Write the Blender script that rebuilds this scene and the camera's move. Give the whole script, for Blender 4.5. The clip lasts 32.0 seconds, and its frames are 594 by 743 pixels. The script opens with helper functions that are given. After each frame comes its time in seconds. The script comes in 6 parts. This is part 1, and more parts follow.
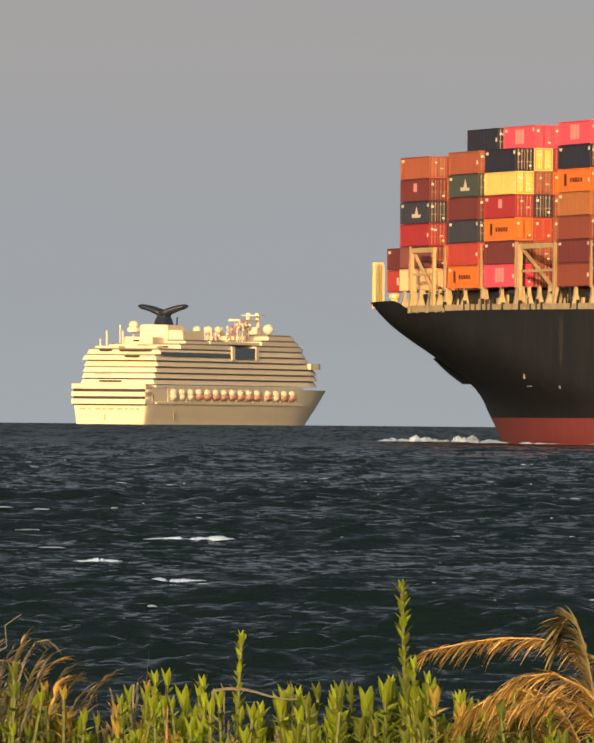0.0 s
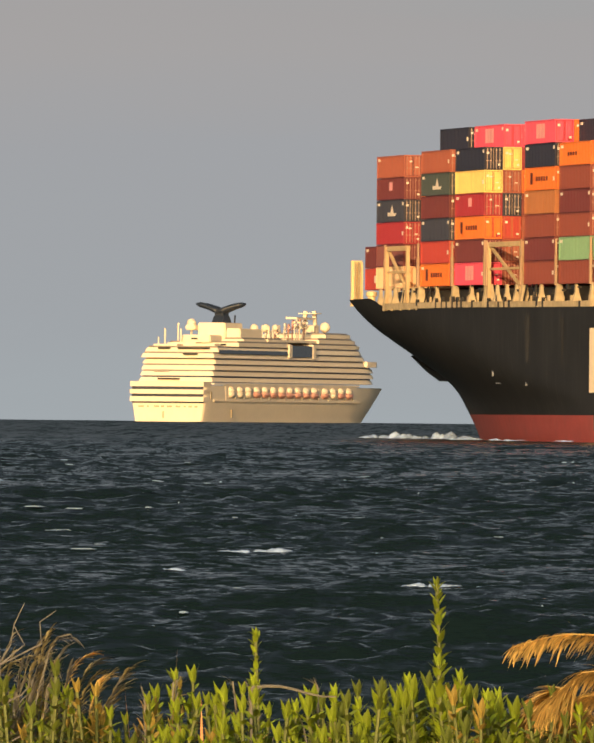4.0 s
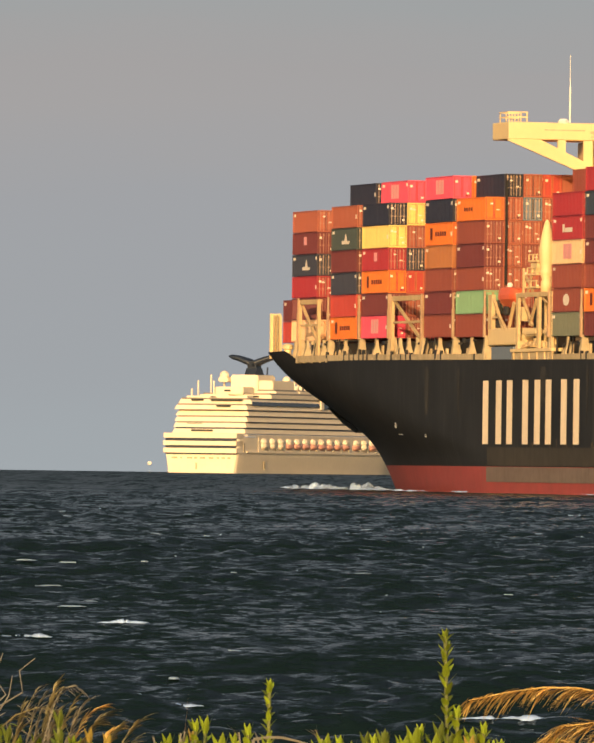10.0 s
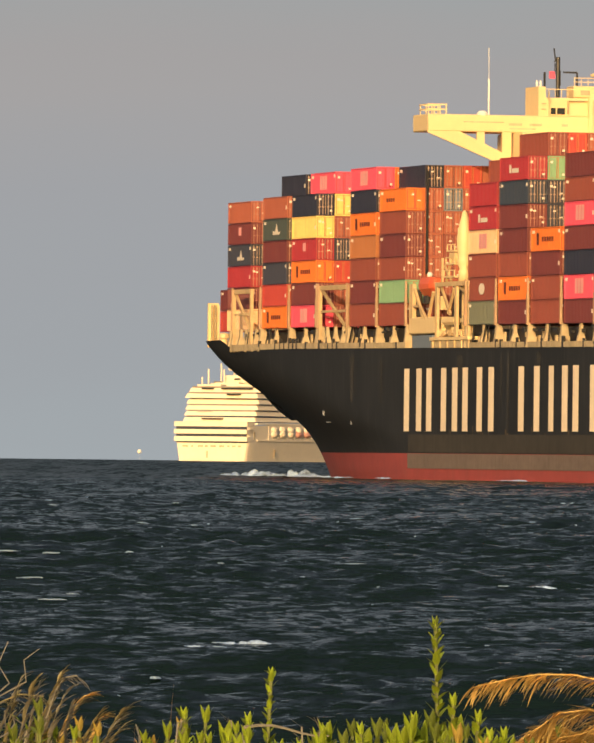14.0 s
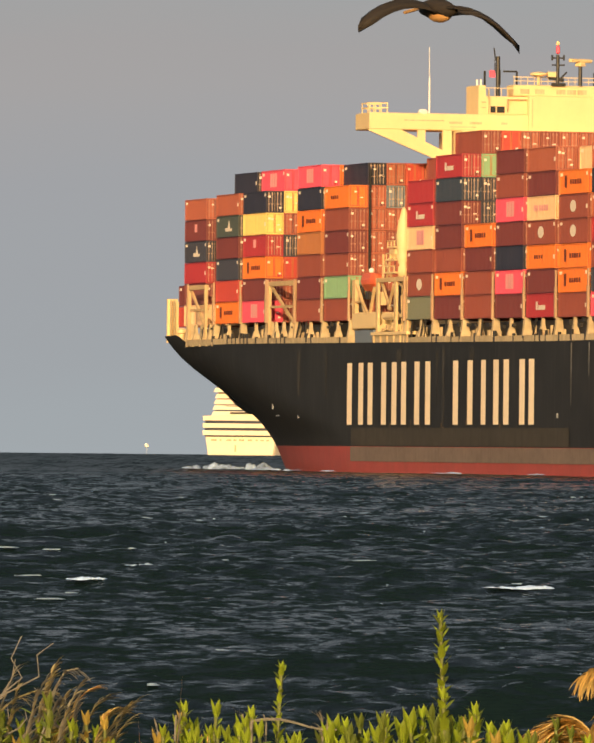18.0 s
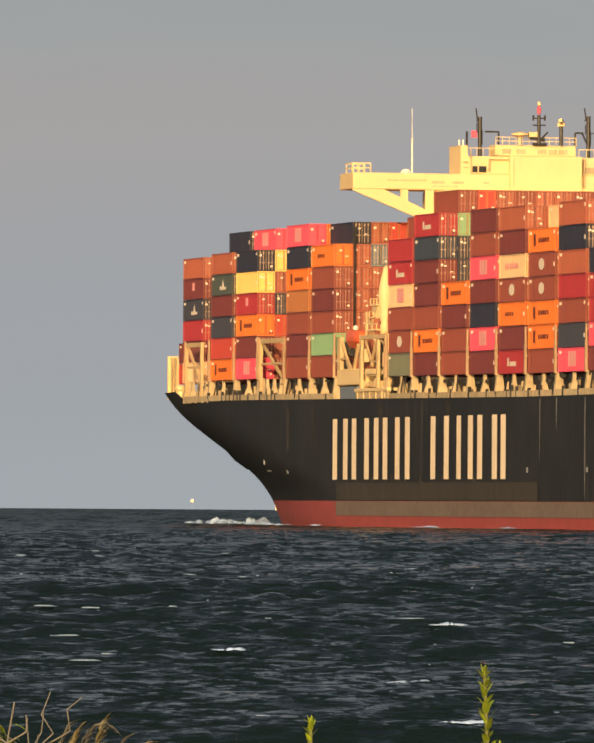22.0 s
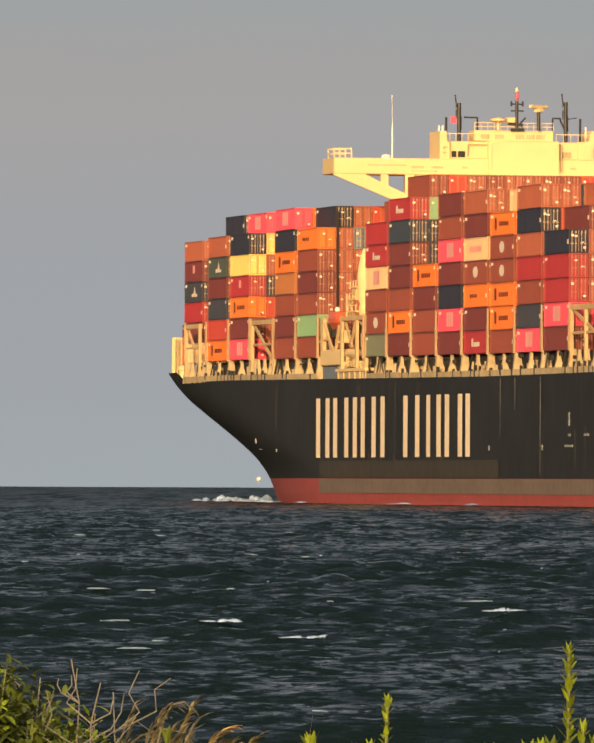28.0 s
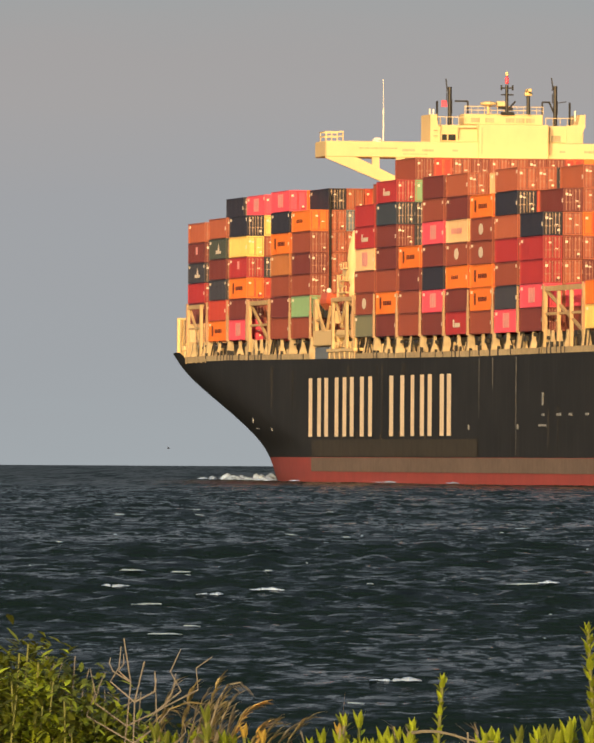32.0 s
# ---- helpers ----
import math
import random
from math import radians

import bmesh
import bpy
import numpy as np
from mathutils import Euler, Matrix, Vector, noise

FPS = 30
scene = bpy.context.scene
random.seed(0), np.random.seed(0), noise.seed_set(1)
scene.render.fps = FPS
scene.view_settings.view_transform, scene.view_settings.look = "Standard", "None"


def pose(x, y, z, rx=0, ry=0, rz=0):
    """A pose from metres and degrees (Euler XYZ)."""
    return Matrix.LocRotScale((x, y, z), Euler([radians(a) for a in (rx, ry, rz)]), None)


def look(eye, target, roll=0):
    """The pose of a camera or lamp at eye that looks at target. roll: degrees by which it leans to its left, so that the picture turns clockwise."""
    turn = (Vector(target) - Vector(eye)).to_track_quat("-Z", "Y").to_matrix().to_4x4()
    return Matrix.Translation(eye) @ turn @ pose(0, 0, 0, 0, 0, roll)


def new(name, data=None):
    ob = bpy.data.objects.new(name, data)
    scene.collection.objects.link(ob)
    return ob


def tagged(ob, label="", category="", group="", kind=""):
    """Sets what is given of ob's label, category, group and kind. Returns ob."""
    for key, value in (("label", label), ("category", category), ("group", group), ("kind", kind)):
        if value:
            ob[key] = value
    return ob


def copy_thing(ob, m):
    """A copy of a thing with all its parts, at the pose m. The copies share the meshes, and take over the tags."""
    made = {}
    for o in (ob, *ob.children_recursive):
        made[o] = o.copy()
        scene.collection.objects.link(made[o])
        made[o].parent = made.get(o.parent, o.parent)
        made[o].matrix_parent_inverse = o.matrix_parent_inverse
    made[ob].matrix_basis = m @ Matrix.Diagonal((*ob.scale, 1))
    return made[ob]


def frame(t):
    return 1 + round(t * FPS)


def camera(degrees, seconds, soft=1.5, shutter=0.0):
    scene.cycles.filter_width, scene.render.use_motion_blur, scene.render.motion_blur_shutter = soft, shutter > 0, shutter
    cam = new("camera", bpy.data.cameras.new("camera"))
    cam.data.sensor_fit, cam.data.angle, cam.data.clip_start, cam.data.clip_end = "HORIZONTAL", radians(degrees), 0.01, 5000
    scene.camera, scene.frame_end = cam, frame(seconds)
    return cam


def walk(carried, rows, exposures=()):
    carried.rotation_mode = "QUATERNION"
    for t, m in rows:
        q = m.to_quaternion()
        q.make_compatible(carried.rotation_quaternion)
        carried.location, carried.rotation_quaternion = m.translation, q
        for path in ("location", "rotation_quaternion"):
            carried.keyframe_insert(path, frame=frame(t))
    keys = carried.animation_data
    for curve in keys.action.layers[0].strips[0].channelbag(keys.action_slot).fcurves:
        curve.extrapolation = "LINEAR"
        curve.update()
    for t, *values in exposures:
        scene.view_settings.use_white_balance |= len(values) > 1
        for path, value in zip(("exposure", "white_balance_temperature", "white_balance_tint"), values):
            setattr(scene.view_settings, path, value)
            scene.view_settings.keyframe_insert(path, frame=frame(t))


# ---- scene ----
# ---- the camera: hand-held on the dune, a long telephoto that pans slowly to the left ----
EYE = (0.0, 0.0, 2.525)
cam = camera(3.5035, 32.0, soft=2.25)
# seconds, sideways and upward aim in metres at a distance of 10 km, lean in degrees
AIM = [
    (0.0, -1.84, 49.73, 0.54), (0.5, -5.45, 48.21, 0.54), (1.0, -11.11, 47.26, 0.55), (1.5, -16.64, 46.59, 0.55),
    (2.0, -22.30, 46.25, 0.54), (2.5, -28.22, 45.72, 0.55), (3.0, -33.59, 45.41, 0.56), (3.5, -38.48, 45.54, 0.56),
    (5.5, -45.28, 56.09, 0.56), (6.0, -45.49, 60.54, 0.55), (6.5, -45.88, 64.84, 0.56), (7.0, -45.92, 69.74, 0.55),
    (7.5, -45.91, 75.05, 0.53), (8.0, -46.19, 80.63, 0.53), (8.5, -45.77, 85.85, 0.58), (9.0, -45.46, 91.10, 0.66),
    (9.5, -45.71, 96.45, 0.70), (10.0, -45.37, 99.49, 0.76), (10.5, -45.40, 101.48, 0.75), (11.0, -45.16, 102.45, 0.76),
    (11.5, -43.49, 102.27, 0.72), (12.0, -41.72, 100.89, 0.72), (12.5, -40.09, 98.04, 0.69), (13.0, -37.95, 94.35, 0.66),
    (13.5, -36.28, 90.97, 0.65), (14.0, -34.63, 87.13, 0.64), (14.5, -32.72, 83.75, 0.62), (15.0, -30.43, 80.49, 0.63),
    (15.5, -28.26, 77.47, 0.60), (17.5, -35.53, 71.16, 0.57), (18.0, -41.94, 80.64, 0.56), (18.5, -48.38, 91.03, 0.49),
    (19.0, -54.75, 101.30, 0.46), (19.5, -60.97, 110.80, 0.42), (20.0, -66.86, 118.96, 0.39), (20.5, -72.28, 125.55, 0.38),
    (21.0, -77.74, 130.91, 0.36), (21.5, -83.53, 134.73, 0.37), (22.0, -89.20, 137.01, 0.39), (22.5, -95.41, 137.97, 0.38),
    (23.0, -101.52, 137.46, 0.37), (23.5, -107.51, 135.59, 0.38), (24.0, -113.02, 133.56, 0.37), (24.5, -118.74, 133.04, 0.29),
    (25.0, -124.39, 132.10, 0.24), (25.5, -129.64, 129.81, 0.29), (26.0, -134.96, 126.96, 0.26), (26.5, -140.26, 123.65, 0.24),
    (28.5, -163.08, 110.81, 0.27), (29.0, -168.79, 107.52, 0.28), (29.5, -174.73, 104.57, 0.27), (30.0, -180.28, 101.84, 0.28),
    (30.5, -185.54, 99.13, 0.28), (31.0, -191.22, 95.79, 0.29), (31.5, -196.60, 93.53, 0.31), (32.0, -202.15, 92.13, 0.32),
]
walk(cam, [(t, look(EYE, (0.1 * a, 1000.0, EYE[2] + 0.1 * b), r)) for t, a, b, r in AIM])

# ---- world, sun ----
SUN_AZIMUTH, SUN_HEIGHT = 10.0, 12.0         # degrees to the left behind the camera, degrees above the sea
sun_from = Vector((-math.sin(radians(SUN_AZIMUTH)) * math.cos(radians(SUN_HEIGHT)),
                   -math.cos(radians(SUN_AZIMUTH)) * math.cos(radians(SUN_HEIGHT)), math.sin(radians(SUN_HEIGHT))))


def build_world():
    world = bpy.data.worlds.new("evening_sky")
    scene.world = world
    world.use_nodes = True
    nt = world.node_tree
    nt.nodes.clear()
    out = nt.nodes.new("ShaderNodeOutputWorld")
    back = nt.nodes.new("ShaderNodeBackground")
    sky = nt.nodes.new("ShaderNodeTexSky")
    sky.sky_type, sky.sun_disc = "NISHITA", False
    sky.sun_elevation = radians(SUN_HEIGHT)
    sky.sun_rotation = radians(180 + SUN_AZIMUTH)
    sky.dust_density, sky.air_density = 3.0, 1.5
    dim = nt.nodes.new("ShaderNodeVectorMath")
    dim.operation = "SCALE"
    dim.inputs["Scale"].default_value = 0.30
    nt.links.new(sky.outputs[0], dim.inputs[0])
    # haze near the horizon, thin cloud veil above
    co = nt.nodes.new("ShaderNodeTexCoord")
    sep = nt.nodes.new("ShaderNodeSeparateXYZ")
    nt.links.new(co.outputs["Generated"], sep.inputs[0])
    stretch = nt.nodes.new("ShaderNodeMapping")
    stretch.inputs["Scale"].default_value = (26.0, 26.0, 150.0)
    nt.links.new(co.outputs["Generated"], stretch.inputs[0])
    veil = nt.nodes.new("ShaderNodeTexNoise")
    veil.inputs["Scale"].default_value, veil.inputs["Detail"].default_value = 1.0, 3.0
    nt.links.new(stretch.outputs[0], veil.inputs["Vector"])
    wob = nt.nodes.new("ShaderNodeMath")
    wob.operation = "MULTIPLY_ADD"
    wob.inputs[1].default_value, wob.inputs[2].default_value = 0.010, -0.005
    nt.links.new(veil.outputs["Fac"], wob.inputs[0])
    lift = nt.nodes.new("ShaderNodeMath")
    lift.operation = "ADD"
    nt.links.new(sep.outputs["Z"], lift.inputs[0])
    nt.links.new(wob.outputs[0], lift.inputs[1])
    spread = nt.nodes.new("ShaderNodeMapRange")
    spread.inputs["From Min"].default_value, spread.inputs["From Max"].default_value = -0.004, 0.30
    nt.links.new(lift.outputs[0], spread.inputs["Value"])
    ramp = nt.nodes.new("ShaderNodeValToRGB")
    stops = [(0.0, (0.385, 0.428, 0.456)), (0.045, (0.372, 0.398, 0.425)), (0.105, (0.372, 0.384, 0.408)),
             (0.132, (0.392, 0.383, 0.390)), (0.152, (0.388, 0.378, 0.384)), (0.172, (0.362, 0.380, 0.392)), (0.30, (0.27, 0.30, 0.33)), (1.0, (0.105, 0.128, 0.155))]
    while len(ramp.color_ramp.elements) < len(stops):
        ramp.color_ramp.elements.new(0.5)
    for el, (p, c) in zip(ramp.color_ramp.elements, stops):
        el.position, el.color = p, (c[0] * 0.955, c[1] * 0.95, c[2] * 0.945, 1)
    nt.links.new(spread.outputs[0], ramp.inputs[0])
    mix = nt.nodes.new("ShaderNodeMix")
    mix.data_type = "RGBA"
    # the haze veil is thickest away from the sun and thins out towards it
    toward = nt.nodes.new("ShaderNodeVectorMath")
    toward.operation = "DOT_PRODUCT"
    toward.inputs[1].default_value = sun_from
    nt.links.new(co.outputs["Generated"], toward.inputs[0])
    veil_part = nt.nodes.new("ShaderNodeMapRange")
    veil_part.interpolation_type = "SMOOTHSTEP"
    for key, val in (("From Min", -0.2), ("From Max", 0.9), ("To Min", 0.985), ("To Max", 0.25)):
        veil_part.inputs[key].default_value = val
    nt.links.new(toward.outputs["Value"], veil_part.inputs["Value"])
    nt.links.new(veil_part.outputs["Result"], mix.inputs["Factor"])
    nt.links.new(dim.outputs[0], mix.inputs["A"])
    nt.links.new(ramp.outputs[0], mix.inputs["B"])
    nt.links.new(mix.outputs["Result"], back.inputs["Color"])
    back.inputs["Strength"].default_value = 1.0
    nt.links.new(back.outputs[0], out.inputs[0])


build_world()
sun_data = bpy.data.lights.new("sun", "SUN")
sun_data.energy, sun_data.angle, sun_data.color = 4.0, radians(0.6), (1.0, 0.65, 0.32)
sun = new("sun", sun_data)
sun.matrix_world = look(sun_from * 100, (0, 0, 0))


# ---- materials ----
def material(name, color, rough=0.6, metal=0.0, grain=8.0, vary=0.12, streak=0.0, dirt=(0.10, 0.07, 0.05), bump=0.0, spec=0.5, stretch=(1, 1, 1), island=0.0):
    """A paint or solid with colour variation at two scales, optional streaks of dirt, fine relief."""
    m = bpy.data.materials.new(name)
    m.use_nodes = True
    nt = m.node_tree
    b = nt.nodes["Principled BSDF"]
    b.inputs["Roughness"].default_value, b.inputs["Metallic"].default_value = rough, metal
    b.inputs["Specular IOR Level"].default_value = spec
    co = nt.nodes.new("ShaderNodeTexCoord")
    mp = nt.nodes.new("ShaderNodeMapping")
    mp.inputs["Scale"].default_value = stretch
    nt.links.new(co.outputs["Object"], mp.inputs[0])
    n1 = nt.nodes.new("ShaderNodeTexNoise")
    n1.inputs["Scale"].default_value, n1.inputs["Detail"].default_value = grain, 4
    n2 = nt.nodes.new("ShaderNodeTexNoise")
    n2.inputs["Scale"].default_value, n2.inputs["Detail"].default_value = grain * 0.13, 3
    nt.links.new(mp.outputs[0], n1.inputs["Vector"])
    nt.links.new(mp.outputs[0], n2.inputs["Vector"])
    s = nt.nodes.new("ShaderNodeMath")
    s.operation = "ADD"
    nt.links.new(n1.outputs["Fac"], s.inputs[0])
    nt.links.new(n2.outputs["Fac"], s.inputs[1])
    info = nt.nodes.new("ShaderNodeObjectInfo")
    s2 = nt.nodes.new("ShaderNodeMath")
    s2.operation = "MULTIPLY_ADD"
    s2.inputs[1].default_value = 0.35
    nt.links.new(info.outputs["Random"], s2.inputs[0])
    nt.links.new(s.outputs[0], s2.inputs[2])
    mr = nt.nodes.new("ShaderNodeMapRange")
    mr.inputs["From Min"].default_value, mr.inputs["From Max"].default_value = 0.6, 1.7
    mr.inputs["To Min"].default_value, mr.inputs["To Max"].default_value = 1 - vary, 1 + vary
    nt.links.new(s2.outputs[0], mr.inputs["Value"])
    sc = nt.nodes.new("ShaderNodeVectorMath")
    sc.operation = "SCALE"
    sc.inputs[0].default_value = color[:3]
    nt.links.new(mr.outputs[0], sc.inputs["Scale"])
    last = sc.outputs[0]
    if island:
        # leaf by leaf: some fresh and pale, some dull
        geo = nt.nodes.new("ShaderNodeNewGeometry")
        each = nt.nodes.new("ShaderNodeMapRange")
        each.inputs["To Min"].default_value, each.inputs["To Max"].default_value = 1 - island, 1 + island
        nt.links.new(geo.outputs["Random Per Island"], each.inputs["Value"])
        by_leaf = nt.nodes.new("ShaderNodeVectorMath")
        by_leaf.operation = "SCALE"
        nt.links.new(last, by_leaf.inputs[0])
        nt.links.new(each.outputs["Result"], by_leaf.inputs["Scale"])
        last = by_leaf.outputs[0]
    if streak:
        mp2 = nt.nodes.new("ShaderNodeMapping")
        mp2.inputs["Scale"].default_value = (0.9, 0.9, 0.07)
        nt.links.new(co.outputs["Object"], mp2.inputs[0])
        n3 = nt.nodes.new("ShaderNodeTexNoise")
        n3.inputs["Scale"].default_value, n3.inputs["Detail"].default_value = 1.6, 5
        nt.links.new(mp2.outputs[0], n3.inputs["Vector"])
        mr3 = nt.nodes.new("ShaderNodeMapRange")
        mr3.inputs["From Min"].default_value, mr3.inputs["From Max"].default_value = 0.52, 0.80
        mr3.inputs["To Max"].default_value = streak
        nt.links.new(n3.outputs["Fac"], mr3.inputs["Value"])
        mx = nt.nodes.new("ShaderNodeMix")
        mx.data_type = "RGBA"
        mx.inputs["B"].default_value = (*dirt, 1)
        nt.links.new(mr3.outputs[0], mx.inputs["Factor"])
        nt.links.new(last, mx.inputs["A"])
        last = mx.outputs["Result"]
    nt.links.new(last, b.inputs["Base Color"])
    if bump:
        bp = nt.nodes.new("ShaderNodeBump")
        bp.inputs["Strength"].default_value, bp.inputs["Distance"].default_value = bump, 0.05
        nt.links.new(n1.outputs["Fac"], bp.inputs["Height"])
        nt.links.new(bp.outputs[0], b.inputs["Normal"])
    return m


CHOP = (1.0, 0.5, 0.85)                         # steepness of three sizes of chop


def water_material():
    m = bpy.data.materials.new("sea_water")
    m.use_nodes = True
    nt = m.node_tree
    b = nt.nodes["Principled BSDF"]
    b.inputs["Base Color"].default_value = (0.005, 0.012, 0.013, 1)
    b.inputs["Roughness"].default_value, b.inputs["IOR"].default_value = 0.25, 1.33
    b.inputs["Specular IOR Level"].default_value = 0.23
    co = nt.nodes.new("ShaderNodeTexCoord")
    # far out the small waves are finer than the mesh: they roughen and dull the surface instead
    sep = nt.nodes.new("ShaderNodeSeparateXYZ")
    nt.links.new(co.outputs["Object"], sep.inputs[0])
    for socket, lo, hi in (("Roughness", 0.18, 0.34), ("Specular IOR Level", 0.235, 0.215)):
        far = nt.nodes.new("ShaderNodeMapRange")
        for key, val in (("From Min", 500.0), ("From Max", 1600.0), ("To Min", lo), ("To Max", hi)):
            far.inputs[key].default_value = val
        nt.links.new(sep.outputs["Y"], far.inputs["Value"])
        nt.links.new(far.outputs["Result"], b.inputs[socket])
    def calc(op, a, b=0.0, c=0.0):
        n = nt.nodes.new("ShaderNodeMath")
        n.operation = op
        for k, v in enumerate((a, b, c)):
            if isinstance(v, (int, float)):
                n.inputs[k].default_value = v
            else:
                nt.links.new(v, n.inputs[k])
        return n.outputs[0]

    # the slopes of the short chop: patches that grow with the distance from the shore
    off = calc("MAXIMUM", sep.outputs["Y"], 20.0)
    dip = calc("DIVIDE", 51767.0, off)
    across = calc("DIVIDE", calc("MULTIPLY", sep.outputs["X"], 20501.0), calc("MULTIPLY", off, calc("MULTIPLY", calc("POWER", dip, 0.5), 3.0)))
    along = calc("SUBTRACT", calc("MULTIPLY", calc("POWER", dip, 0.6), 3.6), calc("DIVIDE", calc("MULTIPLY", sep.outputs["Z"], 3500.0), off))
    tilt = None
    for size, amp, seed in ((1.0, CHOP[0], 0.0), (0.36, CHOP[1], 7.3), (2.3, CHOP[2], 3.1)):
        where = nt.nodes.new("ShaderNodeCombineXYZ")
        nt.links.new(calc("MULTIPLY", across, size), where.inputs[0])
        nt.links.new(calc("MULTIPLY", along, size), where.inputs[1])
        where.inputs[2].default_value = seed
        n = nt.nodes.new("ShaderNodeTexNoise")
        n.inputs["Scale"].default_value, n.inputs["Detail"].default_value, n.inputs["Distortion"].default_value = 1.0, 4.0, 0.8
        nt.links.new(where.outputs[0], n.inputs["Vector"])
        mid = nt.nodes.new("ShaderNodeVectorMath")
        mid.operation = "MULTIPLY_ADD"
        mid.inputs[1].default_value = (amp * 0.5, amp * 1.6, 0.0)
        mid.inputs[2].default_value = (-0.25 * amp, -0.8 * amp - 0.036, 0.0)
        nt.links.new(n.outputs["Color"], mid.inputs[0])
        if tilt is None:
            tilt = mid.outputs[0]
        else:
            both = nt.nodes.new("ShaderNodeVectorMath")
            nt.links.new(tilt, both.inputs[0])
            nt.links.new(mid.outputs[0], both.inputs[1])
            tilt = both.outputs[0]
    calm = nt.nodes.new("ShaderNodeMapRange")
    for key, val in (("From Min", 150.0), ("From Max", 1100.0), ("To Min", 1.0), ("To Max", 0.6)):
        calm.inputs[key].default_value = val
    nt.links.new(off, calm.inputs["Value"])
    less = nt.nodes.new("ShaderNodeVectorMath")
    less.operation = "SCALE"
    nt.links.new(tilt, less.inputs[0])
    nt.links.new(calm.outputs["Result"], less.inputs["Scale"])
    tilt = less.outputs[0]
    geo = nt.nodes.new("ShaderNodeNewGeometry")
    add = nt.nodes.new("ShaderNodeVectorMath")
    nt.links.new(geo.outputs["Normal"], add.inputs[0])
    nt.links.new(tilt, add.inputs[1])
    unit = nt.nodes.new("ShaderNodeVectorMath")
    unit.operation = "NORMALIZE"
    nt.links.new(add.outputs[0], unit.inputs[0])
    nt.links.new(unit.outputs[0], b.inputs["Normal"])
    return m


M = {}
PAINTS = dict(orange=(0.78, 0.19, 0.03), rust=(0.38, 0.105, 0.06), brown=(0.265, 0.064, 0.044), maroon=(0.16, 0.034, 0.036), red=(0.37, 0.030, 0.042),
              scarlet=(0.48, 0.058, 0.045), pink=(0.80, 0.09, 0.16), navy=(0.019, 0.022, 0.048), teal=(0.035, 0.048, 0.078), pine=(0.06, 0.075, 0.07), slate=(0.043, 0.046, 0.072),
              green=(0.24, 0.42, 0.24), olive=(0.17, 0.18, 0.13), yellow=(0.85, 0.61, 0.19), cream=(0.80, 0.52, 0.30), bluegrey=(0.16, 0.20, 0.26), tan=(0.44, 0.165, 0.06))
for key, col in PAINTS.items():
    M[key] = material("paint_" + key, col, 0.55, grain=3.0, vary=0.14, streak=0.22)
M["hull_black"] = material("black_hull_paint", (0.0180, 0.0188, 0.0205), 0.6, grain=0.22, vary=0.55, streak=0.55, dirt=(0.050, 0.049, 0.048), spec=0.3)
M["boot_red"] = material("red_boot_topping", (0.33, 0.060, 0.055), 0.6, grain=0.6, vary=0.22, streak=0.4, dirt=(0.20, 0.10, 0.08))
M["side_scum"] = material("thin_brown_side_stain", (0.036, 0.032, 0.027), 0.7, grain=0.5, vary=0.5, streak=0.8, dirt=(0.020, 0.018, 0.016))
M["salt"] = material("pale_salt_streak", (0.0255, 0.0255, 0.0265), 0.8, grain=2.0, vary=0.6)
M["mark_grey"] = material("weathered_grey_mark_paint", (0.24, 0.26, 0.29), 0.7, grain=2.0, vary=0.3)
M["salt_bright"] = material("white_salt_run", (0.185, 0.185, 0.185), 0.8, grain=1.0, vary=0.7)
M["post_tan"] = material("faded_tan_post_paint", (0.42, 0.27, 0.17), 0.65, grain=2.0, vary=0.25)
M["scum"] = material("scum_stained_paint", (0.15, 0.116, 0.104), 0.75, grain=0.9, vary=0.3, streak=0.45, dirt=(0.07, 0.055, 0.04))
M["deck_cream"] = material("cream_deck_paint", (0.48, 0.38, 0.235), 0.65, grain=1.5, vary=0.35, streak=0.6, dirt=(0.20, 0.15, 0.085))
# lighter than deck_cream: sunlight the lashing frames miss is put into the colour
M["frame_buff_lit"] = material("sunlit_buff_frame_paint", (0.56, 0.40, 0.215), 0.6, grain=1.5, vary=0.28, streak=0.3, dirt=(0.34, 0.20, 0.10))
M["house_white"] = material("white_superstructure_paint", (0.76, 0.57, 0.30), 0.5, grain=0.8, vary=0.06, streak=0.10, dirt=(0.50, 0.36, 0.20))
M["drip"] = material("brown_rust_drip", (0.095, 0.072, 0.050), 0.8, grain=2.0, vary=0.6)
M["gasket"] = material("dark_door_gasket", (0.020, 0.016, 0.015), 0.8, grain=4.0, vary=0.3)
M["letter_white"] = material("white_name_paint", (0.86, 0.72, 0.54), 0.55, grain=1.0, vary=0.08, streak=0.25, dirt=(0.35, 0.24, 0.14))
M["logo_white"] = material("pale_marking_paint", (0.75, 0.66, 0.56), 0.6, grain=2.0, vary=0.1)
M["door_gear"] = material("worn_door_gear_paint", (0.42, 0.30, 0.22), 0.6, grain=4.0, vary=0.4)
M["door_gear_red"] = material("worn_red_door_gear_paint", (0.40, 0.20, 0.14), 0.6, grain=4.0, vary=0.4)
M["logo_dark"] = material("dark_marking_paint", (0.14, 0.03, 0.02), 0.6, grain=2.0, vary=0.1)
M["logo_pink"] = material("pale_pink_marking_paint", (0.80, 0.36, 0.36), 0.6, grain=2.0, vary=0.1)
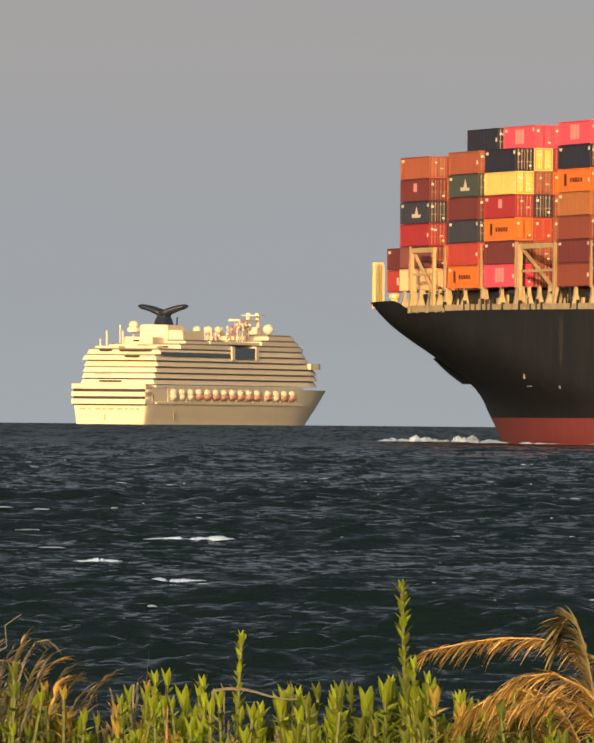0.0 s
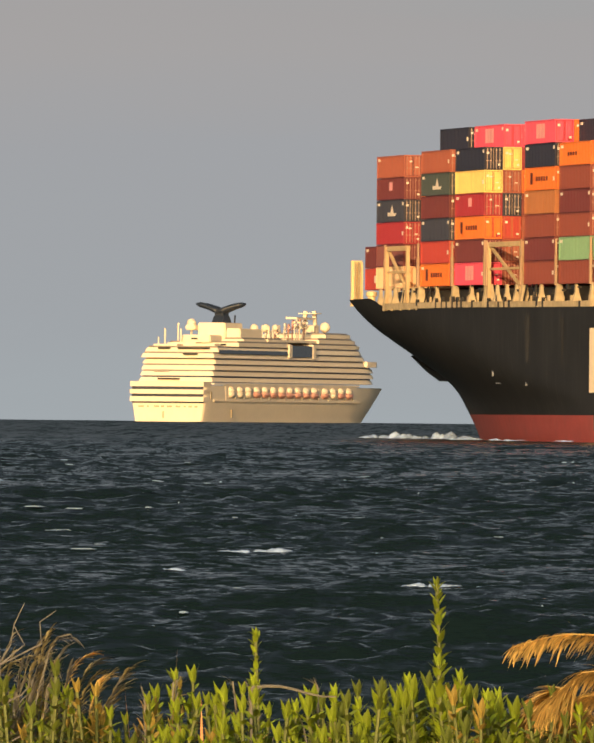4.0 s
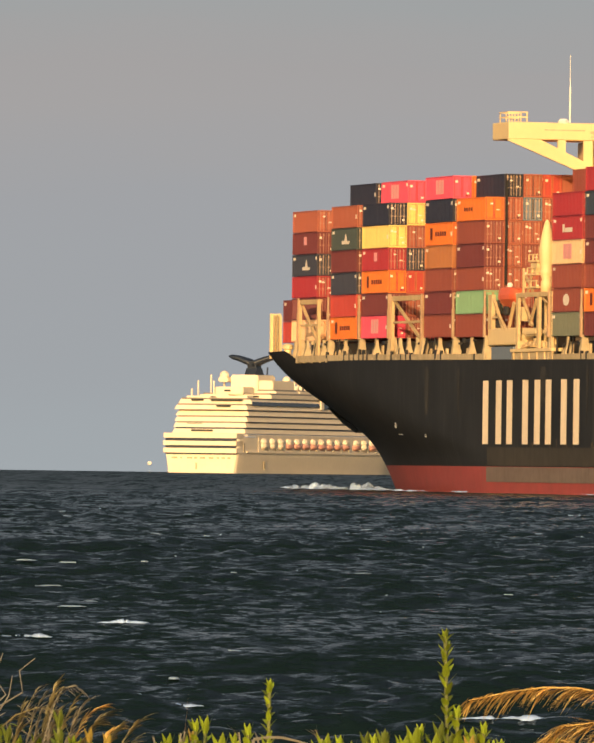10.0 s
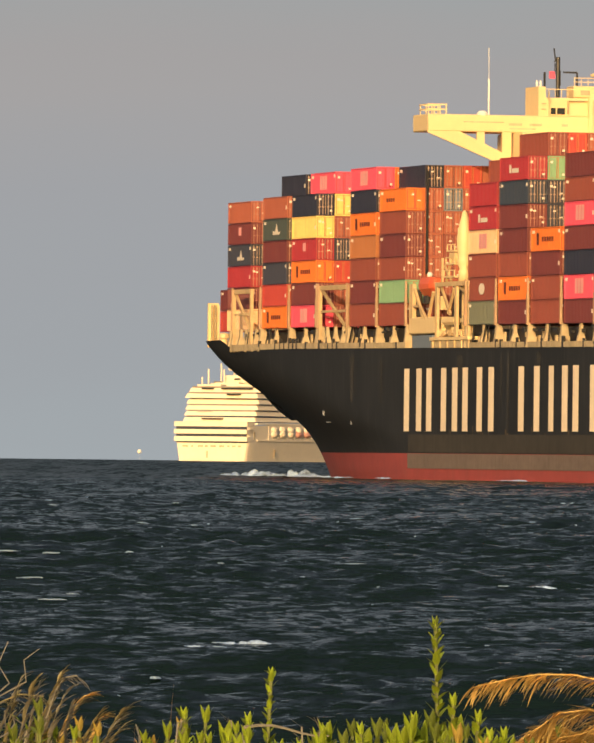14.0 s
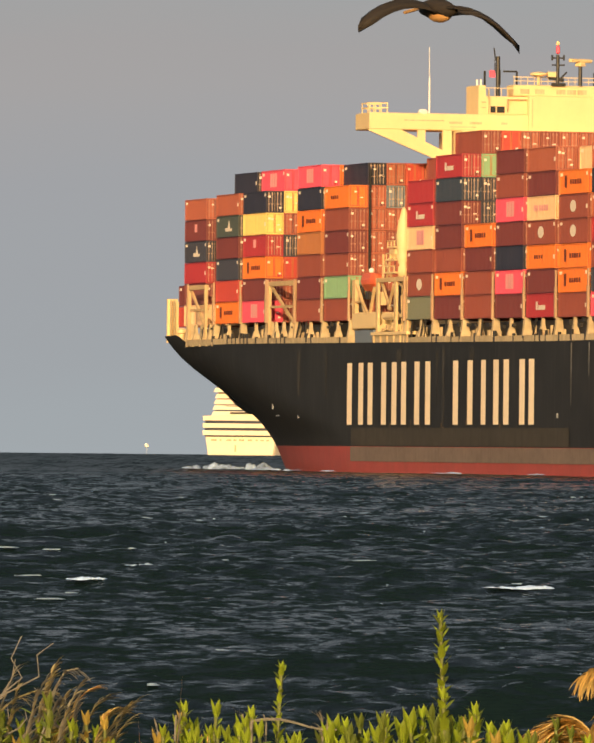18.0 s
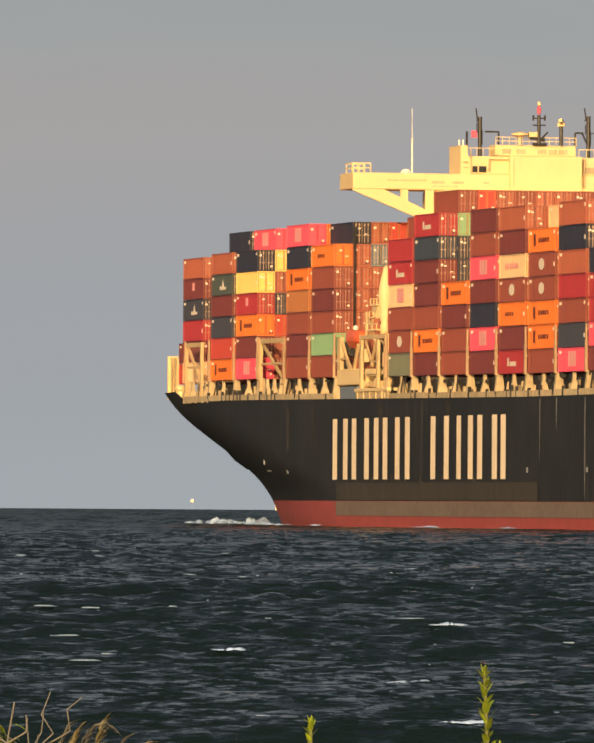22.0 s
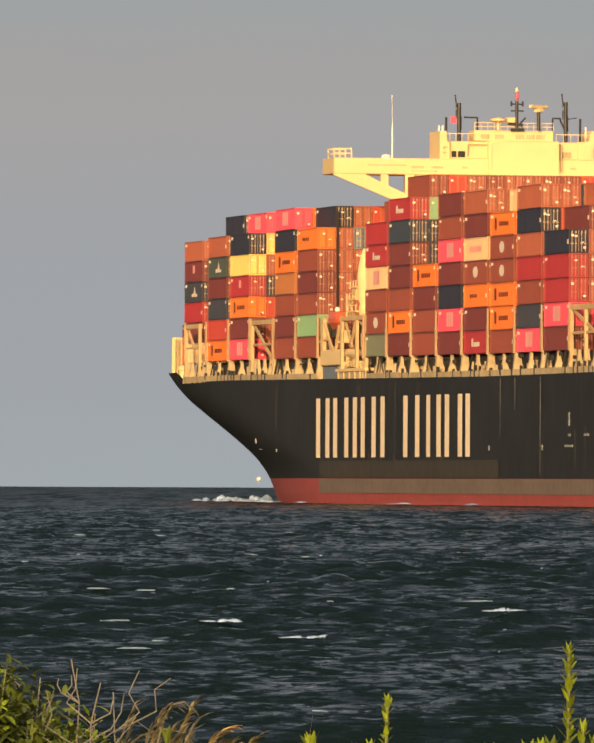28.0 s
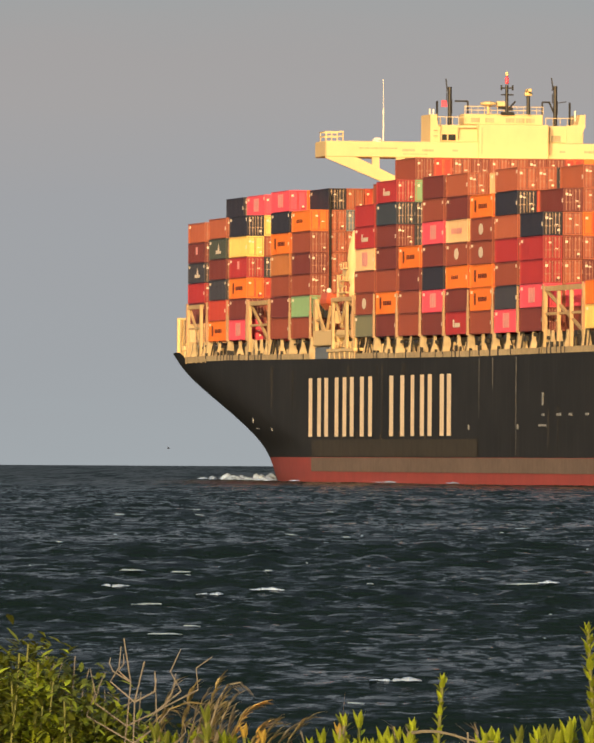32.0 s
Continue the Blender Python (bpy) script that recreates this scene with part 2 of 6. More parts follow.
M["dark_steel"] = material("dark_steel", (0.035, 0.033, 0.032), 0.5, metal=0.3, grain=5, vary=0.2)
M["mast_black"] = material("black_mast_paint", (0.015, 0.014, 0.014), 0.5, grain=5, vary=0.2)
M["window_dark"] = material("dark_window_glass", (0.02, 0.025, 0.03), 0.15, grain=3, vary=0.2)
M["lifeboat_red"] = material("orange_red_lifeboat_plastic", (0.72, 0.13, 0.05), 0.4, grain=3, vary=0.08)
M["cruise_white"] = material("white_ship_paint", (0.79, 0.67, 0.505), 0.5, grain=0.4, vary=0.06, streak=0.08, dirt=(0.45, 0.36, 0.25))
# shade of the deck recesses is put into these two colours
M["cruise_recess_shade"] = material("painted_balcony_shade", (0.21, 0.18, 0.15), 0.4, grain=0.5, vary=0.25)
M["cruise_deep_shade"] = material("painted_deep_recess_shade", (0.02, 0.03, 0.06), 0.4, grain=1.0, vary=0.1)
M["cruise_funnel"] = material("dark_blue_funnel_paint", (0.018, 0.026, 0.045), 0.45, grain=1.0, vary=0.15)
M["slide_red"] = material("red_slide_plastic", (0.66, 0.32, 0.22), 0.4, grain=2.0, vary=0.1)
M["cruise_boat"] = material("faded_orange_boat_plastic", (0.72, 0.36, 0.27), 0.45, grain=2.0, vary=0.1)
M["water"] = water_material()
M["fleck"] = material("thin_grey_foam", (0.19, 0.27, 0.37), 0.9, grain=4.0, vary=0.6)
M["foam"] = material("white_sea_foam", (0.36, 0.50, 0.76), 0.9, grain=4.0, vary=0.5, bump=0.3)
M["sand"] = material("dune_sand", (0.36, 0.28, 0.18), 0.9, grain=20.0, vary=0.25, bump=0.5)
M["leaf"] = material("yellow_green_leaves", (0.165, 0.225, 0.012), 0.55, grain=30.0, vary=0.4, island=0.55)
M["leaf_dark"] = material("dull_green_leaves", (0.082, 0.112, 0.012), 0.6, grain=30.0, vary=0.4, island=0.6)
M["leaf_tan"] = material("yellowing_leaves", (0.27, 0.20, 0.04), 0.65, grain=30.0, vary=0.4, island=0.5)
M["stem"] = material("green_brown_stem", (0.11, 0.13, 0.03), 0.7, grain=30.0, vary=0.3)
M["straw"] = material("golden_dry_grass", (0.60, 0.42, 0.145), 0.75, grain=30.0, vary=0.35, island=0.45)
M["straw_olive"] = material("greenish_dry_grass", (0.20, 0.17, 0.08), 0.75, grain=30.0, vary=0.35, island=0.45)
M["twig_grey"] = material("bare_grey_twigs", (0.165, 0.155, 0.14), 0.8, grain=30.0, vary=0.3)
M["straw_pale"] = material("pale_dry_twigs", (0.17, 0.16, 0.13), 0.8, grain=30.0, vary=0.3)
M["salmon"] = material("salmon_dead_blade", (0.56, 0.28, 0.12), 0.75, grain=30.0, vary=0.3)
M["bird_dark"] = material("dark_brown_feathers", (0.022, 0.016, 0.012), 0.8, grain=30.0, vary=0.35)
M["bird_pale"] = material("buff_breast_feathers", (0.50, 0.28, 0.11), 0.85, grain=30.0, vary=0.3)
M["buoy_white"] = material("white_buoy_paint", (0.8, 0.78, 0.72), 0.5, grain=3.0, vary=0.08)


# ---- mesh helpers ----
def box(bm, x0, y0, z0, x1, y1, z1):
    v = [bm.verts.new((x, y, z)) for z in (z0, z1) for x, y in ((x0, y0), (x1, y0), (x1, y1), (x0, y1))]
    for q in ((3, 2, 1, 0), (4, 5, 6, 7), (0, 1, 5, 4), (1, 2, 6, 5), (2, 3, 7, 6), (3, 0, 4, 7)):
        bm.faces.new([v[i] for i in q])
    return v


def beam(bm, a, b, w, d=None, sides=4):
    """A straight bar from a to b, w wide; round when sides is more than 4."""
    a, b = Vector(a), Vector(b)
    n = (b - a).normalized()
    u = n.cross(Vector((0, 0, 1)) if abs(n.z) < 0.95 else Vector((1, 0, 0))).normalized()
    v = n.cross(u)
    d = d or w
    off = math.pi / 4 if sides == 4 else 0
    k = math.sqrt(0.5) if sides == 4 else 0.5
    rings = [[bm.verts.new(p + u * (math.cos(off + 2 * math.pi * i / sides) * w * k) + v * (math.sin(off + 2 * math.pi * i / sides) * d * k)) for i in range(sides)] for p in (a, b)]
    for i in range(sides):
        j = (i + 1) % sides
        bm.faces.new((rings[0][i], rings[0][j], rings[1][j], rings[1][i]))
    bm.faces.new(rings[0][::-1])
    bm.faces.new(rings[1])


def tube(bm, pts, radii, sides=5):
    """One continuous bent round rod through the points."""
    rings = []
    for i, p in enumerate(pts):
        n = (pts[min(i + 1, len(pts) - 1)] - pts[max(i - 1, 0)]).normalized()
        u = n.cross(Vector((0, 1, 0.1))).normalized()
        v = n.cross(u)
        rings.append([bm.verts.new(p + (u * math.cos(2 * math.pi * k / sides) + v * math.sin(2 * math.pi * k / sides)) * radii[i]) for k in range(sides)])
    for a, b in zip(rings, rings[1:]):
        for k in range(sides):
            bm.faces.new((a[k], a[(k + 1) % sides], b[(k + 1) % sides], b[k]))
    bm.faces.new(rings[0][::-1])
    bm.faces.new(rings[-1])


def prism(bm, poly, axis, lo, hi):
    """A flat outline (list of pairs) pulled along an axis from lo to hi."""
    def put(p, w):
        return {"x": (w, p[0], p[1]), "y": (p[0], w, p[1]), "z": (p[0], p[1], w)}[axis]
    a = [bm.verts.new(put(p, lo)) for p in poly]
    b = [bm.verts.new(put(p, hi)) for p in poly]
    n = len(poly)
    for i in range(n):
        bm.faces.new((a[i], a[(i + 1) % n], b[(i + 1) % n], b[i]))
    bm.faces.new(a[::-1])
    bm.faces.new(b)


def lathe(bm, profile, sides=14, at=(0, 0, 0)):
    """A body of revolution about z: profile of (radius, z)."""
    rings = [[bm.verts.new((at[0] + r * math.cos(2 * math.pi * i / sides), at[1] + r * math.sin(2 * math.pi * i / sides), at[2] + z)) for i in range(sides)] for r, z in profile]
    for a, b in zip(rings, rings[1:]):
        for i in range(sides):
            bm.faces.new((a[i], a[(i + 1) % sides], b[(i + 1) % sides], b[i]))
    bm.faces.new(rings[0][::-1])
    bm.faces.new(rings[-1])


def mesh_of(name, bm, mat, smooth=False):
    bmesh.ops.recalc_face_normals(bm, faces=bm.faces)
    me = bpy.data.meshes.new(name)
    bm.to_mesh(me)
    bm.free()
    for m in (mat if isinstance(mat, (list, tuple)) else [mat]):
        me.materials.append(m)
    if smooth:
        for p in me.polygons:
            p.use_smooth = True
    return me


def part(name, bm, mat, parent, label="", at=None, smooth=False):
    ob = new(name, mesh_of(name, bm, mat, smooth) if isinstance(bm, bmesh.types.BMesh) else bm)
    ob.parent = parent
    if at is not None:
        ob.matrix_basis = at if isinstance(at, Matrix) else Matrix.Translation(at)
    return tagged(ob, label)


def thing(name, label, category, group="", kind=""):
    return tagged(new(name), label, category, group, kind)



# ---- the sea ----
SEA_Z = -0.3
WAVE_DRIFT = 1.6                                # metres a second towards the shore
rng = np.random.default_rng(7)
WAVES = []
for lam in np.geomspace(0.30, 2.6, 76):        # short steep chop, running nearly every way
    ang = rng.uniform(-3.14, 3.14) if lam < 0.8 else rng.normal(0.0, 0.5)
    WAVES.append((lam, math.sin(ang) * 2 * math.pi / lam, math.cos(ang) * 2 * math.pi / lam, 0.0080 * lam ** 0.85 * rng.uniform(0.6, 1.3), rng.uniform(0, 6.283)))
for lam in np.geomspace(2.4, 5.5, 20):          # short-crested wind sea
    ang = rng.normal(0.0, 0.35)
    WAVES.append((lam, math.sin(ang) * 2 * math.pi / lam, math.cos(ang) * 2 * math.pi / lam, 0.0049 * lam * rng.uniform(0.6, 1.3), rng.uniform(0, 6.283)))
for lam in np.geomspace(6.5, 12.0, 6):         # longer seas rolling in
    ang = rng.normal(0.05, 0.22)
    WAVES.append((lam, math.sin(ang) * 2 * math.pi / lam, math.cos(ang) * 2 * math.pi / lam, 0.0022 * lam * rng.uniform(0.6, 1.3), rng.uniform(0, 6.283)))
COLUMN = radians(6.4) / 400


def row_step(y):
    return 1.0 if y < 78 else 0.10 + (y - 78) * 0.0012 if y < 1000 else 1.2 + (y - 1000) * 0.0055


def sea_height(x, y, spacing=None):
    if spacing is None:
        spacing = np.array([max(row_step(float(v)), (float(v) + 60) * COLUMN) for v in y])
    z = np.zeros_like(x)
    for lam, kx, ky, amp, ph in WAVES:
        fade = np.clip((lam - 1.7 * spacing) / (1.0 * spacing + 1e-6), 0, 1)
        c = np.cos(kx * x + ky * y + ph)
        z += fade * amp * (c + 0.28 * (2 * c * c - 1))
    group = 0.8 + 0.4 * np.sin(x * 0.05 + y * 0.021 + 1.0) * np.sin(y * 0.043 - x * 0.017)
    z = z * group
    return z + 0.8 * z * np.abs(z)


def build_sea():
    ys = [-15.0]
    while ys[-1] < 5900:
        y = ys[-1]
        ys.append(y + row_step(y))
    ys = np.array(ys)
    fine = np.radians(np.linspace(-3.7, 2.7, 401))
    coarse = np.radians(np.array([5, 8, 15, 25, 40, 55, 70]))
    ang = np.concatenate([-coarse[::-1], fine, coarse])
    Y, A = np.meshgrid(ys, ang, indexing="ij")
    X = (Y + 60.0) * np.tan(A)
    spacing = np.maximum(np.gradient(ys)[:, None] * np.ones_like(A), np.abs(np.gradient(X, axis=1)))
    Z = sea_height(X, Y, spacing)
    ny, na = X.shape
    me = bpy.data.meshes.new("water")
    idx = np.arange(ny * na).reshape(ny, na)
    quads = np.stack([idx[:-1, :-1], idx[:-1, 1:], idx[1:, 1:], idx[1:, :-1]], -1).reshape(-1, 4)
    me.vertices.add(ny * na)
    me.vertices.foreach_set("co", np.stack([X, Y, Z], -1).astype(np.float32).ravel())
    me.loops.add(quads.size)
    me.loops.foreach_set("vertex_index", quads.astype(np.int32).ravel())
    me.polygons.add(len(quads))
    me.polygons.foreach_set("loop_start", np.arange(0, quads.size, 4, dtype=np.int32))
    me.polygons.foreach_set("use_smooth", np.ones(len(quads), dtype=bool))
    me.update(calc_edges=True)
    me.materials.append(M["water"])
    return tagged(new("water", me), "dark choppy sea water with wind waves and whitecaps", "sea", kind="structure")


water = build_sea()


def whitecap_mesh(seed, length, depth, height, ragged=0.6):
    """A low torn strip of broken foam: a blunt head, a long thin tail, here and there a gap."""
    r = random.Random(seed)
    bm = bmesh.new()
    n = 30
    rows = []
    head, flip = r.uniform(0.15, 0.5), r.choice((-1, 1))
    gap = r.uniform(0.4, 0.9)
    for i in range(n + 1):
        u = i / n
        env = (u / head) ** 0.6 if u < head else (1 - (u - head) / (1 - head)) ** 0.8
        env *= 1 - ragged * (0.5 + 0.5 * math.sin(17 * u + seed)) * r.uniform(0.3, 1.0)
        if abs(u - gap) < 0.04 and r.random() < 0.8:
            env *= 0.15
        env = max(0.02, env)
        x = flip * (u - 0.5) * length
        rise = 0.10 * math.sin(9 * u + seed * 1.7) + r.uniform(-0.05, 0.05)
        mid = 0.35 * depth * math.sin(2.2 * u + seed)
        rows.append([bm.verts.new((x, mid + depth * (0.15 + 0.5 * env) * k, height * (env * hgt * r.uniform(0.75, 1.2) - 0.12 + rise))) for k, hgt in ((-0.6, -0.2), (-0.5, 0.55), (-0.1, 0.95), (0.3, 0.7), (0.5, -0.3))])
    for a, b in zip(rows, rows[1:]):
        for k in range(4):
            bm.faces.new((a[k], b[k], b[k + 1], a[k + 1]))
    return mesh_of("whitecap", bm, M["foam"], True)


CAP_MESHES = [whitecap_mesh(s, 1.0, 1.0, 1.0) for s in range(8)]


# ---- whitecaps: crests that break, ride in for a moment and sink away ----
CAPS = []                                       # part, when it stands highest, place in the field of waves


def whitecap(t, x, y, width, rise, seed):
    """A breaking crest at (x, y) at t seconds."""
    ob = part("whitecap", CAP_MESHES[seed % 8].copy(), None, water, "white breaking wave crest")
    for v in ob.data.vertices:
        v.co.x, v.co.y, v.co.z = v.co.x * width, v.co.y * max(0.5, width * 0.45), v.co.z * rise
    yy = y + WAVE_DRIFT * t
    near = yy + np.linspace(-3.5, 3.5, 29)
    crest = np.mean([sea_height(np.full(29, x + k * width), near) for k in (-0.25, 0.0, 0.25)], axis=0)
    best = int(np.argmax(crest - 0.01 * np.abs(near - yy)))
    yy, z = float(near[best]), float(crest[best])
    CAPS.append((ob, t, x, yy, z, rise))


SEEN_CAPS = [  # seconds, bearing and depression in 1/20501 of a radian, width in the same measure
    (0.3, -262, 355, 165), (0.2, -230, 270, 230), (0.9, -420, 310, 120), (2.0, -330, 328, 200), (2.1, 530, 335, 150), (2.3, 270, 505, 110), (2.6, -30, 300, 130), (3.1, -160, 285, 200),
    (4.2, 200, 360, 150), (5.0, -380, 330, 140), (5.9, -680, 355, 110), (6.2, 10, 545, 260), (6.4, 60, 330, 60), (7.2, 120, 300, 240), (8.2, -290, 325, 110), (9.0, -660, 370, 130), (9.1, -310, 510, 90), (9.5, 340, 535, 230),
    (10.4, -460, 345, 130), (11.1, -250, 405, 160), (11.5, 90, 395, 170), (12.0, 330, 510, 190), (13.0, 445, 275, 80), (14.6, -180, 400, 150), (15.0, -300, 412, 140), (15.1, -80, 268, 90), (15.2, 180, 275, 130),
    (16.4, -200, 330, 160), (17.3, 380, 300, 180), (18.5, -520, 300, 120), (19.1, -300, 306, 160), (19.0, -420, 262, 80), (20.2, -160, 350, 110), (21.0, 60, 380, 120), (22.0, 140, 268, 100), (22.1, -330, 330, 90), (23.0, 180, 480, 130),
    (24.0, -60, 350, 260), (24.8, -580, 310, 130), (25.6, -60, 330, 150), (26.1, 420, 372, 90), (27.2, -300, 340, 150), (28.0, 120, 300, 120), (29.0, -480, 310, 110), (29.6, 0, 290, 130), (30.1, 280, 330, 90), (30.9, -480, 290, 90), (31.2, -200, 475, 130),
    (31.9, -800, 285, 80), (32.0, -600, 295, 70), (31.8, 120, 278, 60)]
for i, (t, a, b, w) in enumerate(SEEN_CAPS):
    d = (EYE[2] - SEA_Z) * 20501 / (b + 4)
    whitecap(t, a / 20501 * d, d, 0.85 * w / 20501 * d, (0.032 + 0.00020 * w) * (d / 150) ** 0.8, i)


def build_flecks():
    """Small far crests of foam scattered over the whole field of waves."""
    bm = bmesh.new()
    r = random.Random(5)
    spots = []
    for _ in range(1900):
        y = 130 * math.exp(r.random() ** 0.8 * math.log(3600 / 130))
        spots.append((y * math.tan(radians(r.uniform(-3.4, 2.4))), y))
    heights = sea_height(np.array([p[0] for p in spots]), np.array([p[1] for p in spots]))
    for (x, y), z in zip(spots, heights):
        if (z < 0.07 and y < 800) or y > 700 or (y >= 450 and r.random() < 0.6):
            continue
        w, d, hgt = (0.02 + 0.26 * r.random() ** 3) * (y / 150) ** 0.8, 0.10, r.uniform(0.006, 0.018) * (y / 150) ** 0.7
        lean = r.uniform(-0.4, 0.4) * w
        low = [(-w, 0.0), (-w * 0.5, -d), (w * 0.4, -d), (w, 0.02), (w * 0.4, d), (-w * 0.5, d)]
        ring = [bm.verts.new((x + a, y + b, z - 0.012)) for a, b in low]
        top = [bm.verts.new((x + lean + a * 0.55, y + b * 0.5, z + hgt * r.uniform(0.6, 1.0))) for a, b in low]
        for i in range(6):
            k = (i + 1) % 6
            bm.faces.new((ring[i], ring[k], top[k], top[i]))
        bm.faces.new(top)
    ob = part("foam_flecks", bm, M["fleck"], water, "small white flecks of foam on wave crests")
    return tagged(ob, kind="stuff")


build_flecks()

# ---- the dune in front and under the camera ----
def build_ground():
    xs = np.concatenate([[-4000, -800, -150, -40], np.linspace(-8, 8, 90), [40, 150, 800, 4000]])
    ys = np.concatenate([[-4000, -600, -80, -20, 0, 8, 14], np.linspace(18, 46, 110), [55, 80]])
    X, Y = np.meshgrid(xs, ys, indexing="ij")
    prof = np.interp(Y, [-4000, -20, 0, 16, 24, 27, 34, 46, 80], [2.0, 1.4, 0.90, 0.85, 1.18, 1.20, 0.75, -0.35, -3.0])
    bumpy = 0.05 * np.sin(X * 2.3 + Y) * np.cos(Y * 1.7) + 0.03 * np.sin(X * 7 + 1) * np.sin(Y * 5)
    Z = prof + bumpy * (np.abs(X) < 9) * (Y > 10)
    verts = np.stack([X, Y, Z], -1).reshape(-1, 3)
    n = len(ys)
    faces = [(i * n + j, (i + 1) * n + j, (i + 1) * n + j + 1, i * n + j + 1) for i in range(len(xs) - 1) for j in range(n - 1)]
    me = bpy.data.meshes.new("ground")
    me.from_pydata(verts.tolist(), [], faces)
    me.materials.append(M["sand"])
    for p in me.polygons:
        p.use_smooth = True
    return tagged(new("ground", me), "low sandy dune under the shore plants", "ground", kind="structure")


build_ground()

# seconds, place on the water in metres, heading in degrees
SHIP_ROWS = [
    (0.0, 96.24, 1072.54, 107.184), (1.5, 92.56, 1075.62, 106.996), (3.0, 88.89, 1079.37, 106.805), (6.0, 81.63, 1088.66, 106.413),
    (7.5, 78.04, 1094.10, 106.213), (9.0, 74.47, 1099.99, 106.011), (10.5, 70.94, 1106.28, 105.807), (12.0, 67.45, 1112.93, 105.603),
    (13.5, 63.99, 1119.86, 105.398), (15.0, 60.57, 1127.04, 105.192), (18.0, 53.86, 1141.91, 104.783), (19.5, 50.56, 1149.49, 104.580),
    (21.0, 47.30, 1157.10, 104.378), (22.5, 44.09, 1164.68, 104.179), (24.0, 40.91, 1172.18, 103.982), (25.5, 37.78, 1179.55, 103.788),
    (28.5, 31.63, 1193.67, 103.410), (30.0, 28.62, 1200.32, 103.228), (31.5, 25.64, 1206.62, 103.050), (32.0, 24.65, 1208.64, 102.992),
]
# ---- the container ship ----
ship = thing("container_ship", "large black-hulled container ship stacked with coloured containers under way", "ship")
DECK = 15.7


def sheer(x):
    return 0.9 * min(1.0, max(0.0, (x - 15) / 150))


HULL_LINES = [  # height, where the side begins to curve in, where it ends at the stem, fullness
    (-9.0, 69.0, 227.1, 1.75), (0.2, 99.9, 234.3, 1.74), (3.8, 104.4, 239.5, 1.82), (7.4, 125.1, 243.6, 1.93),
    (11.6, 143.2, 253.0, 2.47), (15.0, 151.0, 257.2, 3.49), (19.2, 155.1, 258.0, 5.11)]



def hull_line(z):
    rows = HULL_LINES
    z = min(max(z, rows[0][0]), rows[-1][0])
    for a, b in zip(rows, rows[1:]):
        if z <= b[0]:
            k = (z - a[0]) / (b[0] - a[0])
            at = rows.index(a)
            p, q = rows[max(at - 1, 0)], rows[min(at + 2, len(rows) - 1)]
            step, out = b[0] - a[0], []
            for i in (1, 2, 3):
                m0 = (b[i] - p[i]) / (b[0] - p[0]) * step
                m1 = (q[i] - a[i]) / (q[0] - a[0]) * step
                out.append((2 * k ** 3 - 3 * k * k + 1) * a[i] + (k ** 3 - 2 * k * k + k) * m0 + (3 * k * k - 2 * k ** 3) * b[i] + (k ** 3 - k * k) * m1)
            return out


def half_breadth(x, z):
    xs, xe, p = hull_line(z)
    if x <= xs:
        stern = max(0.0, (-118.0 - x) / 40)
        return 25.6 - 6.0 * min(1, stern) ** 2 * (1.0 if z < 8 else 0.4)
    return 25.6 * max(0.0, 1 - ((x - xs) / (xe - xs)) ** p)


def top_edge(x):
    """Height of the hull's upper edge: the deck side, stepping up to the forecastle bulwark."""
    if x >= 203:
        return 18.1
    if x <= 196.5:
        return DECK + sheer(x)
    return DECK + 0.9 + (18.1 - DECK - 0.9) * (x - 196.5) / 6.5


def hull_band(z_low, z_high, name, mat, label, x_from=-158.0, x_to=None, proud=0.0, n=110):
    """One band of shell plating between two heights, both sides, following the flare."""
    bm = bmesh.new()
    levels = 20
    for side in (1, -1):
        grid = []
        for i in range(n + 1):
            u = i / n
            col = []
            for j in range(levels + 1):
                k = j / levels
                end_low = x_to if x_to is not None else None
                lo = z_low
                # station along this height, crowded towards the bow
                zz0 = lo + (z_high - lo) * k if z_high is not None else None
                xe = hull_line(zz0 if zz0 is not None else lo + (17.0 - lo) * k)[1]
                last = xe if end_low is None else end_low
                x = x_from + (last - x_from) * (1 - (1 - u) ** 1.7)
                hi = top_edge(x) if z_high is None else z_high
                z = lo + (hi - lo) * k
                xe = hull_line(z)[1]
                if end_low is None:
                    x = x_from + (xe - x_from) * (1 - (1 - u) ** 1.7)
                col.append(bm.verts.new((x, side * (half_breadth(x, z) + proud), z)))
            grid.append(col)
        for a, b in zip(grid, grid[1:]):
            for j in range(levels):
                bm.faces.new((a[j], b[j], b[j + 1], a[j + 1]))
    bmesh.ops.remove_doubles(bm, verts=bm.verts, dist=0.001)
    return part(name, bm, mat, ship, label, smooth=True)


hull_band(3.05, None, "hull_side", M["hull_black"], "black painted hull side with rust and salt streaks")
hull_band(-9.0, 3.05, "boot_topping", M["boot_red"], "faded red paint at the waterline")


def hull_patch(name, mat, label, x0, x1, z0, z1, proud, bottom=None):
    """A stained or painted area lying on the port side plating."""
    bm = bmesh.new()
    n, lv = 24, 3
    g = [[bm.verts.new((x, half_breadth(x, z) + proud, z)) for z in [z0 + (z1 - z0) * j / lv for j in range(lv + 1)]] for x in [x0 + (x1 - x0) * i / n for i in range(n + 1)]]
    for a, b in zip(g, g[1:]):
        for j in range(lv):
            bm.faces.new((a[j], b[j], b[j + 1], a[j + 1]))
    return part(name, bm, mat, ship, label, smooth=True)


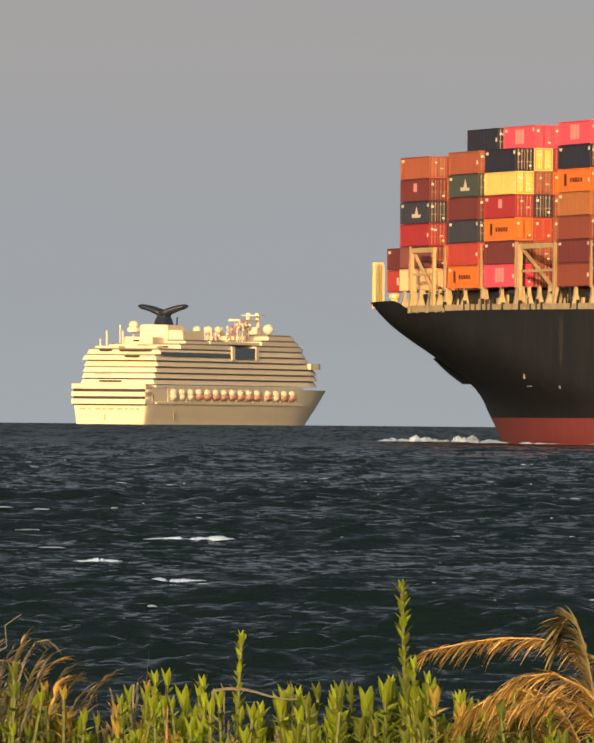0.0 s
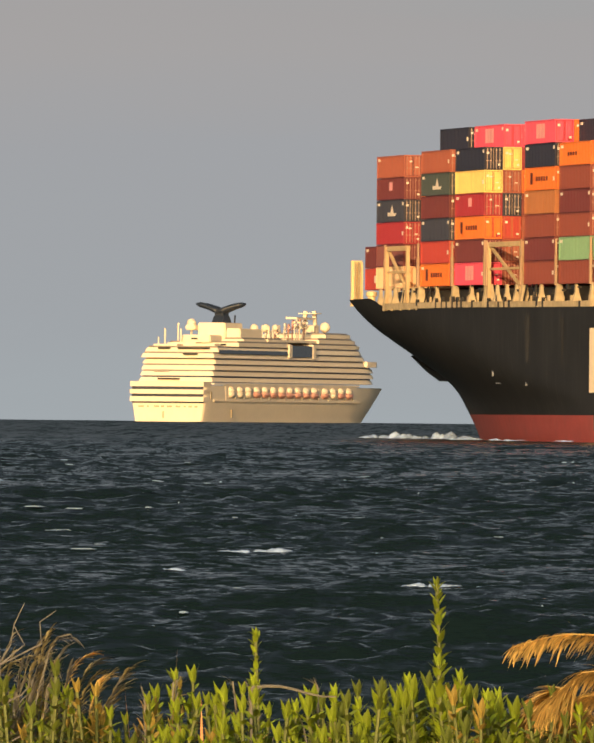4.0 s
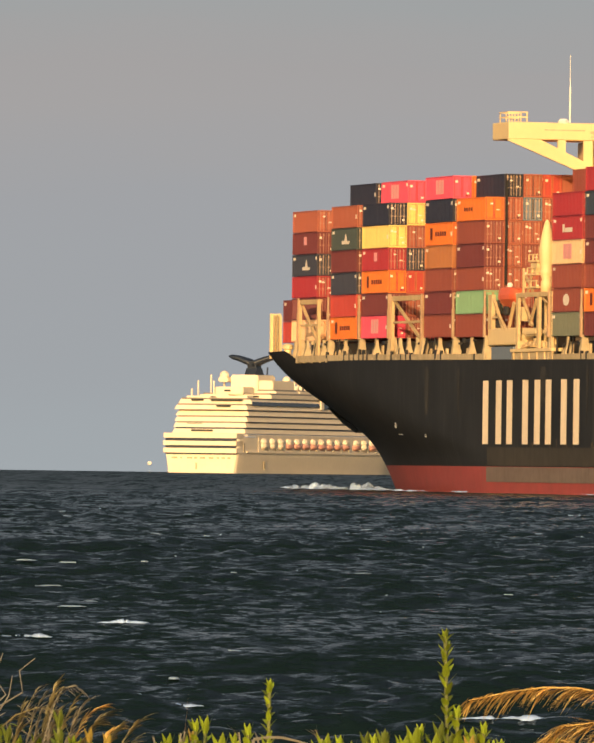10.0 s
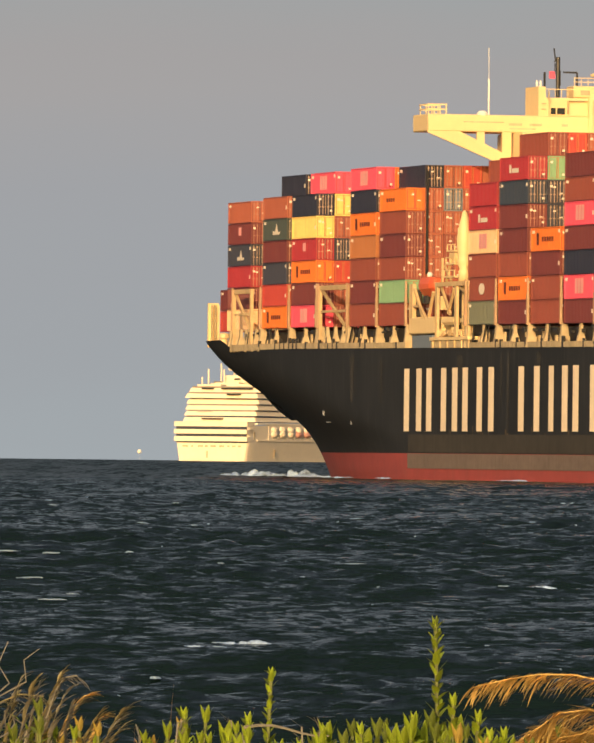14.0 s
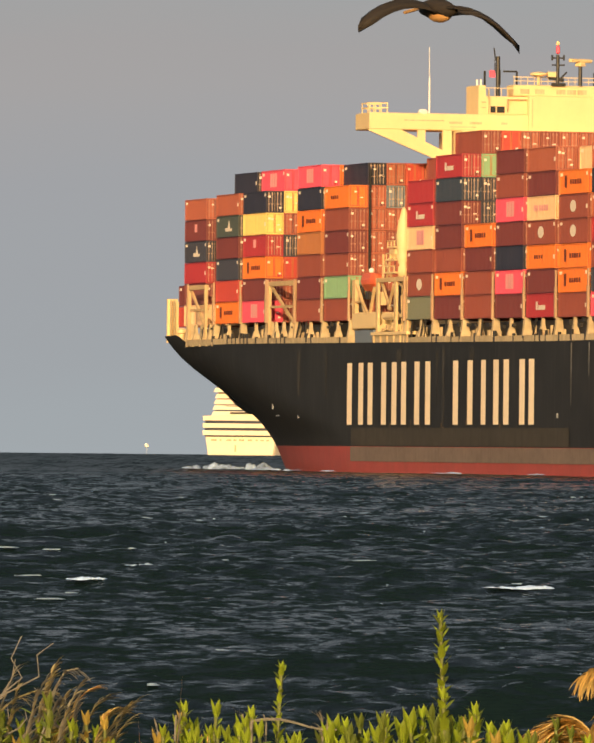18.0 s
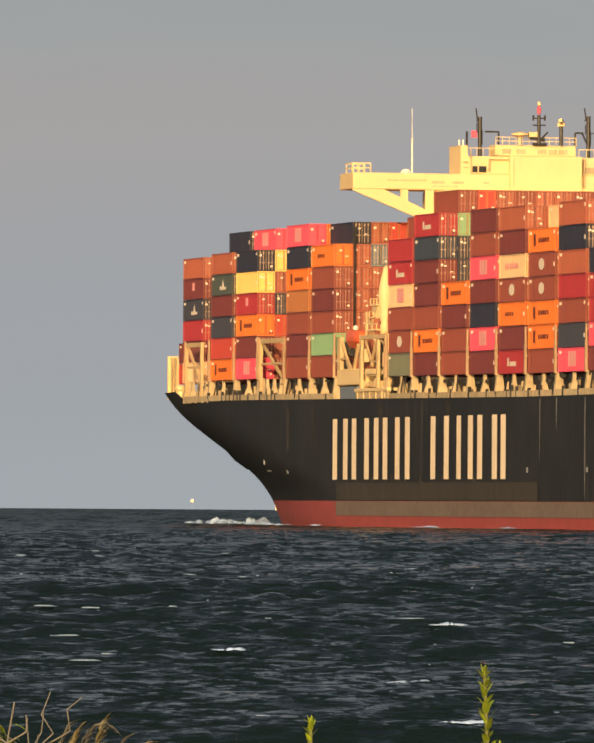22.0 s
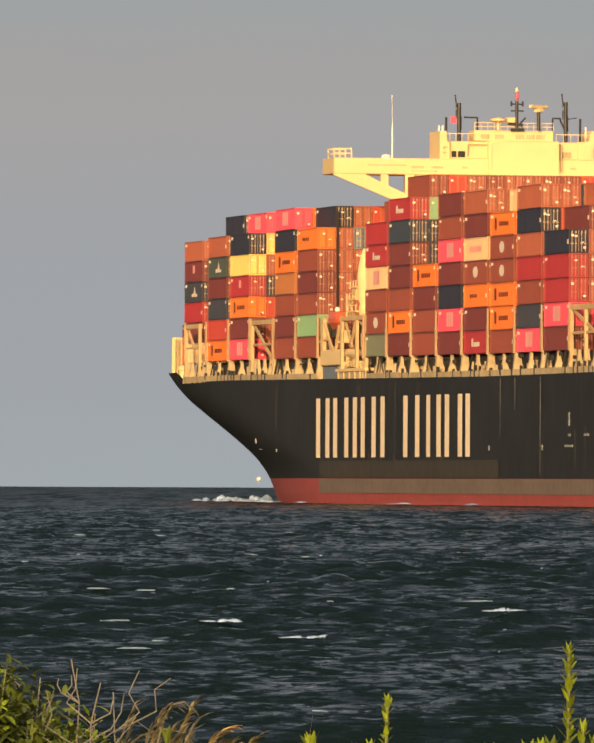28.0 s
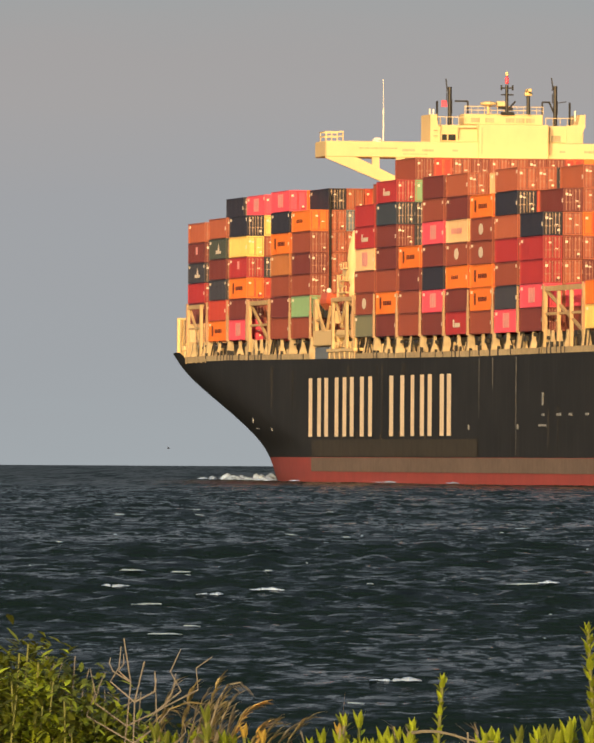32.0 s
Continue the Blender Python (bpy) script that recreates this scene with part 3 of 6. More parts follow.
# the deck plate and the transom close the hull
bm = bmesh.new()
outline = [(-158.0 + (253 + 158) * (1 - (1 - i / 60) ** 1.6)) for i in range(61)]
left = [bm.verts.new((x, half_breadth(x, 15.0) * 0.995, DECK - 0.25)) for x in outline]
right = [bm.verts.new((x, -half_breadth(x, 15.0) * 0.995, DECK - 0.25)) for x in outline]
for i in range(60):
    bm.faces.new((right[i], right[i + 1], left[i + 1], left[i]))
part("main_deck", bm, M["deck_cream"], ship, "buff steel main deck")
bm = bmesh.new()
outline = [200.0 + 56 * (1 - (1 - i / 30) ** 1.6) for i in range(31)]
left = [bm.verts.new((x, half_breadth(x, 17.2) * 0.995, 17.2)) for x in outline]
right = [bm.verts.new((x, -half_breadth(x, 17.2) * 0.995, 17.2)) for x in outline]
for i in range(30):
    bm.faces.new((right[i], right[i + 1], left[i + 1], left[i]))
part("forecastle_deck", bm, M["deck_cream"], ship, "raised forecastle deck")
bm = bmesh.new()
box(bm, -158.2, -19.5, -9, -158.0, 19.5, DECK)
part("transom", bm, M["hull_black"], ship, "flat black stern plate")

# paint and wear on the side
hull_patch("waterline_stain", M["scum"], "brown scum stain along the waterline", -150.0, 107.5, 1.15, 3.0, 0.09)
hull_patch("side_stain", M["side_scum"], "thin brown stain under the painted name", 7.0, 107.0, 3.15, 5.4, 0.06)


# ---- containers ----
TIER, ROW, LENGTH = 2.9, 2.5, 12.19
BASE = 18.5
BAYS = {"b0": 221.5, "b1": 208.3, "gap1": 195.0, "b2": 180.5, "b3": 165.8, "gap4": 151.2, "b5": 137.0, "b6": 123.0, "b8": 82.3,
        "b9": 69.0, "b10": 55.2, "b11": 41.3, "b12": 27.5, "b13": 13.75, "b14": 0.0, "b15": -13.75, "gap16": -27.5, "b17": -48.0}


def ring(bm, lo, hi, axis, w):
    """A flat rectangular frame of square bars between two corners, standing across the given axis."""
    a, b = [k for k in range(3) if k != axis]
    loops = []
    for depth in (lo[axis], hi[axis]):
        for inset in (0.0, w):
            c = []
            for u, v in ((lo[a] + inset, lo[b] + inset), (hi[a] - inset, lo[b] + inset), (hi[a] - inset, hi[b] - inset), (lo[a] + inset, hi[b] - inset)):
                p = [0.0, 0.0, 0.0]
                p[a], p[b], p[axis] = u, v, depth
                c.append(bm.verts.new(p))
            loops.append(c)
    for p, q in ((0, 1), (1, 3), (3, 2), (2, 0)):
        for k in range(4):
            bm.faces.new((loops[p][k], loops[p][(k + 1) % 4], loops[q][(k + 1) % 4], loops[q][k]))


def container_mesh(mat):
    """A 40 ft box: side and end frames round set-back walls, the outer wall corrugated."""
    bm = bmesh.new()
    L, W, H, t, s = LENGTH, 2.42, 2.84, 0.14, 0.08
    box(bm, -L + s, -W + s, s, -s, -s - 0.03, H - 0.03)
    cols = []
    for i in range(20):
        x = -L + 0.45 + i * 0.585
        for dx, dy in ((0.0, -0.045), (0.06, 0.0), (0.26, 0.0), (0.32, -0.045)):
            cols.append([bm.verts.new((x + dx, -s + 0.03 + dy, z)) for z in (0.14, H - 0.11)])
    for a, b in zip(cols, cols[1:]):
        bm.faces.new((a[0], b[0], b[1], a[1]))
    for y in (-W, -t):
        ring(bm, (-L, y, 0), (0, y + t, H), 1, t)
    for x in (-L - 0.004, -t + 0.004):
        ring(bm, (x, -W - 0.004, -0.004), (x + t, 0.004, H + 0.004), 0, t)
    return mesh_of("container", bm, mat)


def door_mesh(tag, gear, seal):
    """Two doors at the after end: seals, locking bars with their handles, small pale plates."""
    bm = bmesh.new()
    L, W, H, t, s = LENGTH, 2.42, 2.84, 0.14, 0.08
    for y in (-0.40, -0.86, -1.58, -2.04):
        box(bm, -L - 0.03, y - 0.03, 0.1, -L + s, y + 0.03, H - 0.1)
        box(bm, -L - 0.05, y - 0.16, 1.05, -L, y + 0.16, 1.17)
        box(bm, -L - 0.05, y - 0.10, 2.35, -L, y + 0.10, 2.55)
    box(bm, -L - 0.01, -1.24, 0.15, -L + s, -1.20, H - 0.12)
    n_body = len(bm.faces)
    for y in (-W + t, -1.17, -1.34, -t - 0.07):
        box(bm, -L + 0.02, y, 0.18, -L + s + 0.01, y + 0.07, H - 0.16)
    for z in (0.17, H - 0.21):
        box(bm, -L + 0.02, -W + t, z, -L + s + 0.012, -t, z + 0.06)
    if tag == 0:
        box(bm, -L + 0.01, -2.2, 0.25, -L + s + 0.012, -1.6, 0.6)
    for f in list(bm.faces)[n_body:]:
        f.material_index = 2
    n_body = len(bm.faces)
    if tag in (1, 3):
        box(bm, -1.25, -s, 2.15, -0.5, 0.012, 2.5)
    if tag in (2, 3):
        box(bm, -L + 0.35, -s, 1.1 if tag == 2 else 2.1, -L + 0.8, 0.012, 1.6 if tag == 2 else 2.5)
    if tag in (1, 2):
        box(bm, -L - 0.055, -1.05, 1.9, -L, -0.72, 2.1)
        box(bm, -L - 0.055, -1.9, 1.2, -L, -1.5, 1.32)
    if tag != 1:
        box(bm, -L - 0.055, -0.62, 1.95, -L, -0.3, 2.25)
        box(bm, -L - 0.055, -2.1, 0.5, -L, -1.8, 0.75)
    for f in list(bm.faces)[n_body:]:
        f.material_index = 1
    return mesh_of("door_gear", bm, [gear, M["logo_white"], seal])


BRIGHT = ("yellow", "orange", "pink", "cream", "green", "tan", "scarlet")     # their door gear is painted over
BOX_MESH = {k: container_mesh(M[k]) for k in PAINTS}
REDS = ("rust", "brown", "maroon", "red")
DOOR_MESH = {(k, tag): door_mesh(tag, M[k] if k in BRIGHT else M["door_gear_red"] if k in REDS else M["door_gear"],
                                 M["red"] if k in BRIGHT[1:3] else M["tan"] if k in BRIGHT else M["maroon"] if k in REDS else M["gasket"]) for k in PAINTS for tag in range(4)}


def logo_meshes(kind):
    """Plain marking shapes that lie on the outer side, given about the box's forward lower outer corner."""
    y0, y1 = -0.012, 0.012
    pieces = []

    def plate(x0, z0, x1, z1):
        bm = bmesh.new()
        box(bm, -x1, y0, z0, -x0, y1, z1)
        pieces.append(bm)

    def shape(poly):
        bm = bmesh.new()
        prism(bm, poly, "y", y0, y1)
        pieces.append(bm)
    mat = M["logo_white"]
    if kind == "sail":
        shape([(-5.0, 0.75), (-8.4, 0.75), (-8.8, 1.15), (-7.6, 1.1), (-6.9, 2.2), (-6.2, 1.2), (-5.0, 1.25)])
    elif kind == "bars":
        mat = M["logo_dark"]
        plate(2.4, 0.75, 3.2, 2.2)
        for i in range(5):
            plate(4.6 + i * 1.0, 1.15, 5.25 + i * 1.0, 1.7)
    elif kind == "short_bars":
        mat = M["logo_dark"]
        for i in range(4):
            plate(3.2 + i * 1.0, 1.2, 3.8 + i * 1.0, 1.65)
    elif kind == "block":
        mat = M["logo_pink"]
        for i in range(3):
            plate(4.6 + i * 1.2, 0.6, 5.6 + i * 1.2, 2.4)
    elif kind == "oval":
        shape([(-6 + 1.25 * math.cos(a), 1.45 + 0.72 * math.sin(a)) for a in [2 * math.pi * i / 14 for i in range(14)]])
    elif kind == "mark":
        plate(4.2, 0.9, 5.0, 1.9)
        plate(5.3, 0.9, 8.2, 1.45)
    elif kind == "fine":
        mat = M["logo_pink"]
        for i in range(6):
            plate(3.0 + i * 1.05, 1.1, 3.7 + i * 1.05, 1.8)
    elif kind == "dot":
        mat = M["logo_pink"]
        plate(5.6, 1.2, 7.0, 2.3)
    return [mesh_of("logo", bm, mat) for bm in pieces]


LOGO_MESH = {k: logo_meshes(k) for k in ("sail", "bars", "short_bars", "block", "oval", "mark", "fine", "dot")}
LABELS = dict(orange="bright orange", rust="rust-red", brown="red-brown", maroon="dark maroon", red="crimson", scarlet="scarlet", pink="magenta-pink", navy="dark navy",
              teal="dark teal", pine="dark green", slate="dark slate grey", green="light green", olive="olive grey", yellow="yellow", cream="cream", bluegrey="blue-grey", tan="tan orange")
singles = []


def put_box(bay, row, tier, color, logo=None):
    x = BAYS[bay]
    at = (x, 25.2 - ROW * row, BASE + sheer(x) + TIER * (tier - 1))
    ob = part("container", BOX_MESH[color], None, ship, LABELS[color] + " shipping container", at)
    tagged(part("door_gear", DOOR_MESH[color, (row * 7 + tier * 5 + int(abs(x))) % 4], None, ob, "locking bars, seals and small plates of the doors"), kind="stuff")
    if logo:
        for me in LOGO_MESH[logo]:
            part("marking", me, None, ob, "plain painted marking on the container side")
    singles.append((bay, row, tier))
    return ob


# outermost stacks, listed from the deck upwards: colour and marking
STACKS = {
    ("b0", 2): "scarlet:mark maroon", ("b1", 1): "- - red slate:sail maroon:dot rust",
    ("b2", 0): "orange:bars scarlet slate maroon pine:sail rust", ("b2", 1): "brown rust maroon brown rust red navy",
    ("b3", 0): "pink:block maroon orange:bars red:dot yellow navy", ("b3", 1): "brown rust scarlet slate rust yellow pink:block",
    ("b3", 2): "brown maroon rust brown orange red pink",
    ("b5", 0): "brown maroon brown tan orange:bars navy pink:block", ("b5", 1): "brown maroon rust brown red rust orange",
    ("b6", 0): "brown green brown maroon brown orange:short_bars", ("b6", 1): "rust brown rust rust rust rust navy",
    ("b6", 2): "brown rust rust brown rust bluegrey rust", ("b6", 3): "rust maroon brown rust brown rust scarlet",
    ("b8", 0): "olive brown:oval brown cream:block red:mark red", ("b8", 1): "brown rust maroon brown rust maroon brown",
    ("b9", 0): "maroon orange:bars brown maroon maroon teal red:mark", ("b9", 1): "brown rust maroon brown slate slate green brown",
    ("b9", 2): "brown maroon rust brown rust maroon rust scarlet",
    ("b10", 0): "brown brown maroon orange:bars", ("b10", 1): "brown rust maroon brown",
    ("b11", 0): "maroon pink:block navy maroon pink:block brown maroon", ("b11", 1): "brown maroon rust brown rust maroon rust",
    ("b12", 0): "red:mark maroon orange:short_bars brown:oval cream:fine maroon rust", ("b12", 1): "brown rust maroon brown rust brown rust",
    ("b13", 0): "brown orange:bars orange:bars brown:oval brown:oval orange:bars", ("b13", 1): "brown rust maroon brown rust brown cream",
    ("b14", 0): "pink:block slate brown red rust navy rust", ("b14", 1): "brown maroon rust brown rust scarlet rust", ("b14", 2): "rust brown maroon brown rust slate slate",
    ("b15", 0): "maroon pink:block red red navy", ("b15", 1): "brown rust rust brown rust maroon", ("b15", 2): "brown rust maroon rust orange rust rust",
    ("b17", 0): "yellow orange", ("b17", 1): "maroon brown rust brown rust rust",
    ("gap1", 2): "cream pink", ("gap4", 2): "pink teal", ("gap16", 1): "brown pink", ("gap16", 2): "rust teal",
}
FULL = {"b0": (2, 2), "b1": (1, 6), "b2": (0, 7), "b3": (0, 7), "b5": (0, 7), "b6": (0, 7), "b8": (0, 7), "b9": (0, 8), "b10": (0, 7), "b11": (0, 7), "b12": (0, 7),
        "b13": (0, 7), "b14": (0, 7), "b15": (0, 7), "b17": (0, 6), "gap1": (2, 2), "gap4": (2, 2), "gap16": (1, 2)}
for (bay, row), text in STACKS.items():
    for tier, word in enumerate(text.split(), 1):
        if word == "-":
            continue
        color, _, logo = word.partition(":")
        put_box(bay, row, tier, color, logo or None)
for half, color, tier in ((0, "maroon", 2), (1, "maroon", 2), (0, "cream", 1), (1, "cream", 1)):
    x = BAYS["b1"] - half * LENGTH / 2
    at = Matrix.Translation((x, 25.2 - ROW, BASE + sheer(x) + TIER * (tier - 1))) @ Matrix.Diagonal((0.49, 1, 1, 1))
    ob = part("container", BOX_MESH[color], None, ship, "short " + LABELS[color] + " shipping container", at)
    tagged(part("door_gear", DOOR_MESH[color, 3 * half], None, ob, "locking bars, seals and small plates of the doors"), kind="stuff")
    singles.append(("b1", 1, tier))
r = random.Random(11)
for row in range(3, 10):
    put_box("b9", row, 8, r.choice(["rust", "scarlet", "slate", "rust", "brown", "cream"]))


def build_inner_stacks():
    """All boxes further in, joined: they only close the block and carry its top."""
    groups = {}
    rr = random.Random(3)
    done = set(singles)
    for bay, (first, tiers) in FULL.items():
        x = BAYS[bay]
        for row in range(first, 20 - first):
            if (bay, row) in STACKS:
                continue
            top = tiers - (1 if rr.random() < 0.25 and bay not in ("b9",) else 0)
            for tier in range(1, top + 1):
                if (bay, row, tier) in done:
                    continue
                color = rr.choice(["brown", "rust", "maroon", "brown", "red", "orange", "slate", "rust"])
                bm = groups.setdefault(color, bmesh.new())
                y, z = 25.2 - ROW * row, BASE + sheer(x) + TIER * (tier - 1)
                box(bm, x - LENGTH, y - 2.44, z, x, y, z + 2.87)
    for color, bm in groups.items():
        tagged(part("container_block", bm, M[color], ship, "inner stacks of " + LABELS[color] + " containers"), kind="stuff")


build_inner_stacks()

# ---- lashing posts, coaming brackets, lashing bridges ----
bm = bmesh.new()
prism(bm, [(-1.45, 0), (0.0, 0), (-0.05, 0.9), (-0.22, 2.0), (-0.30, 3.1), (-0.98, 3.1), (-1.15, 1.6)], "x", -0.35, 0.35)
n_base = len(bm.faces)
box(bm, -0.2, -0.34, 2.9, 0.2, -0.04, 6.6)
box(bm, -0.14, -0.30, 6.6, 0.14, -0.1, 8.6)
for f in list(bm.faces)[n_base:]:
    f.material_index = 1
box(bm, -0.3, -1.3, 1.1, 0.42, -1.0, 1.5)
POST = mesh_of("lashing_post", bm, [M["deck_cream"], M["post_tan"]])
bm = bmesh.new()
prism(bm, [(-1.4, 0), (0.0, 0), (-0.10, 1.0), (-0.40, 2.0), (-0.46, 3.0), (-0.76, 3.0), (-0.84, 2.0), (-1.15, 1.0)], "x", -0.3, 0.3)
box(bm, -0.6, -0.62, 0, 0.6, -0.4, 0.8)
BRACKET = mesh_of("coaming_bracket", bm, M["deck_cream"])
for bay, x in BAYS.items():
    if bay == "b0":
        continue
    y = 25.5 if bay != "b1" else 23.4
    z = DECK + sheer(x) - 0.2
    if bay != "b1":
        part("lashing_post", POST, None, ship, "buff lashing post", (x + 0.75, y, z))
    if bay in ("b6", "b15", "b3"):
        part("lashing_post", POST, None, ship, "buff lashing post", (x - 12.95, y, z))
    for dx in (6.3,) if bay not in ("b1", "gap1", "gap4", "gap16") else (2.5, 6.5, 10.5):
        part("coaming_bracket", BRACKET, None, ship, "tapered buff bracket under the containers", (x - dx, y, z))
bm = bmesh.new()
box(bm, -150, 22.9, DECK, 100, 23.4, 18.3)
box(bm, -150, -23.4, DECK, 100, -22.9, 18.3)
for x0, x1 in ((108, 152), (152, 197)):
    box(bm, x0, 22.6, DECK, x1, 23.1, 18.9)
    box(bm, x0, -23.1, DECK, x1, -22.6, 18.9)
part("hatch_coaming", bm, M["dark_steel"], ship, "dark steel hatch coaming in the shade")
for x0, x1, y in ((-150.0, 80.6, 25.45), (109.4, 196.0, 25.45)):
    n = 12
    for i in range(n):
        bm = bmesh.new()
        a, b = x0 + (x1 - x0) * i / n, x0 + (x1 - x0) * (i + 1) / n
        box(bm, a, y - 0.14, DECK + sheer(a) - 0.1, b - 0.06, y, DECK + sheer(a) + 0.75)
        part("side_bulwark", bm, M["deck_cream"], ship, "low buff bulwark plate along the deck edge")
bm = bmesh.new()
for i in range(120):
    x = -140 + i * 2.75
    if 84 < x < 109 or x > 194 or i % 3 == 0:
        continue
    box(bm, x, 24.1 - 0.3 * (i % 2), DECK, x + 0.3 + 0.2 * ((i * 7) % 3), 24.35 - 0.3 * (i % 2), DECK + 1.0 + 0.45 * ((i * 5) % 3) + sheer(x))
r = random.Random(41)
dark = bmesh.new()
for i in range(150):
    x = -140 + i * 2.2 + r.uniform(-0.5, 0.5)
    if 80 < x < 110 or x > 194:
        continue
    z = DECK + sheer(x)
    kind = r.random()
    if kind < 0.4:
        lo = z + r.uniform(1.6, 2.3)
        box(dark, x, 24.6, lo, x + r.uniform(0.5, 1.5), 25.0, lo + r.uniform(0.25, 0.6))
    elif kind < 0.7:
        lean = r.uniform(-0.9, 0.9)
        beam(dark, (x, 25.2, z + 0.7), (x + lean, 24.9, z + 2.9), r.uniform(0.12, 0.22))
    else:
        box(dark, x, 25.2, z - 0.05, x + r.uniform(0.35, 0.8), 25.47, z + r.uniform(0.6, 1.5))
tagged(part("lashing_gear", dark, M["dark_steel"], ship, "dark lashing rods, boxes and freeing slots along the side deck"), kind="stuff")
tagged(part("deck_clutter", bm, M["deck_cream"], ship, "small buff vents and pipes along the side deck"), kind="stuff")


def lashing_bridge(x_fore, width, y):
    """Open buff frame: posts, top beam, walkway and one diagonal, on the outer side of an empty bay."""
    z0, z1 = DECK + sheer(x_fore), BASE + sheer(x_fore) + 2 * TIER - 0.45
    x_aft = x_fore - width
    bm = bmesh.new()
    for x in (x_fore, x_aft) if width < 15 else (x_fore, x_fore - width * 0.35, x_fore - width * 0.68, x_aft):
        box(bm, x - 0.28, y - 0.40, z0, x + 0.28, y, z1)
        part("frame_post", bm, M["frame_buff_lit"], ship, "buff lashing bridge post")
        bm = bmesh.new()
    for lo, hi, back in ((z1 - 0.6, z1, 0.0), (z1 - 3.5, z1 - 3.2, 0.1)):
        box(bm, x_aft + 0.45, y - 0.7 - back, lo, x_fore - 0.45, y - back, hi)
        part("walkway_beam", bm, M["frame_buff_lit"], ship, "buff lashing bridge beam")
        bm = bmesh.new()
    beam(bm, (x_fore - 0.6, y - 0.3, z1 - 0.6), (x_aft + 0.8, y - 0.3, z0 + 2.6), 0.32)
    part("diagonal_brace", bm, M["frame_buff_lit"], ship, "buff diagonal brace")


lashing_bridge(195.6, 9.2, 25.3)
lashing_bridge(151.6, 13.4, 25.3)
lashing_bridge(-27.0, 20.0, 25.3)

# breakwater plate across the forecastle, and the chain gear behind it
bm = bmesh.new()
prism(bm, [(20.75, 17.3), (19.1, 17.3), (19.1, 22.9), (19.3, 23.4), (20.75, 23.4)], "x", 226.0, 226.3)
part("breakwater", bm, M["house_white"], ship, "sunlit cream breakwater plate on the forecastle")
bm = bmesh.new()
for y in (19.9, 20.35):
    prism(bm, [(y, 17.3), (y - 0.12, 17.3), (y - 0.12, 23.2), (y, 23.2)], "x", 225.4, 225.98)
part("breakwater_stiffener", bm, M["deck_cream"], ship, "buff stiffeners on the breakwater")
bm = bmesh.new()
lathe(bm, [(0.5, 17.3), (0.5, 18.4), (0.75, 18.5), (0.75, 19.0), (0.3, 19.2)], 10, (212.5, 22.0, 0))
part("mooring_bollard", bm, M["house_white"], ship, "pale mooring bollard on the forecastle")

# anchor hugging the flare
bm = bmesh.new()
g = []
for x, z0, z1, out in ((208.0, 8.0, 8.5, 0.1), (211.5, 7.4, 9.0, 0.8), (215.5, 7.4, 9.9, 1.2), (219.5, 8.3, 10.7, 1.0), (223.0, 9.7, 10.9, 0.1)):
    g.append([bm.verts.new((x, half_breadth(x, z) + o, z)) for z, o in ((z0, -0.4), (z0, out), (0.5 * (z0 + z1), out * 1.15), (z1, out * 0.6), (z1, -0.4))])
for a, b in zip(g, g[1:]):
    for k in range(4):
        bm.faces.new((a[k], a[k + 1], b[k + 1], b[k]))
part("anchor", bm, M["hull_black"], ship, "stowed black anchor at the bow flare")

# the painted name: each tall letter stands as plain upright bars of its size
def name_bar(x0, x1, z0, z1, lean=0.0):
    bm = bmesh.new()
    g = []
    for j in range(5):
        z = z0 + (z1 - z0) * j / 4
        sh = lean * j / 4
        g.append([bm.verts.new((x + sh, half_breadth(x + sh, z) + 0.03, z)) for x in (x0, x1)])
    for a, b in zip(g, g[1:]):
        bm.faces.new((a[0], a[1], b[1], b[0]))
    part("name_bar", bm, M["letter_white"], ship, "tall cream upright bar of the painted name")


NAME_TOP, NAME_LOW = 13.65, 5.8
for fore, aft in ((109.2, 101.2), (99.0, 90.0), (87.4, 80.4), (76.5, 69.0), (58.5, 49.5), (45.7, 43.6), (40.2, 33.3), (28.7, 22.2)):
    if fore - aft < 3:
        name_bar(aft, fore, NAME_LOW, NAME_TOP)
        continue
    name_bar(fore - 2.4, fore, NAME_LOW, NAME_TOP)
    name_bar(aft, aft + 2.4, NAME_LOW, NAME_TOP)

# small marks and pipes on the side
def side_streak(x, z0, z1, w):
    bm = bmesh.new()
    g = [[bm.verts.new((xx, half_breadth(xx, z) + 0.02, z)) for xx in (x - w / 2 * k, x + w / 2 * k)] for z, k in ((z0, 0.3), (0.7 * z0 + 0.3 * z1, 0.75), (0.4 * z0 + 0.6 * z1, 1.0), (z1, 1.3))]
    for a, b in zip(g, g[1:]):
        bm.faces.new((a[0], a[1], b[1], b[0]))
    part("salt_streak", bm, M["salt_bright"] if x < 10 and z1 > 15 else M["salt"], ship, "pale vertical streak on the black side")


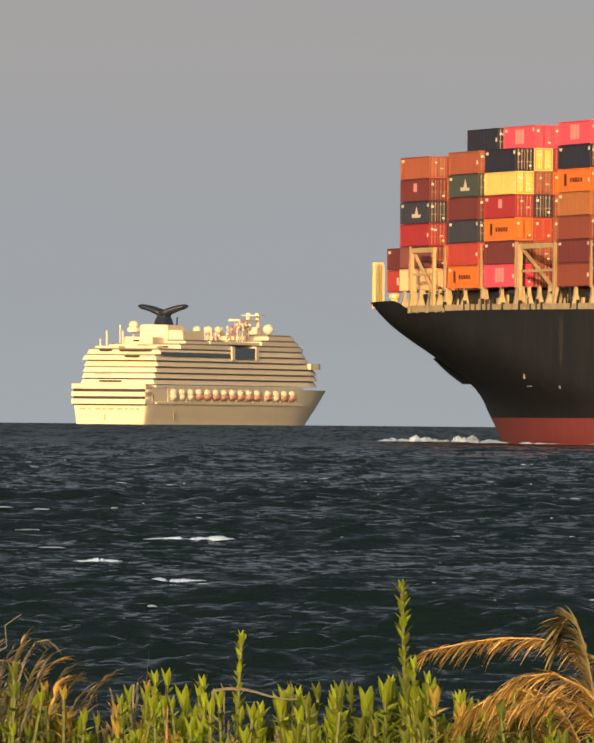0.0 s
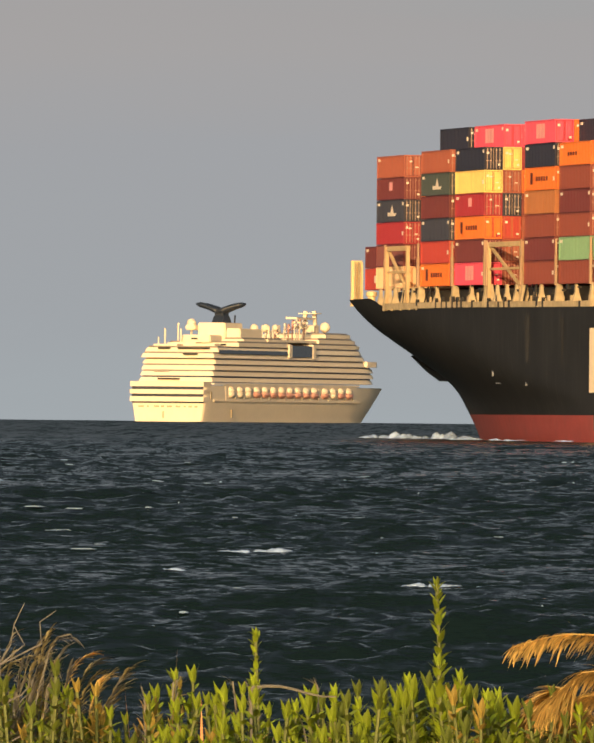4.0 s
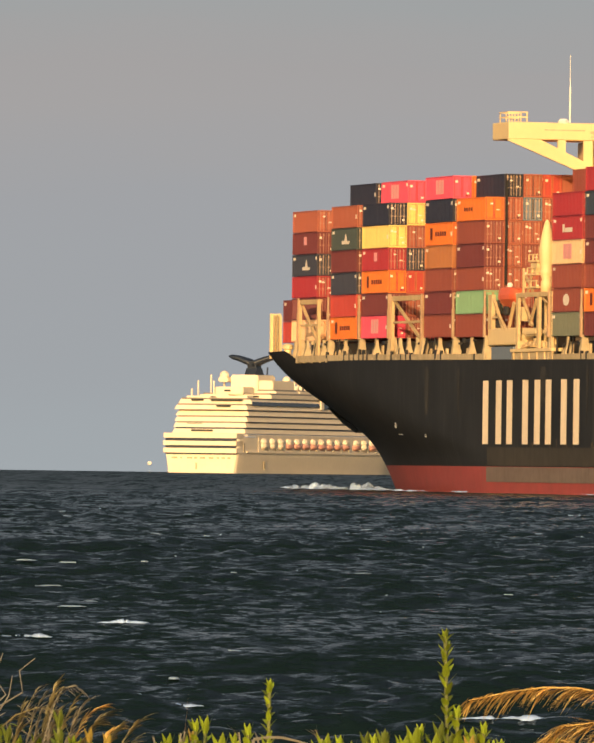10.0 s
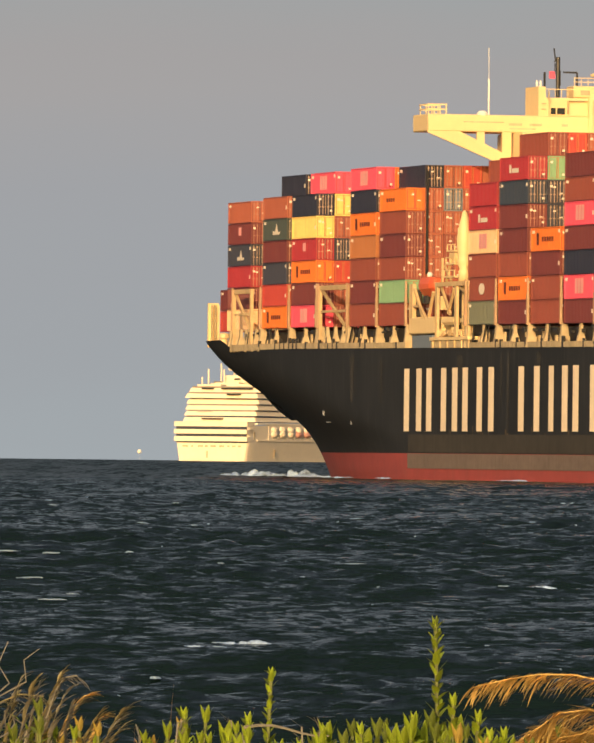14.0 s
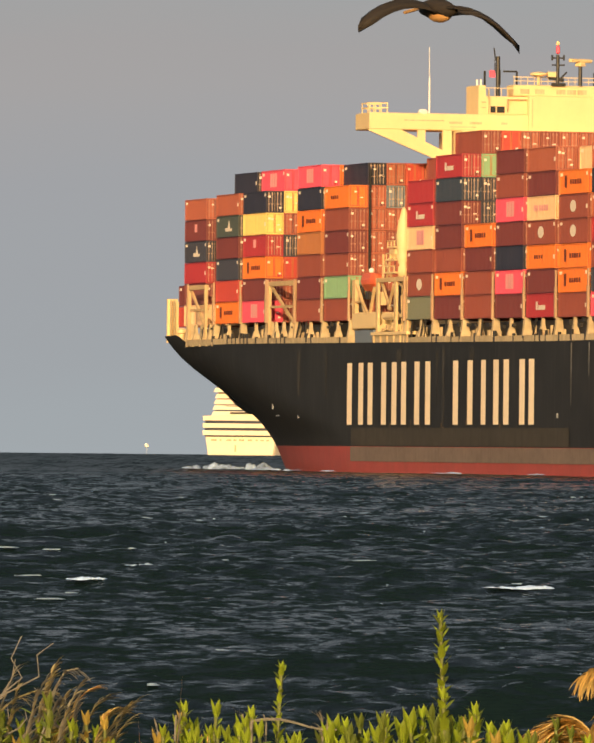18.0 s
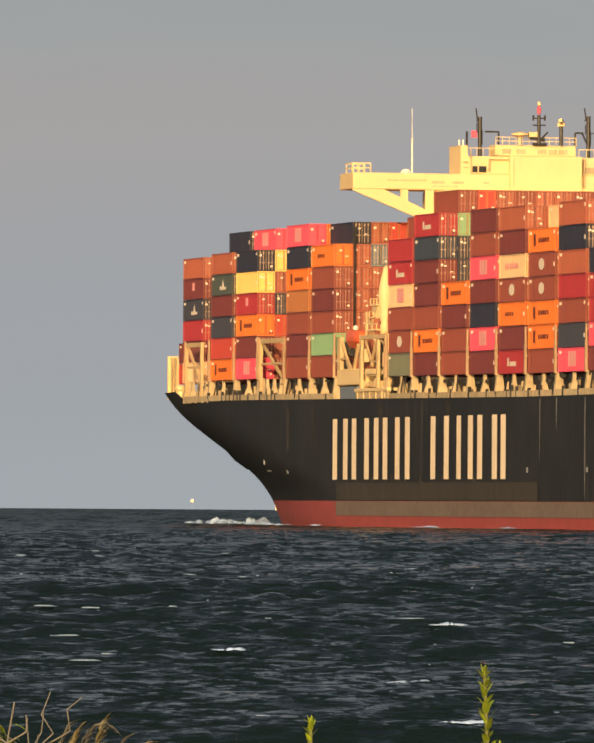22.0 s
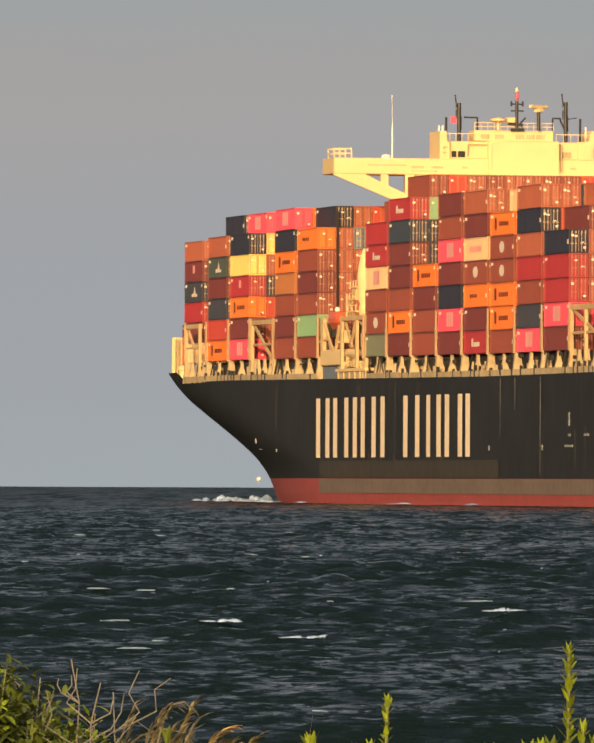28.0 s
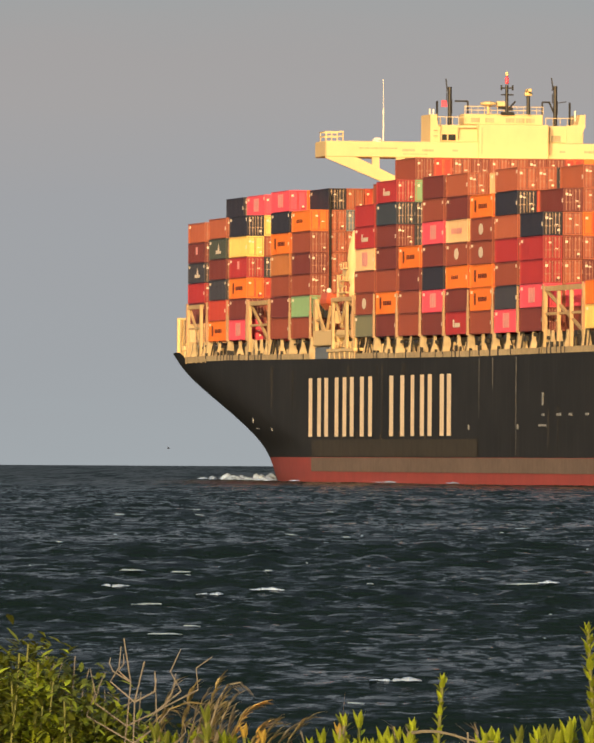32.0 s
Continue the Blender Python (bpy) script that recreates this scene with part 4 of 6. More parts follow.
for x, z0, z1, w in ((6.5, 8.0, 15.4, 0.45), (-1.0, 11.5, 15.4, 0.4), (-13.8, 3.4, 15.4, 0.5), (134.0, 7.5, 15.4, 0.9), (63.0, 5.0, 15.2, 0.5), (66.0, 8.0, 15.0, 0.4), (120.0, 9.0, 15.0, 0.6), (-31.0, 3.4, 9.0, 0.5), (-36.0, 3.2, 9.4, 0.4), (84.0, 10.5, 15.2, 1.2), (50.0, 9.5, 15.2, 1.0)):
    side_streak(x, z0, z1, w * (0.8 if x < 10 and z1 > 15 else 1.7))


r = random.Random(17)
for i in range(26):
    x = r.uniform(62, 96) if i < 18 else r.uniform(22, 60)
    z1 = r.uniform(5.0, 6.4)
    bm = bmesh.new()
    w, z0 = r.uniform(0.25, 0.9), z1 - r.uniform(0.5, 2.0)
    y = 25.6 + 0.022
    prism(bm, [(x - w / 2, z1), (x + w / 2, z1), (x + w * 0.2, 0.5 * (z0 + z1)), (x, z0), (x - w * 0.3, 0.4 * z1 + 0.6 * z0)], "y", y, y + 0.006)
    part("rust_drip", bm, M["drip"] if i % 3 else M["salt"], ship, "brown run of rust below the painted name")


def side_mark(x, z, w, h):
    bm = bmesh.new()
    y = half_breadth(x, z)
    box(bm, x - w / 2, y - 0.05, z - h / 2, x + w / 2, y + 0.06, z + h / 2)
    part("hull_mark", bm, M["mark_grey"], ship, "small white mark on the hull side")


for x, z, w, h in ((150.5, 8.4, 0.5, 1.1), (149.8, 7.0, 3.0, 0.12), (135.5, 6.9, 0.5, 0.5), (-28.0, 10.2, 0.7, 1.6), (-28.0, 7.0, 4.0, 0.25),
                   (12.2, 6.85, 0.6, 0.6), (-14.8, 6.85, 0.6, 0.6), (-28.2, 8.3, 1.2, 0.3), (-36.5, 8.3, 2.2, 0.3), (-42.5, 8.3, 1.6, 0.3), (-51.0, 8.3, 1.6, 0.3)):
    side_mark(x, z, w, h)

# ---- bridge ----
BX = 101.0                                       # after face of the bridge


def house(name, label, x0, x1, y0, y1, z0, z1, mat="house_white", soft=0.12):
    bm = bmesh.new()
    box(bm, x0, y0, z0, x1, y1, z1)
    bmesh.ops.bevel(bm, geom=list(bm.edges), offset=soft, segments=1, affect="EDGES")
    return part(name, bm, M[mat], ship, label)


house("deckhouse_tower", "cream accommodation tower between the stacks", 97.5, 108.5, -14.0, 14.0, DECK - 0.2, 43.3)
house("bridge_deck", "cream navigation bridge deck with enclosed wings", BX, 108.0, -25.2, 25.2, 43.35, 45.5)
house("wheelhouse", "sunlit cream wheelhouse", BX + 0.4, 107.4, -10.4, 9.6, 45.5, 47.85)
house("wheelhouse_core", "flat sunlit cream block at the middle of the wheelhouse", BX - 0.5, 106.0, -5.4, 4.3, 43.3, 47.95)
house("lower_core", "cream block hanging below the bridge deck", BX - 0.4, 105.0, -5.2, -1.6, 41.9, 43.3)
house("roof_house", "cream roof house with a row of shallow panels", BX + 1.2, 105.5, -5.0, 5.9, 47.95, 49.4)
bm = bmesh.new()
for y in (5.0, 3.0, 0.2, -1.2, -2.6):
    box(bm, BX + 1.12, y - 1.2, 48.25, BX + 1.22, y, 48.85)
tagged(part("roof_house_panel", bm, M["deck_cream"], ship, "shallow buff panels on the roof house"), kind="stuff")
# curved screens at both ends of the wheelhouse roof
for y, s in ((10.8, 1), (-10.6, -1)):
    bm = bmesh.new()
    prism(bm, [(y, 45.5), (y, 49.2), (y - s * 0.9, 49.2), (y - s * 1.0, 47.9), (y - s * 1.6, 47.0), (y - s * 1.6, 45.5)] if s > 0 else
          [(y + 0.9, 45.6), (y, 47.8), (y, 49.4), (y + 0.7, 49.4), (y + 1.0, 48.0), (y + 2.6, 47.9), (y + 2.6, 45.5)], "x", BX + 0.2, BX + 6.0)
    part("roof_screen", bm, M["house_white"], ship, "cream end screen of the wheelhouse")
for y, s in ((25.2, 1), (-25.2, -1)):
    bm = bmesh.new()
    # bracket under the wing: sloping lower chord and two uprights with openings between
    prism(bm, [(y, 43.4), (y, 43.2), (y - s * 8.7, 39.7), (y - s * 11.0, 39.8), (y - s * 9.8, 40.75), (y - s * 4.1, 43.4)], "x", BX + 0.1, BX + 0.55)
    prism(bm, [(y - s * 6.4, 43.4), (y - s * 6.4, 41.8), (y - s * 7.4, 41.4), (y - s * 7.4, 43.4)], "x", BX + 0.12, BX + 0.5)
    prism(bm, [(y - s * 9.7, 43.4), (y - s * 9.7, 40.4), (y - s * 10.9, 39.9), (y - s * 10.9, 43.4)], "x", BX + 0.12, BX + 0.5)
    part("wing_bracket", bm, M["house_white"], ship, "sloping cream bracket under the bridge wing")
    bm = bmesh.new()
    for yy in (y - s * 0.1, y - s * 0.85, y - s * 1.6, y - s * 2.4):
        for xx in (BX + 0.3, BX + 4):
            beam(bm, (xx, yy, 45.5), (xx, yy, 46.7), 0.14)
    for zz in (46.1, 46.7):
        for xx in (BX + 0.3, BX + 4):
            beam(bm, (xx, y, zz), (xx, y - s * 2.5, zz), 0.16)
        beam(bm, (BX + 0.3, y, zz), (BX + 4, y, zz), 0.12)
    part("wing_railing", bm, M["house_white"], ship, "pale railing on the bridge wing")
    for a, b2 in ((10.5, 12.2), (13.2, 14.8), (17.4, 18.2)):
        bm = bmesh.new()
        box(bm, BX - 0.06, y - s * b2 if s > 0 else y + a, 44.2, BX + 0.02, y - s * a if s > 0 else y + b2, 44.5)
        part("wing_fitting", bm, M["deck_cream"], ship, "small buff fitting on the wing bulwark")
for y0, y1, z0, z1 in ((7.0, 6.92, 45.9, 47.5), (3.9, 3.82, 43.9, 47.5), (6.98, 3.9, 47.42, 47.5), (9.5, 9.42, 45.6, 48.6), (10.4, 9.9, 46.3, 46.42), (10.4, 9.9, 47.0, 47.12), (20.6, 15.4, 44.5, 44.66), (14.6, 11.2, 43.75, 43.9), (-5.6, -5.7, 43.9, 47.6)):
    bm = bmesh.new()
    box(bm, BX - 0.62 if z0 < 44 and y0 < 5 else BX - 0.07, y1, z0, BX + 0.45, y0, z1)
    part("bridge_seam", bm, M["deck_cream"], ship, "thin buff seam or pipe on the bridge front")
for y0, y1 in ((8.5, 9.4), (7.3, 8.3), (-9.8, -8.2), (-7.2, -5.7)):
    bm = bmesh.new()
    box(bm, BX + 0.28, y0, 45.75, BX + 0.42, y1, 46.55)
    part("bridge_window", bm, M["window_dark"] if y0 != -7.2 else M["deck_cream"], ship, "dark wheelhouse window")
bm = bmesh.new()
for k in range(13):
    yy = 5.8 - k * 0.9
    beam(bm, (BX + 1.3, yy, 49.4), (BX + 1.3, yy, 50.4), 0.07)
for zz in (49.9, 50.4):
    beam(bm, (BX + 1.3, 5.9, zz), (BX + 1.3, -5.0, zz), 0.09)
for s, a, b2 in ((1, 6.0, 10.2), (-1, 5.2, 10.2)):
    for k in range(6):
        yy = s * (a + (b2 - a) * k / 5)
        beam(bm, (BX + 0.6, yy, 47.85), (BX + 0.6, yy, 48.9), 0.07)
    beam(bm, (BX + 0.6, s * a, 48.9), (BX + 0.6, s * b2, 48.9), 0.09)
part("roof_railing", bm, M["house_white"], ship, "pale railings round the wheelhouse roof")
for y, top, s in ((7.75, 53.6, 1), (-6.85, 53.9, -1)):
    bm = bmesh.new()
    beam(bm, (103, y, 47.8), (103, y, top - 0.6), 0.55, sides=8)
    beam(bm, (103, y + 0.35, top - 1.0), (103, y + 0.55, top + 0.5), 0.14)
    beam(bm, (103, y + 0.5, top - 1.2), (103, y - 0.2, top - 0.7), 0.16)
    beam(bm, (103, y - 0.2, 49.4), (103, y - 0.2, 51.3), 0.25)
    beam(bm, (103, y + 0.4, 50.9), (103, y + 0.4, 52.2), 0.12)
    part("signal_mast", bm, M["mast_black"], ship, "thin black signal mast on the bridge roof")
    bm = bmesh.new()
    inner = y - 2.5 if s > 0 else y + 1.8
    beam(bm, (103, inner, 51.1), (103, y - s * 0.7, 51.1), 0.22)
    beam(bm, (103, inner, 49.4 if s > 0 else 47.9), (103, inner, 51.1), 0.2)
    if s < 0:
        beam(bm, (103, y + 0.1, 49.5), (103, y + 0.8, 51.0), 0.2)
        beam(bm, (103, y - 0.3, 51.0), (103, y - 1.5, 51.2), 0.12)
    part("lamp_gallows", bm, M["mast_black"], ship, "black gallows for signal lamps")
for y in (9.5, -8.85):
    bm = bmesh.new()
    beam(bm, (103, y, 47.9), (103, y, 51.1), 0.3, sides=6)
    part("thin_pole", bm, M["mast_black"], ship, "short black pole on the bridge roof")
bm = bmesh.new()
box(bm, 102.98, 8.1, 50.3, 103.04, 8.9, 51.2)
part("ensign", bm, M["pink"], ship, "small red and white flag")
bm = bmesh.new()
beam(bm, (102, 0.1, 49.3), (102, 0.1, 53.3), 0.45, sides=8)
beam(bm, (102, 1.3, 50.3), (102, -0.7, 50.1), 0.35)
beam(bm, (102, -0.3, 50.3), (102, -1.1, 51.1), 0.2)
beam(bm, (102, 0.9, 49.5), (102, -0.9, 49.5), 0.4)
for zz in (52.0, 52.9):
    beam(bm, (102, 0.9, zz), (102, -0.8, zz), 0.18)
for yy in (0.85, -0.7):
    beam(bm, (102, yy, 52.6), (102, yy, 53.3), 0.2)
part("radar_mast", bm, M["mast_black"], ship, "black radar mast")
bm = bmesh.new()
box(bm, 101.6, 0.4, 50.45, 102.4, 1.5, 51.1)
part("lower_scanner", bm, M["house_white"], ship, "white lower radar bar")
bm = bmesh.new()
lathe(bm, [(0.10, 0), (0.26, 0.15), (0.26, 0.9), (0.10, 1.1)], 10, (102, 0.1, 53.4))
part("mast_light", bm, M["pink"], ship, "red lantern on the mast")
bm = bmesh.new()
lathe(bm, [(0.12, 0), (0.25, 0.1), (0.2, 0.5), (0.05, 0.6)], 8, (102, 0.1, 54.5))
part("mast_head", bm, M["house_white"], ship, "white mast head lamp")
bm = bmesh.new()
beam(bm, (BX + 0.5, 17.2, 45.5), (BX + 0.5, 17.2, 50.0), 0.22, sides=6)
beam(bm, (BX + 0.5, 17.2, 50.0), (BX + 0.5, 17.25, 53.9), 0.08, sides=6)
lathe(bm, [(0.6, 45.4), (0.7, 45.7), (0.4, 46.0)], 10, (BX + 0.6, 18.0, 0))
part("whip_antenna", bm, M["buoy_white"], ship, "tall white whip antenna")
bm = bmesh.new()
lathe(bm, [(0.15, 50.4), (1.1, 50.65), (1.1, 50.9), (0.3, 51.1)], 14, (101.8, 2.7, 0))
beam(bm, (101.8, 2.7, 49.4), (101.8, 2.7, 50.5), 0.4, sides=6)
part("dish_mount", bm, M["house_white"], ship, "low white dish on a short post")
bm = bmesh.new()
beam(bm, (101.5, -2.75, 49.4), (101.5, -2.75, 52.0), 0.5, sides=8)
part("radar_pedestal", bm, M["dark_steel"], ship, "radar scanner pedestal")
bm = bmesh.new()
box(bm, -2.0, -0.25, 0.05, 2.0, 0.25, 0.5)
box(bm, -0.5, -0.5, -0.45, 0.5, 0.5, 0.06)
bmesh.ops.bevel(bm, geom=list(bm.edges), offset=0.08, segments=1, affect="EDGES")
scanner = part("radar_scanner", bm, M["house_white"], ship, "turning cream radar scanner", (101.5, -2.75, 52.3))
bm = bmesh.new()
for y in (10.0, 10.5, -9.6):
    beam(bm, (103, y, 48.5), (103, y, 50.0), 0.25, sides=6)
tagged(part("small_aerials", bm, M["buoy_white"], ship, "short white aerials"), kind="stuff")

# stores crane, lifeboat and gear abreast of the tower
bm = bmesh.new()
lathe(bm, [(0.25, 16), (0.25, 24.2), (0.7, 24.4), (0.7, 25.6), (0.55, 25.9), (0.85, 26.6), (0.85, 27.0), (0.72, 27.3), (0.90, 28.0), (0.95, 29.6), (0.8, 30.8), (0.5, 32.1), (0.3, 32.9), (0.1, 33.2)], 14, (89.3, 23.7, 0))
part("stores_crane", bm, M["house_white"], ship, "cream stores crane with its jib stowed upright", smooth=True)
for z, x1 in ((24.9, 95.6), (26.5, 94.8), (28.1, 94.2)):
    bm = bmesh.new()
    box(bm, 90.6, 23.5, z, x1, 24.6, z + 0.2)
    for x in (90.9, 0.5 * (90.6 + x1), x1 - 0.1):
        beam(bm, (x, 24.5, z), (x, 24.5, z + 0.9), 0.12)
    beam(bm, (90.6, 24.5, z + 0.9), (x1, 24.5, z + 0.9), 0.12)
    part("crane_platform", bm, M["house_white"], ship, "small cream platform with a railing")
bm = bmesh.new()
box(bm, 91.4, 23.4, 26.8, 94.0, 24.3, 28.0)
part("crane_cabin", bm, M["house_white"], ship, "cream cabin on the crane")
bm = bmesh.new()
g = []
for x, k in ((98.4, 0.25), (98.9, 0.7), (100.2, 1.0), (104.0, 1.0), (105.6, 0.7), (106.4, 0.2)):
    g.append([bm.verts.new((x, 24.3 + yy * k, 24.1 + zz * (0.45 + 0.55 * k))) for yy, zz in ((0.0, -1.45), (0.85, -0.45), (0.9, 0.1), (0.6, 1.0), (-0.6, 1.0), (-0.9, 0.1), (-0.85, -0.45))])
for a, b in zip(g, g[1:]):
    for k in range(7):
        bm.faces.new((a[k], a[(k + 1) % 7], b[(k + 1) % 7], b[k]))
bm.faces.new(g[0])
bm.faces.new(g[-1])
lifeboat = part("lifeboat", bm, M["lifeboat_red"], ship, "orange-red enclosed lifeboat in its davits", smooth=False)
bm = bmesh.new()
bmesh.ops.create_uvsphere(bm, u_segments=10, v_segments=6, radius=0.36, matrix=Matrix.Translation((102.6, 24.3, 25.4)))
part("lifeboat_cupola", bm, M["buoy_white"], lifeboat, "white cupola on the lifeboat")
# added black rod: draws the dark gap between two container rows
bm = bmesh.new()
beam(bm, (110.3, 22.55, 25.6), (110.3, 22.55, 38.6), 0.34, sides=6)
part("vent_pipe", bm, M["mast_black"], ship, "added black rod for the dark gap between container rows")
for x0, x1, z1 in ((103.0, 107.2, 23.7), (101.9, 105.4, 21.8), (100.8, 98.6, 23.2)):
    bm = bmesh.new()
    beam(bm, (x0, 24.95, 19.9), (x1, 24.95, z1), 0.34)
    part("lifeboat_davit", bm, M["frame_buff_lit"], ship, "buff lifeboat davit arm")
bm = bmesh.new()
box(bm, 107.7, 24.6, 20.0, 109.2, 25.1, 24.3)
box(bm, 104.6, 24.7, 21.35, 109.6, 25.05, 21.6)
part("davit_frame", bm, M["frame_buff_lit"], ship, "buff upright of the davit frame")
for x0, x1, z0, z1 in ((105.0, 107.5, 20.2, 21.2), (106.2, 107.5, 21.7, 23.6), (102.6, 104.2, 21.7, 22.8)):
    bm = bmesh.new()
    box(bm, x0, 24.2, z0, x1, 24.7, z1)
    bmesh.ops.bevel(bm, geom=list(bm.edges), offset=0.15, segments=1, affect="EDGES")
    part("davit_winch", bm, M["dark_steel"], ship, "dark boat winch under the davits")
house("davit_house", "pale deckhouse under the davits", 97.4, 109.2, 22.4, 25.1, 18.0, 20.1)
bm = bmesh.new()
box(bm, 98.2, 23.4, 16.2, 107.2, 25.2, 17.8)
part("davit_locker", bm, M["bluegrey"], ship, "grey locker under the davits")
# added dark sheet: stands in for the shade inside the side gallery
bm = bmesh.new()
box(bm, 81.9, 22.7, DECK, 97.0, 22.9, 23.9)
part("gallery_bulkhead", bm, M["dark_steel"], ship, "added dark sheet for the shade behind the side gallery")
for x, w in ((82.5, 0.9), (87.9, 0.9), (96.6, 0.9)):
    bm = bmesh.new()
    box(bm, x - w / 2, 24.85, DECK, x + w / 2, 25.2, 24.2)
    part("gallery_post", bm, M["frame_buff_lit"], ship, "buff post of the side gallery")
bm = bmesh.new()
box(bm, 81.8, 24.8, 23.8, 97.0, 25.25, 24.35)
part("gallery_beam", bm, M["frame_buff_lit"], ship, "buff beam of the side gallery")
for x0, z0, x1, z1, w in ((95.2, 23.7, 91.0, 20.3, 0.3), (89.4, 23.5, 92.0, 20.4, 0.3), (94.6, 22.6, 94.6, 20.9, 0.7), (87.0, 23.6, 83.2, 22.6, 0.22), (85.4, 22.0, 85.4, 20.2, 0.3)):
    bm = bmesh.new()
    beam(bm, (x0, 24.9, z0), (x1, 24.9, z1), w)
    part("gallery_brace", bm, M["frame_buff_lit"], ship, "buff diagonal of the side gallery")
r = random.Random(23)
for x0, x1 in ((89.2, 95.2), (83.4, 86.6)):
    bm = bmesh.new()
    box(bm, x0, 23.9, 19.05, x1, 25.0, 20.0)
    bmesh.ops.bevel(bm, geom=list(bm.edges), offset=0.25, segments=2, affect="EDGES")
    part("yellow_locker", bm, M["house_white"], ship, "sunlit pale yellow deck locker")
for k in range(16):
    bm = bmesh.new()
    x, z = 82.6 + 0.9 * k, 17.5 + r.uniform(0, 0.5)
    box(bm, x, 24.3, z, x + r.uniform(0.4, 1.0), 24.9, z + r.uniform(0.25, 0.9))
    part("deck_gear", bm, M["frame_buff_lit"] if k % 4 else M["house_white"], ship, "small buff gear on the boarding platform")
for x0, z0, x1, z1 in ((95.6, 26.4, 92.6, 24.5), (94.8, 24.4, 92.8, 27.0), (96.6, 24.3, 96.6, 27.4), (84.0, 24.3, 85.2, 26.2)):
    bm = bmesh.new()
    beam(bm, (x0, 24.4, z0), (x1, 24.4, z1), 0.26)
    part("crane_stay", bm, M["frame_buff_lit"], ship, "buff stay of the stores crane")
bm = bmesh.new()
box(bm, 80.8, 24.0, 17.1, 98.0, 25.6, 17.5)
part("boarding_platform", bm, M["house_white"], ship, "cream boarding platform at the rail")
bm = bmesh.new()
box(bm, 80.9, 25.25, 15.7, 98.1, 25.36, 17.08)
part("platform_skirt", bm, M["deck_cream"], ship, "buff plate under the boarding platform")
for k in range(6):
    bm = bmesh.new()
    beam(bm, (81 + k * 3.2, 25.4, 15.8), (81 + k * 3.2, 25.4, 17.2), 0.2)
    part("platform_strut", bm, M["frame_buff_lit"], ship, "short buff strut")

# ---- the cruise ship ----
cruise = thing("cruise_ship", "distant white cruise ship with a winged dark funnel", "ship")


def slab(bm, x0, x1, b, z0, z1, bow=0.0):
    """A deck-shaped block: square aft, rounded at the front by bow metres."""
    pts = [(x0, -b), (x1 - bow, -b)]
    if bow:
        pts += [(x1 - bow + bow * math.sin(a), -b * math.cos(a)) for a in [math.pi * i / 10 for i in range(1, 10)]]
    pts += [(x1 - bow, b), (x0, b)]
    prism(bm, pts, "z", z0, z1)


def flare_slab(bm, x0, x1, b, z0, z1, bow, inset):
    """A deck-shaped block whose sides lean inwards to the top."""
    rings = []
    for z, i in ((z0, 0.0), (z1, inset)):
        pts = [(x0 + i, -b + i), (x1 - bow, -b + i)] + [(x1 - bow + (bow - i) * math.sin(a), -(b - i) * math.cos(a)) for a in [math.pi * k / 10 for k in range(1, 10)]] + [(x1 - bow, b - i), (x0 + i, b - i)]
        rings.append([bm.verts.new((px, py, z)) for px, py in pts])
    n = len(rings[0])
    for k in range(n):
        bm.faces.new((rings[0][k], rings[0][(k + 1) % n], rings[1][(k + 1) % n], rings[1][k]))
    bm.faces.new(rings[0][::-1])
    bm.faces.new(rings[1])


bm = bmesh.new()
stations = [0, 3, 12, 40, 120, 200, 235, 260, 280, 292, 300]
rows_c = []
for z in (-6, 0, 4, 8, 12, 17):
    rake = max(0.0, z + 2) * 1.9
    line = []
    for x in stations:
        xx = x if x < 200 else 200 + (x - 200) * (62 + rake * 0.85) / 100
        full = 17.0 + 1.6 * min(1, max(0, z) / 10)
        b = full if x < 200 else full * max(0.0, 1 - ((x - 200) / 100) ** (2.0 + z * 0.06))
        if x < 3:
            b *= 0.97
        line.append((xx, b, z))
    rows_c.append(line)
for s in (1, -1):
    g = [[bm.verts.new((x, s * b, z)) for x, b, z in line] for line in rows_c]
    for a, b in zip(g, g[1:]):
        for i in range(len(stations) - 1):
            bm.faces.new((a[i], a[i + 1], b[i + 1], b[i]))
bmesh.ops.remove_doubles(bm, verts=bm.verts, dist=0.001)
stern_l = sorted([v for v in bm.verts if abs(v.co.x) < 0.01 and v.co.y > 0], key=lambda v: v.co.z)
stern_r = sorted([v for v in bm.verts if abs(v.co.x) < 0.01 and v.co.y < 0], key=lambda v: v.co.z)
for i in range(len(stern_l) - 1):
    bm.faces.new((stern_l[i], stern_r[i], stern_r[i + 1], stern_l[i + 1]))
hull_c = part("hull", bm, M["cruise_white"], cruise, "white cruise ship hull", smooth=True)
for p in hull_c.data.polygons:
    p.use_smooth = p.center.x > 1.0
bm = bmesh.new()
slab(bm, 0.5, 282, 17.5, 16.6, 17.0, 70)
part("promenade_deck", bm, M["cruise_white"], cruise, "white promenade deck")

# after terraces and balcony decks: pale parapets over recesses coloured dark for their shade
for z, x0, x1, hgt in ((9.2, -1.6, 9, 2.3), (12.8, -1.8, 9, 2.1), (16.3, -1.4, 8, 2.3)):
    bm = bmesh.new()
    slab(bm, x0, x1, 18.6, z, z + hgt)
    part("terrace_parapet", bm, M["cruise_white"], cruise, "white stern terrace parapet")
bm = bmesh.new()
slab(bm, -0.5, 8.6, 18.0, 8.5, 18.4)
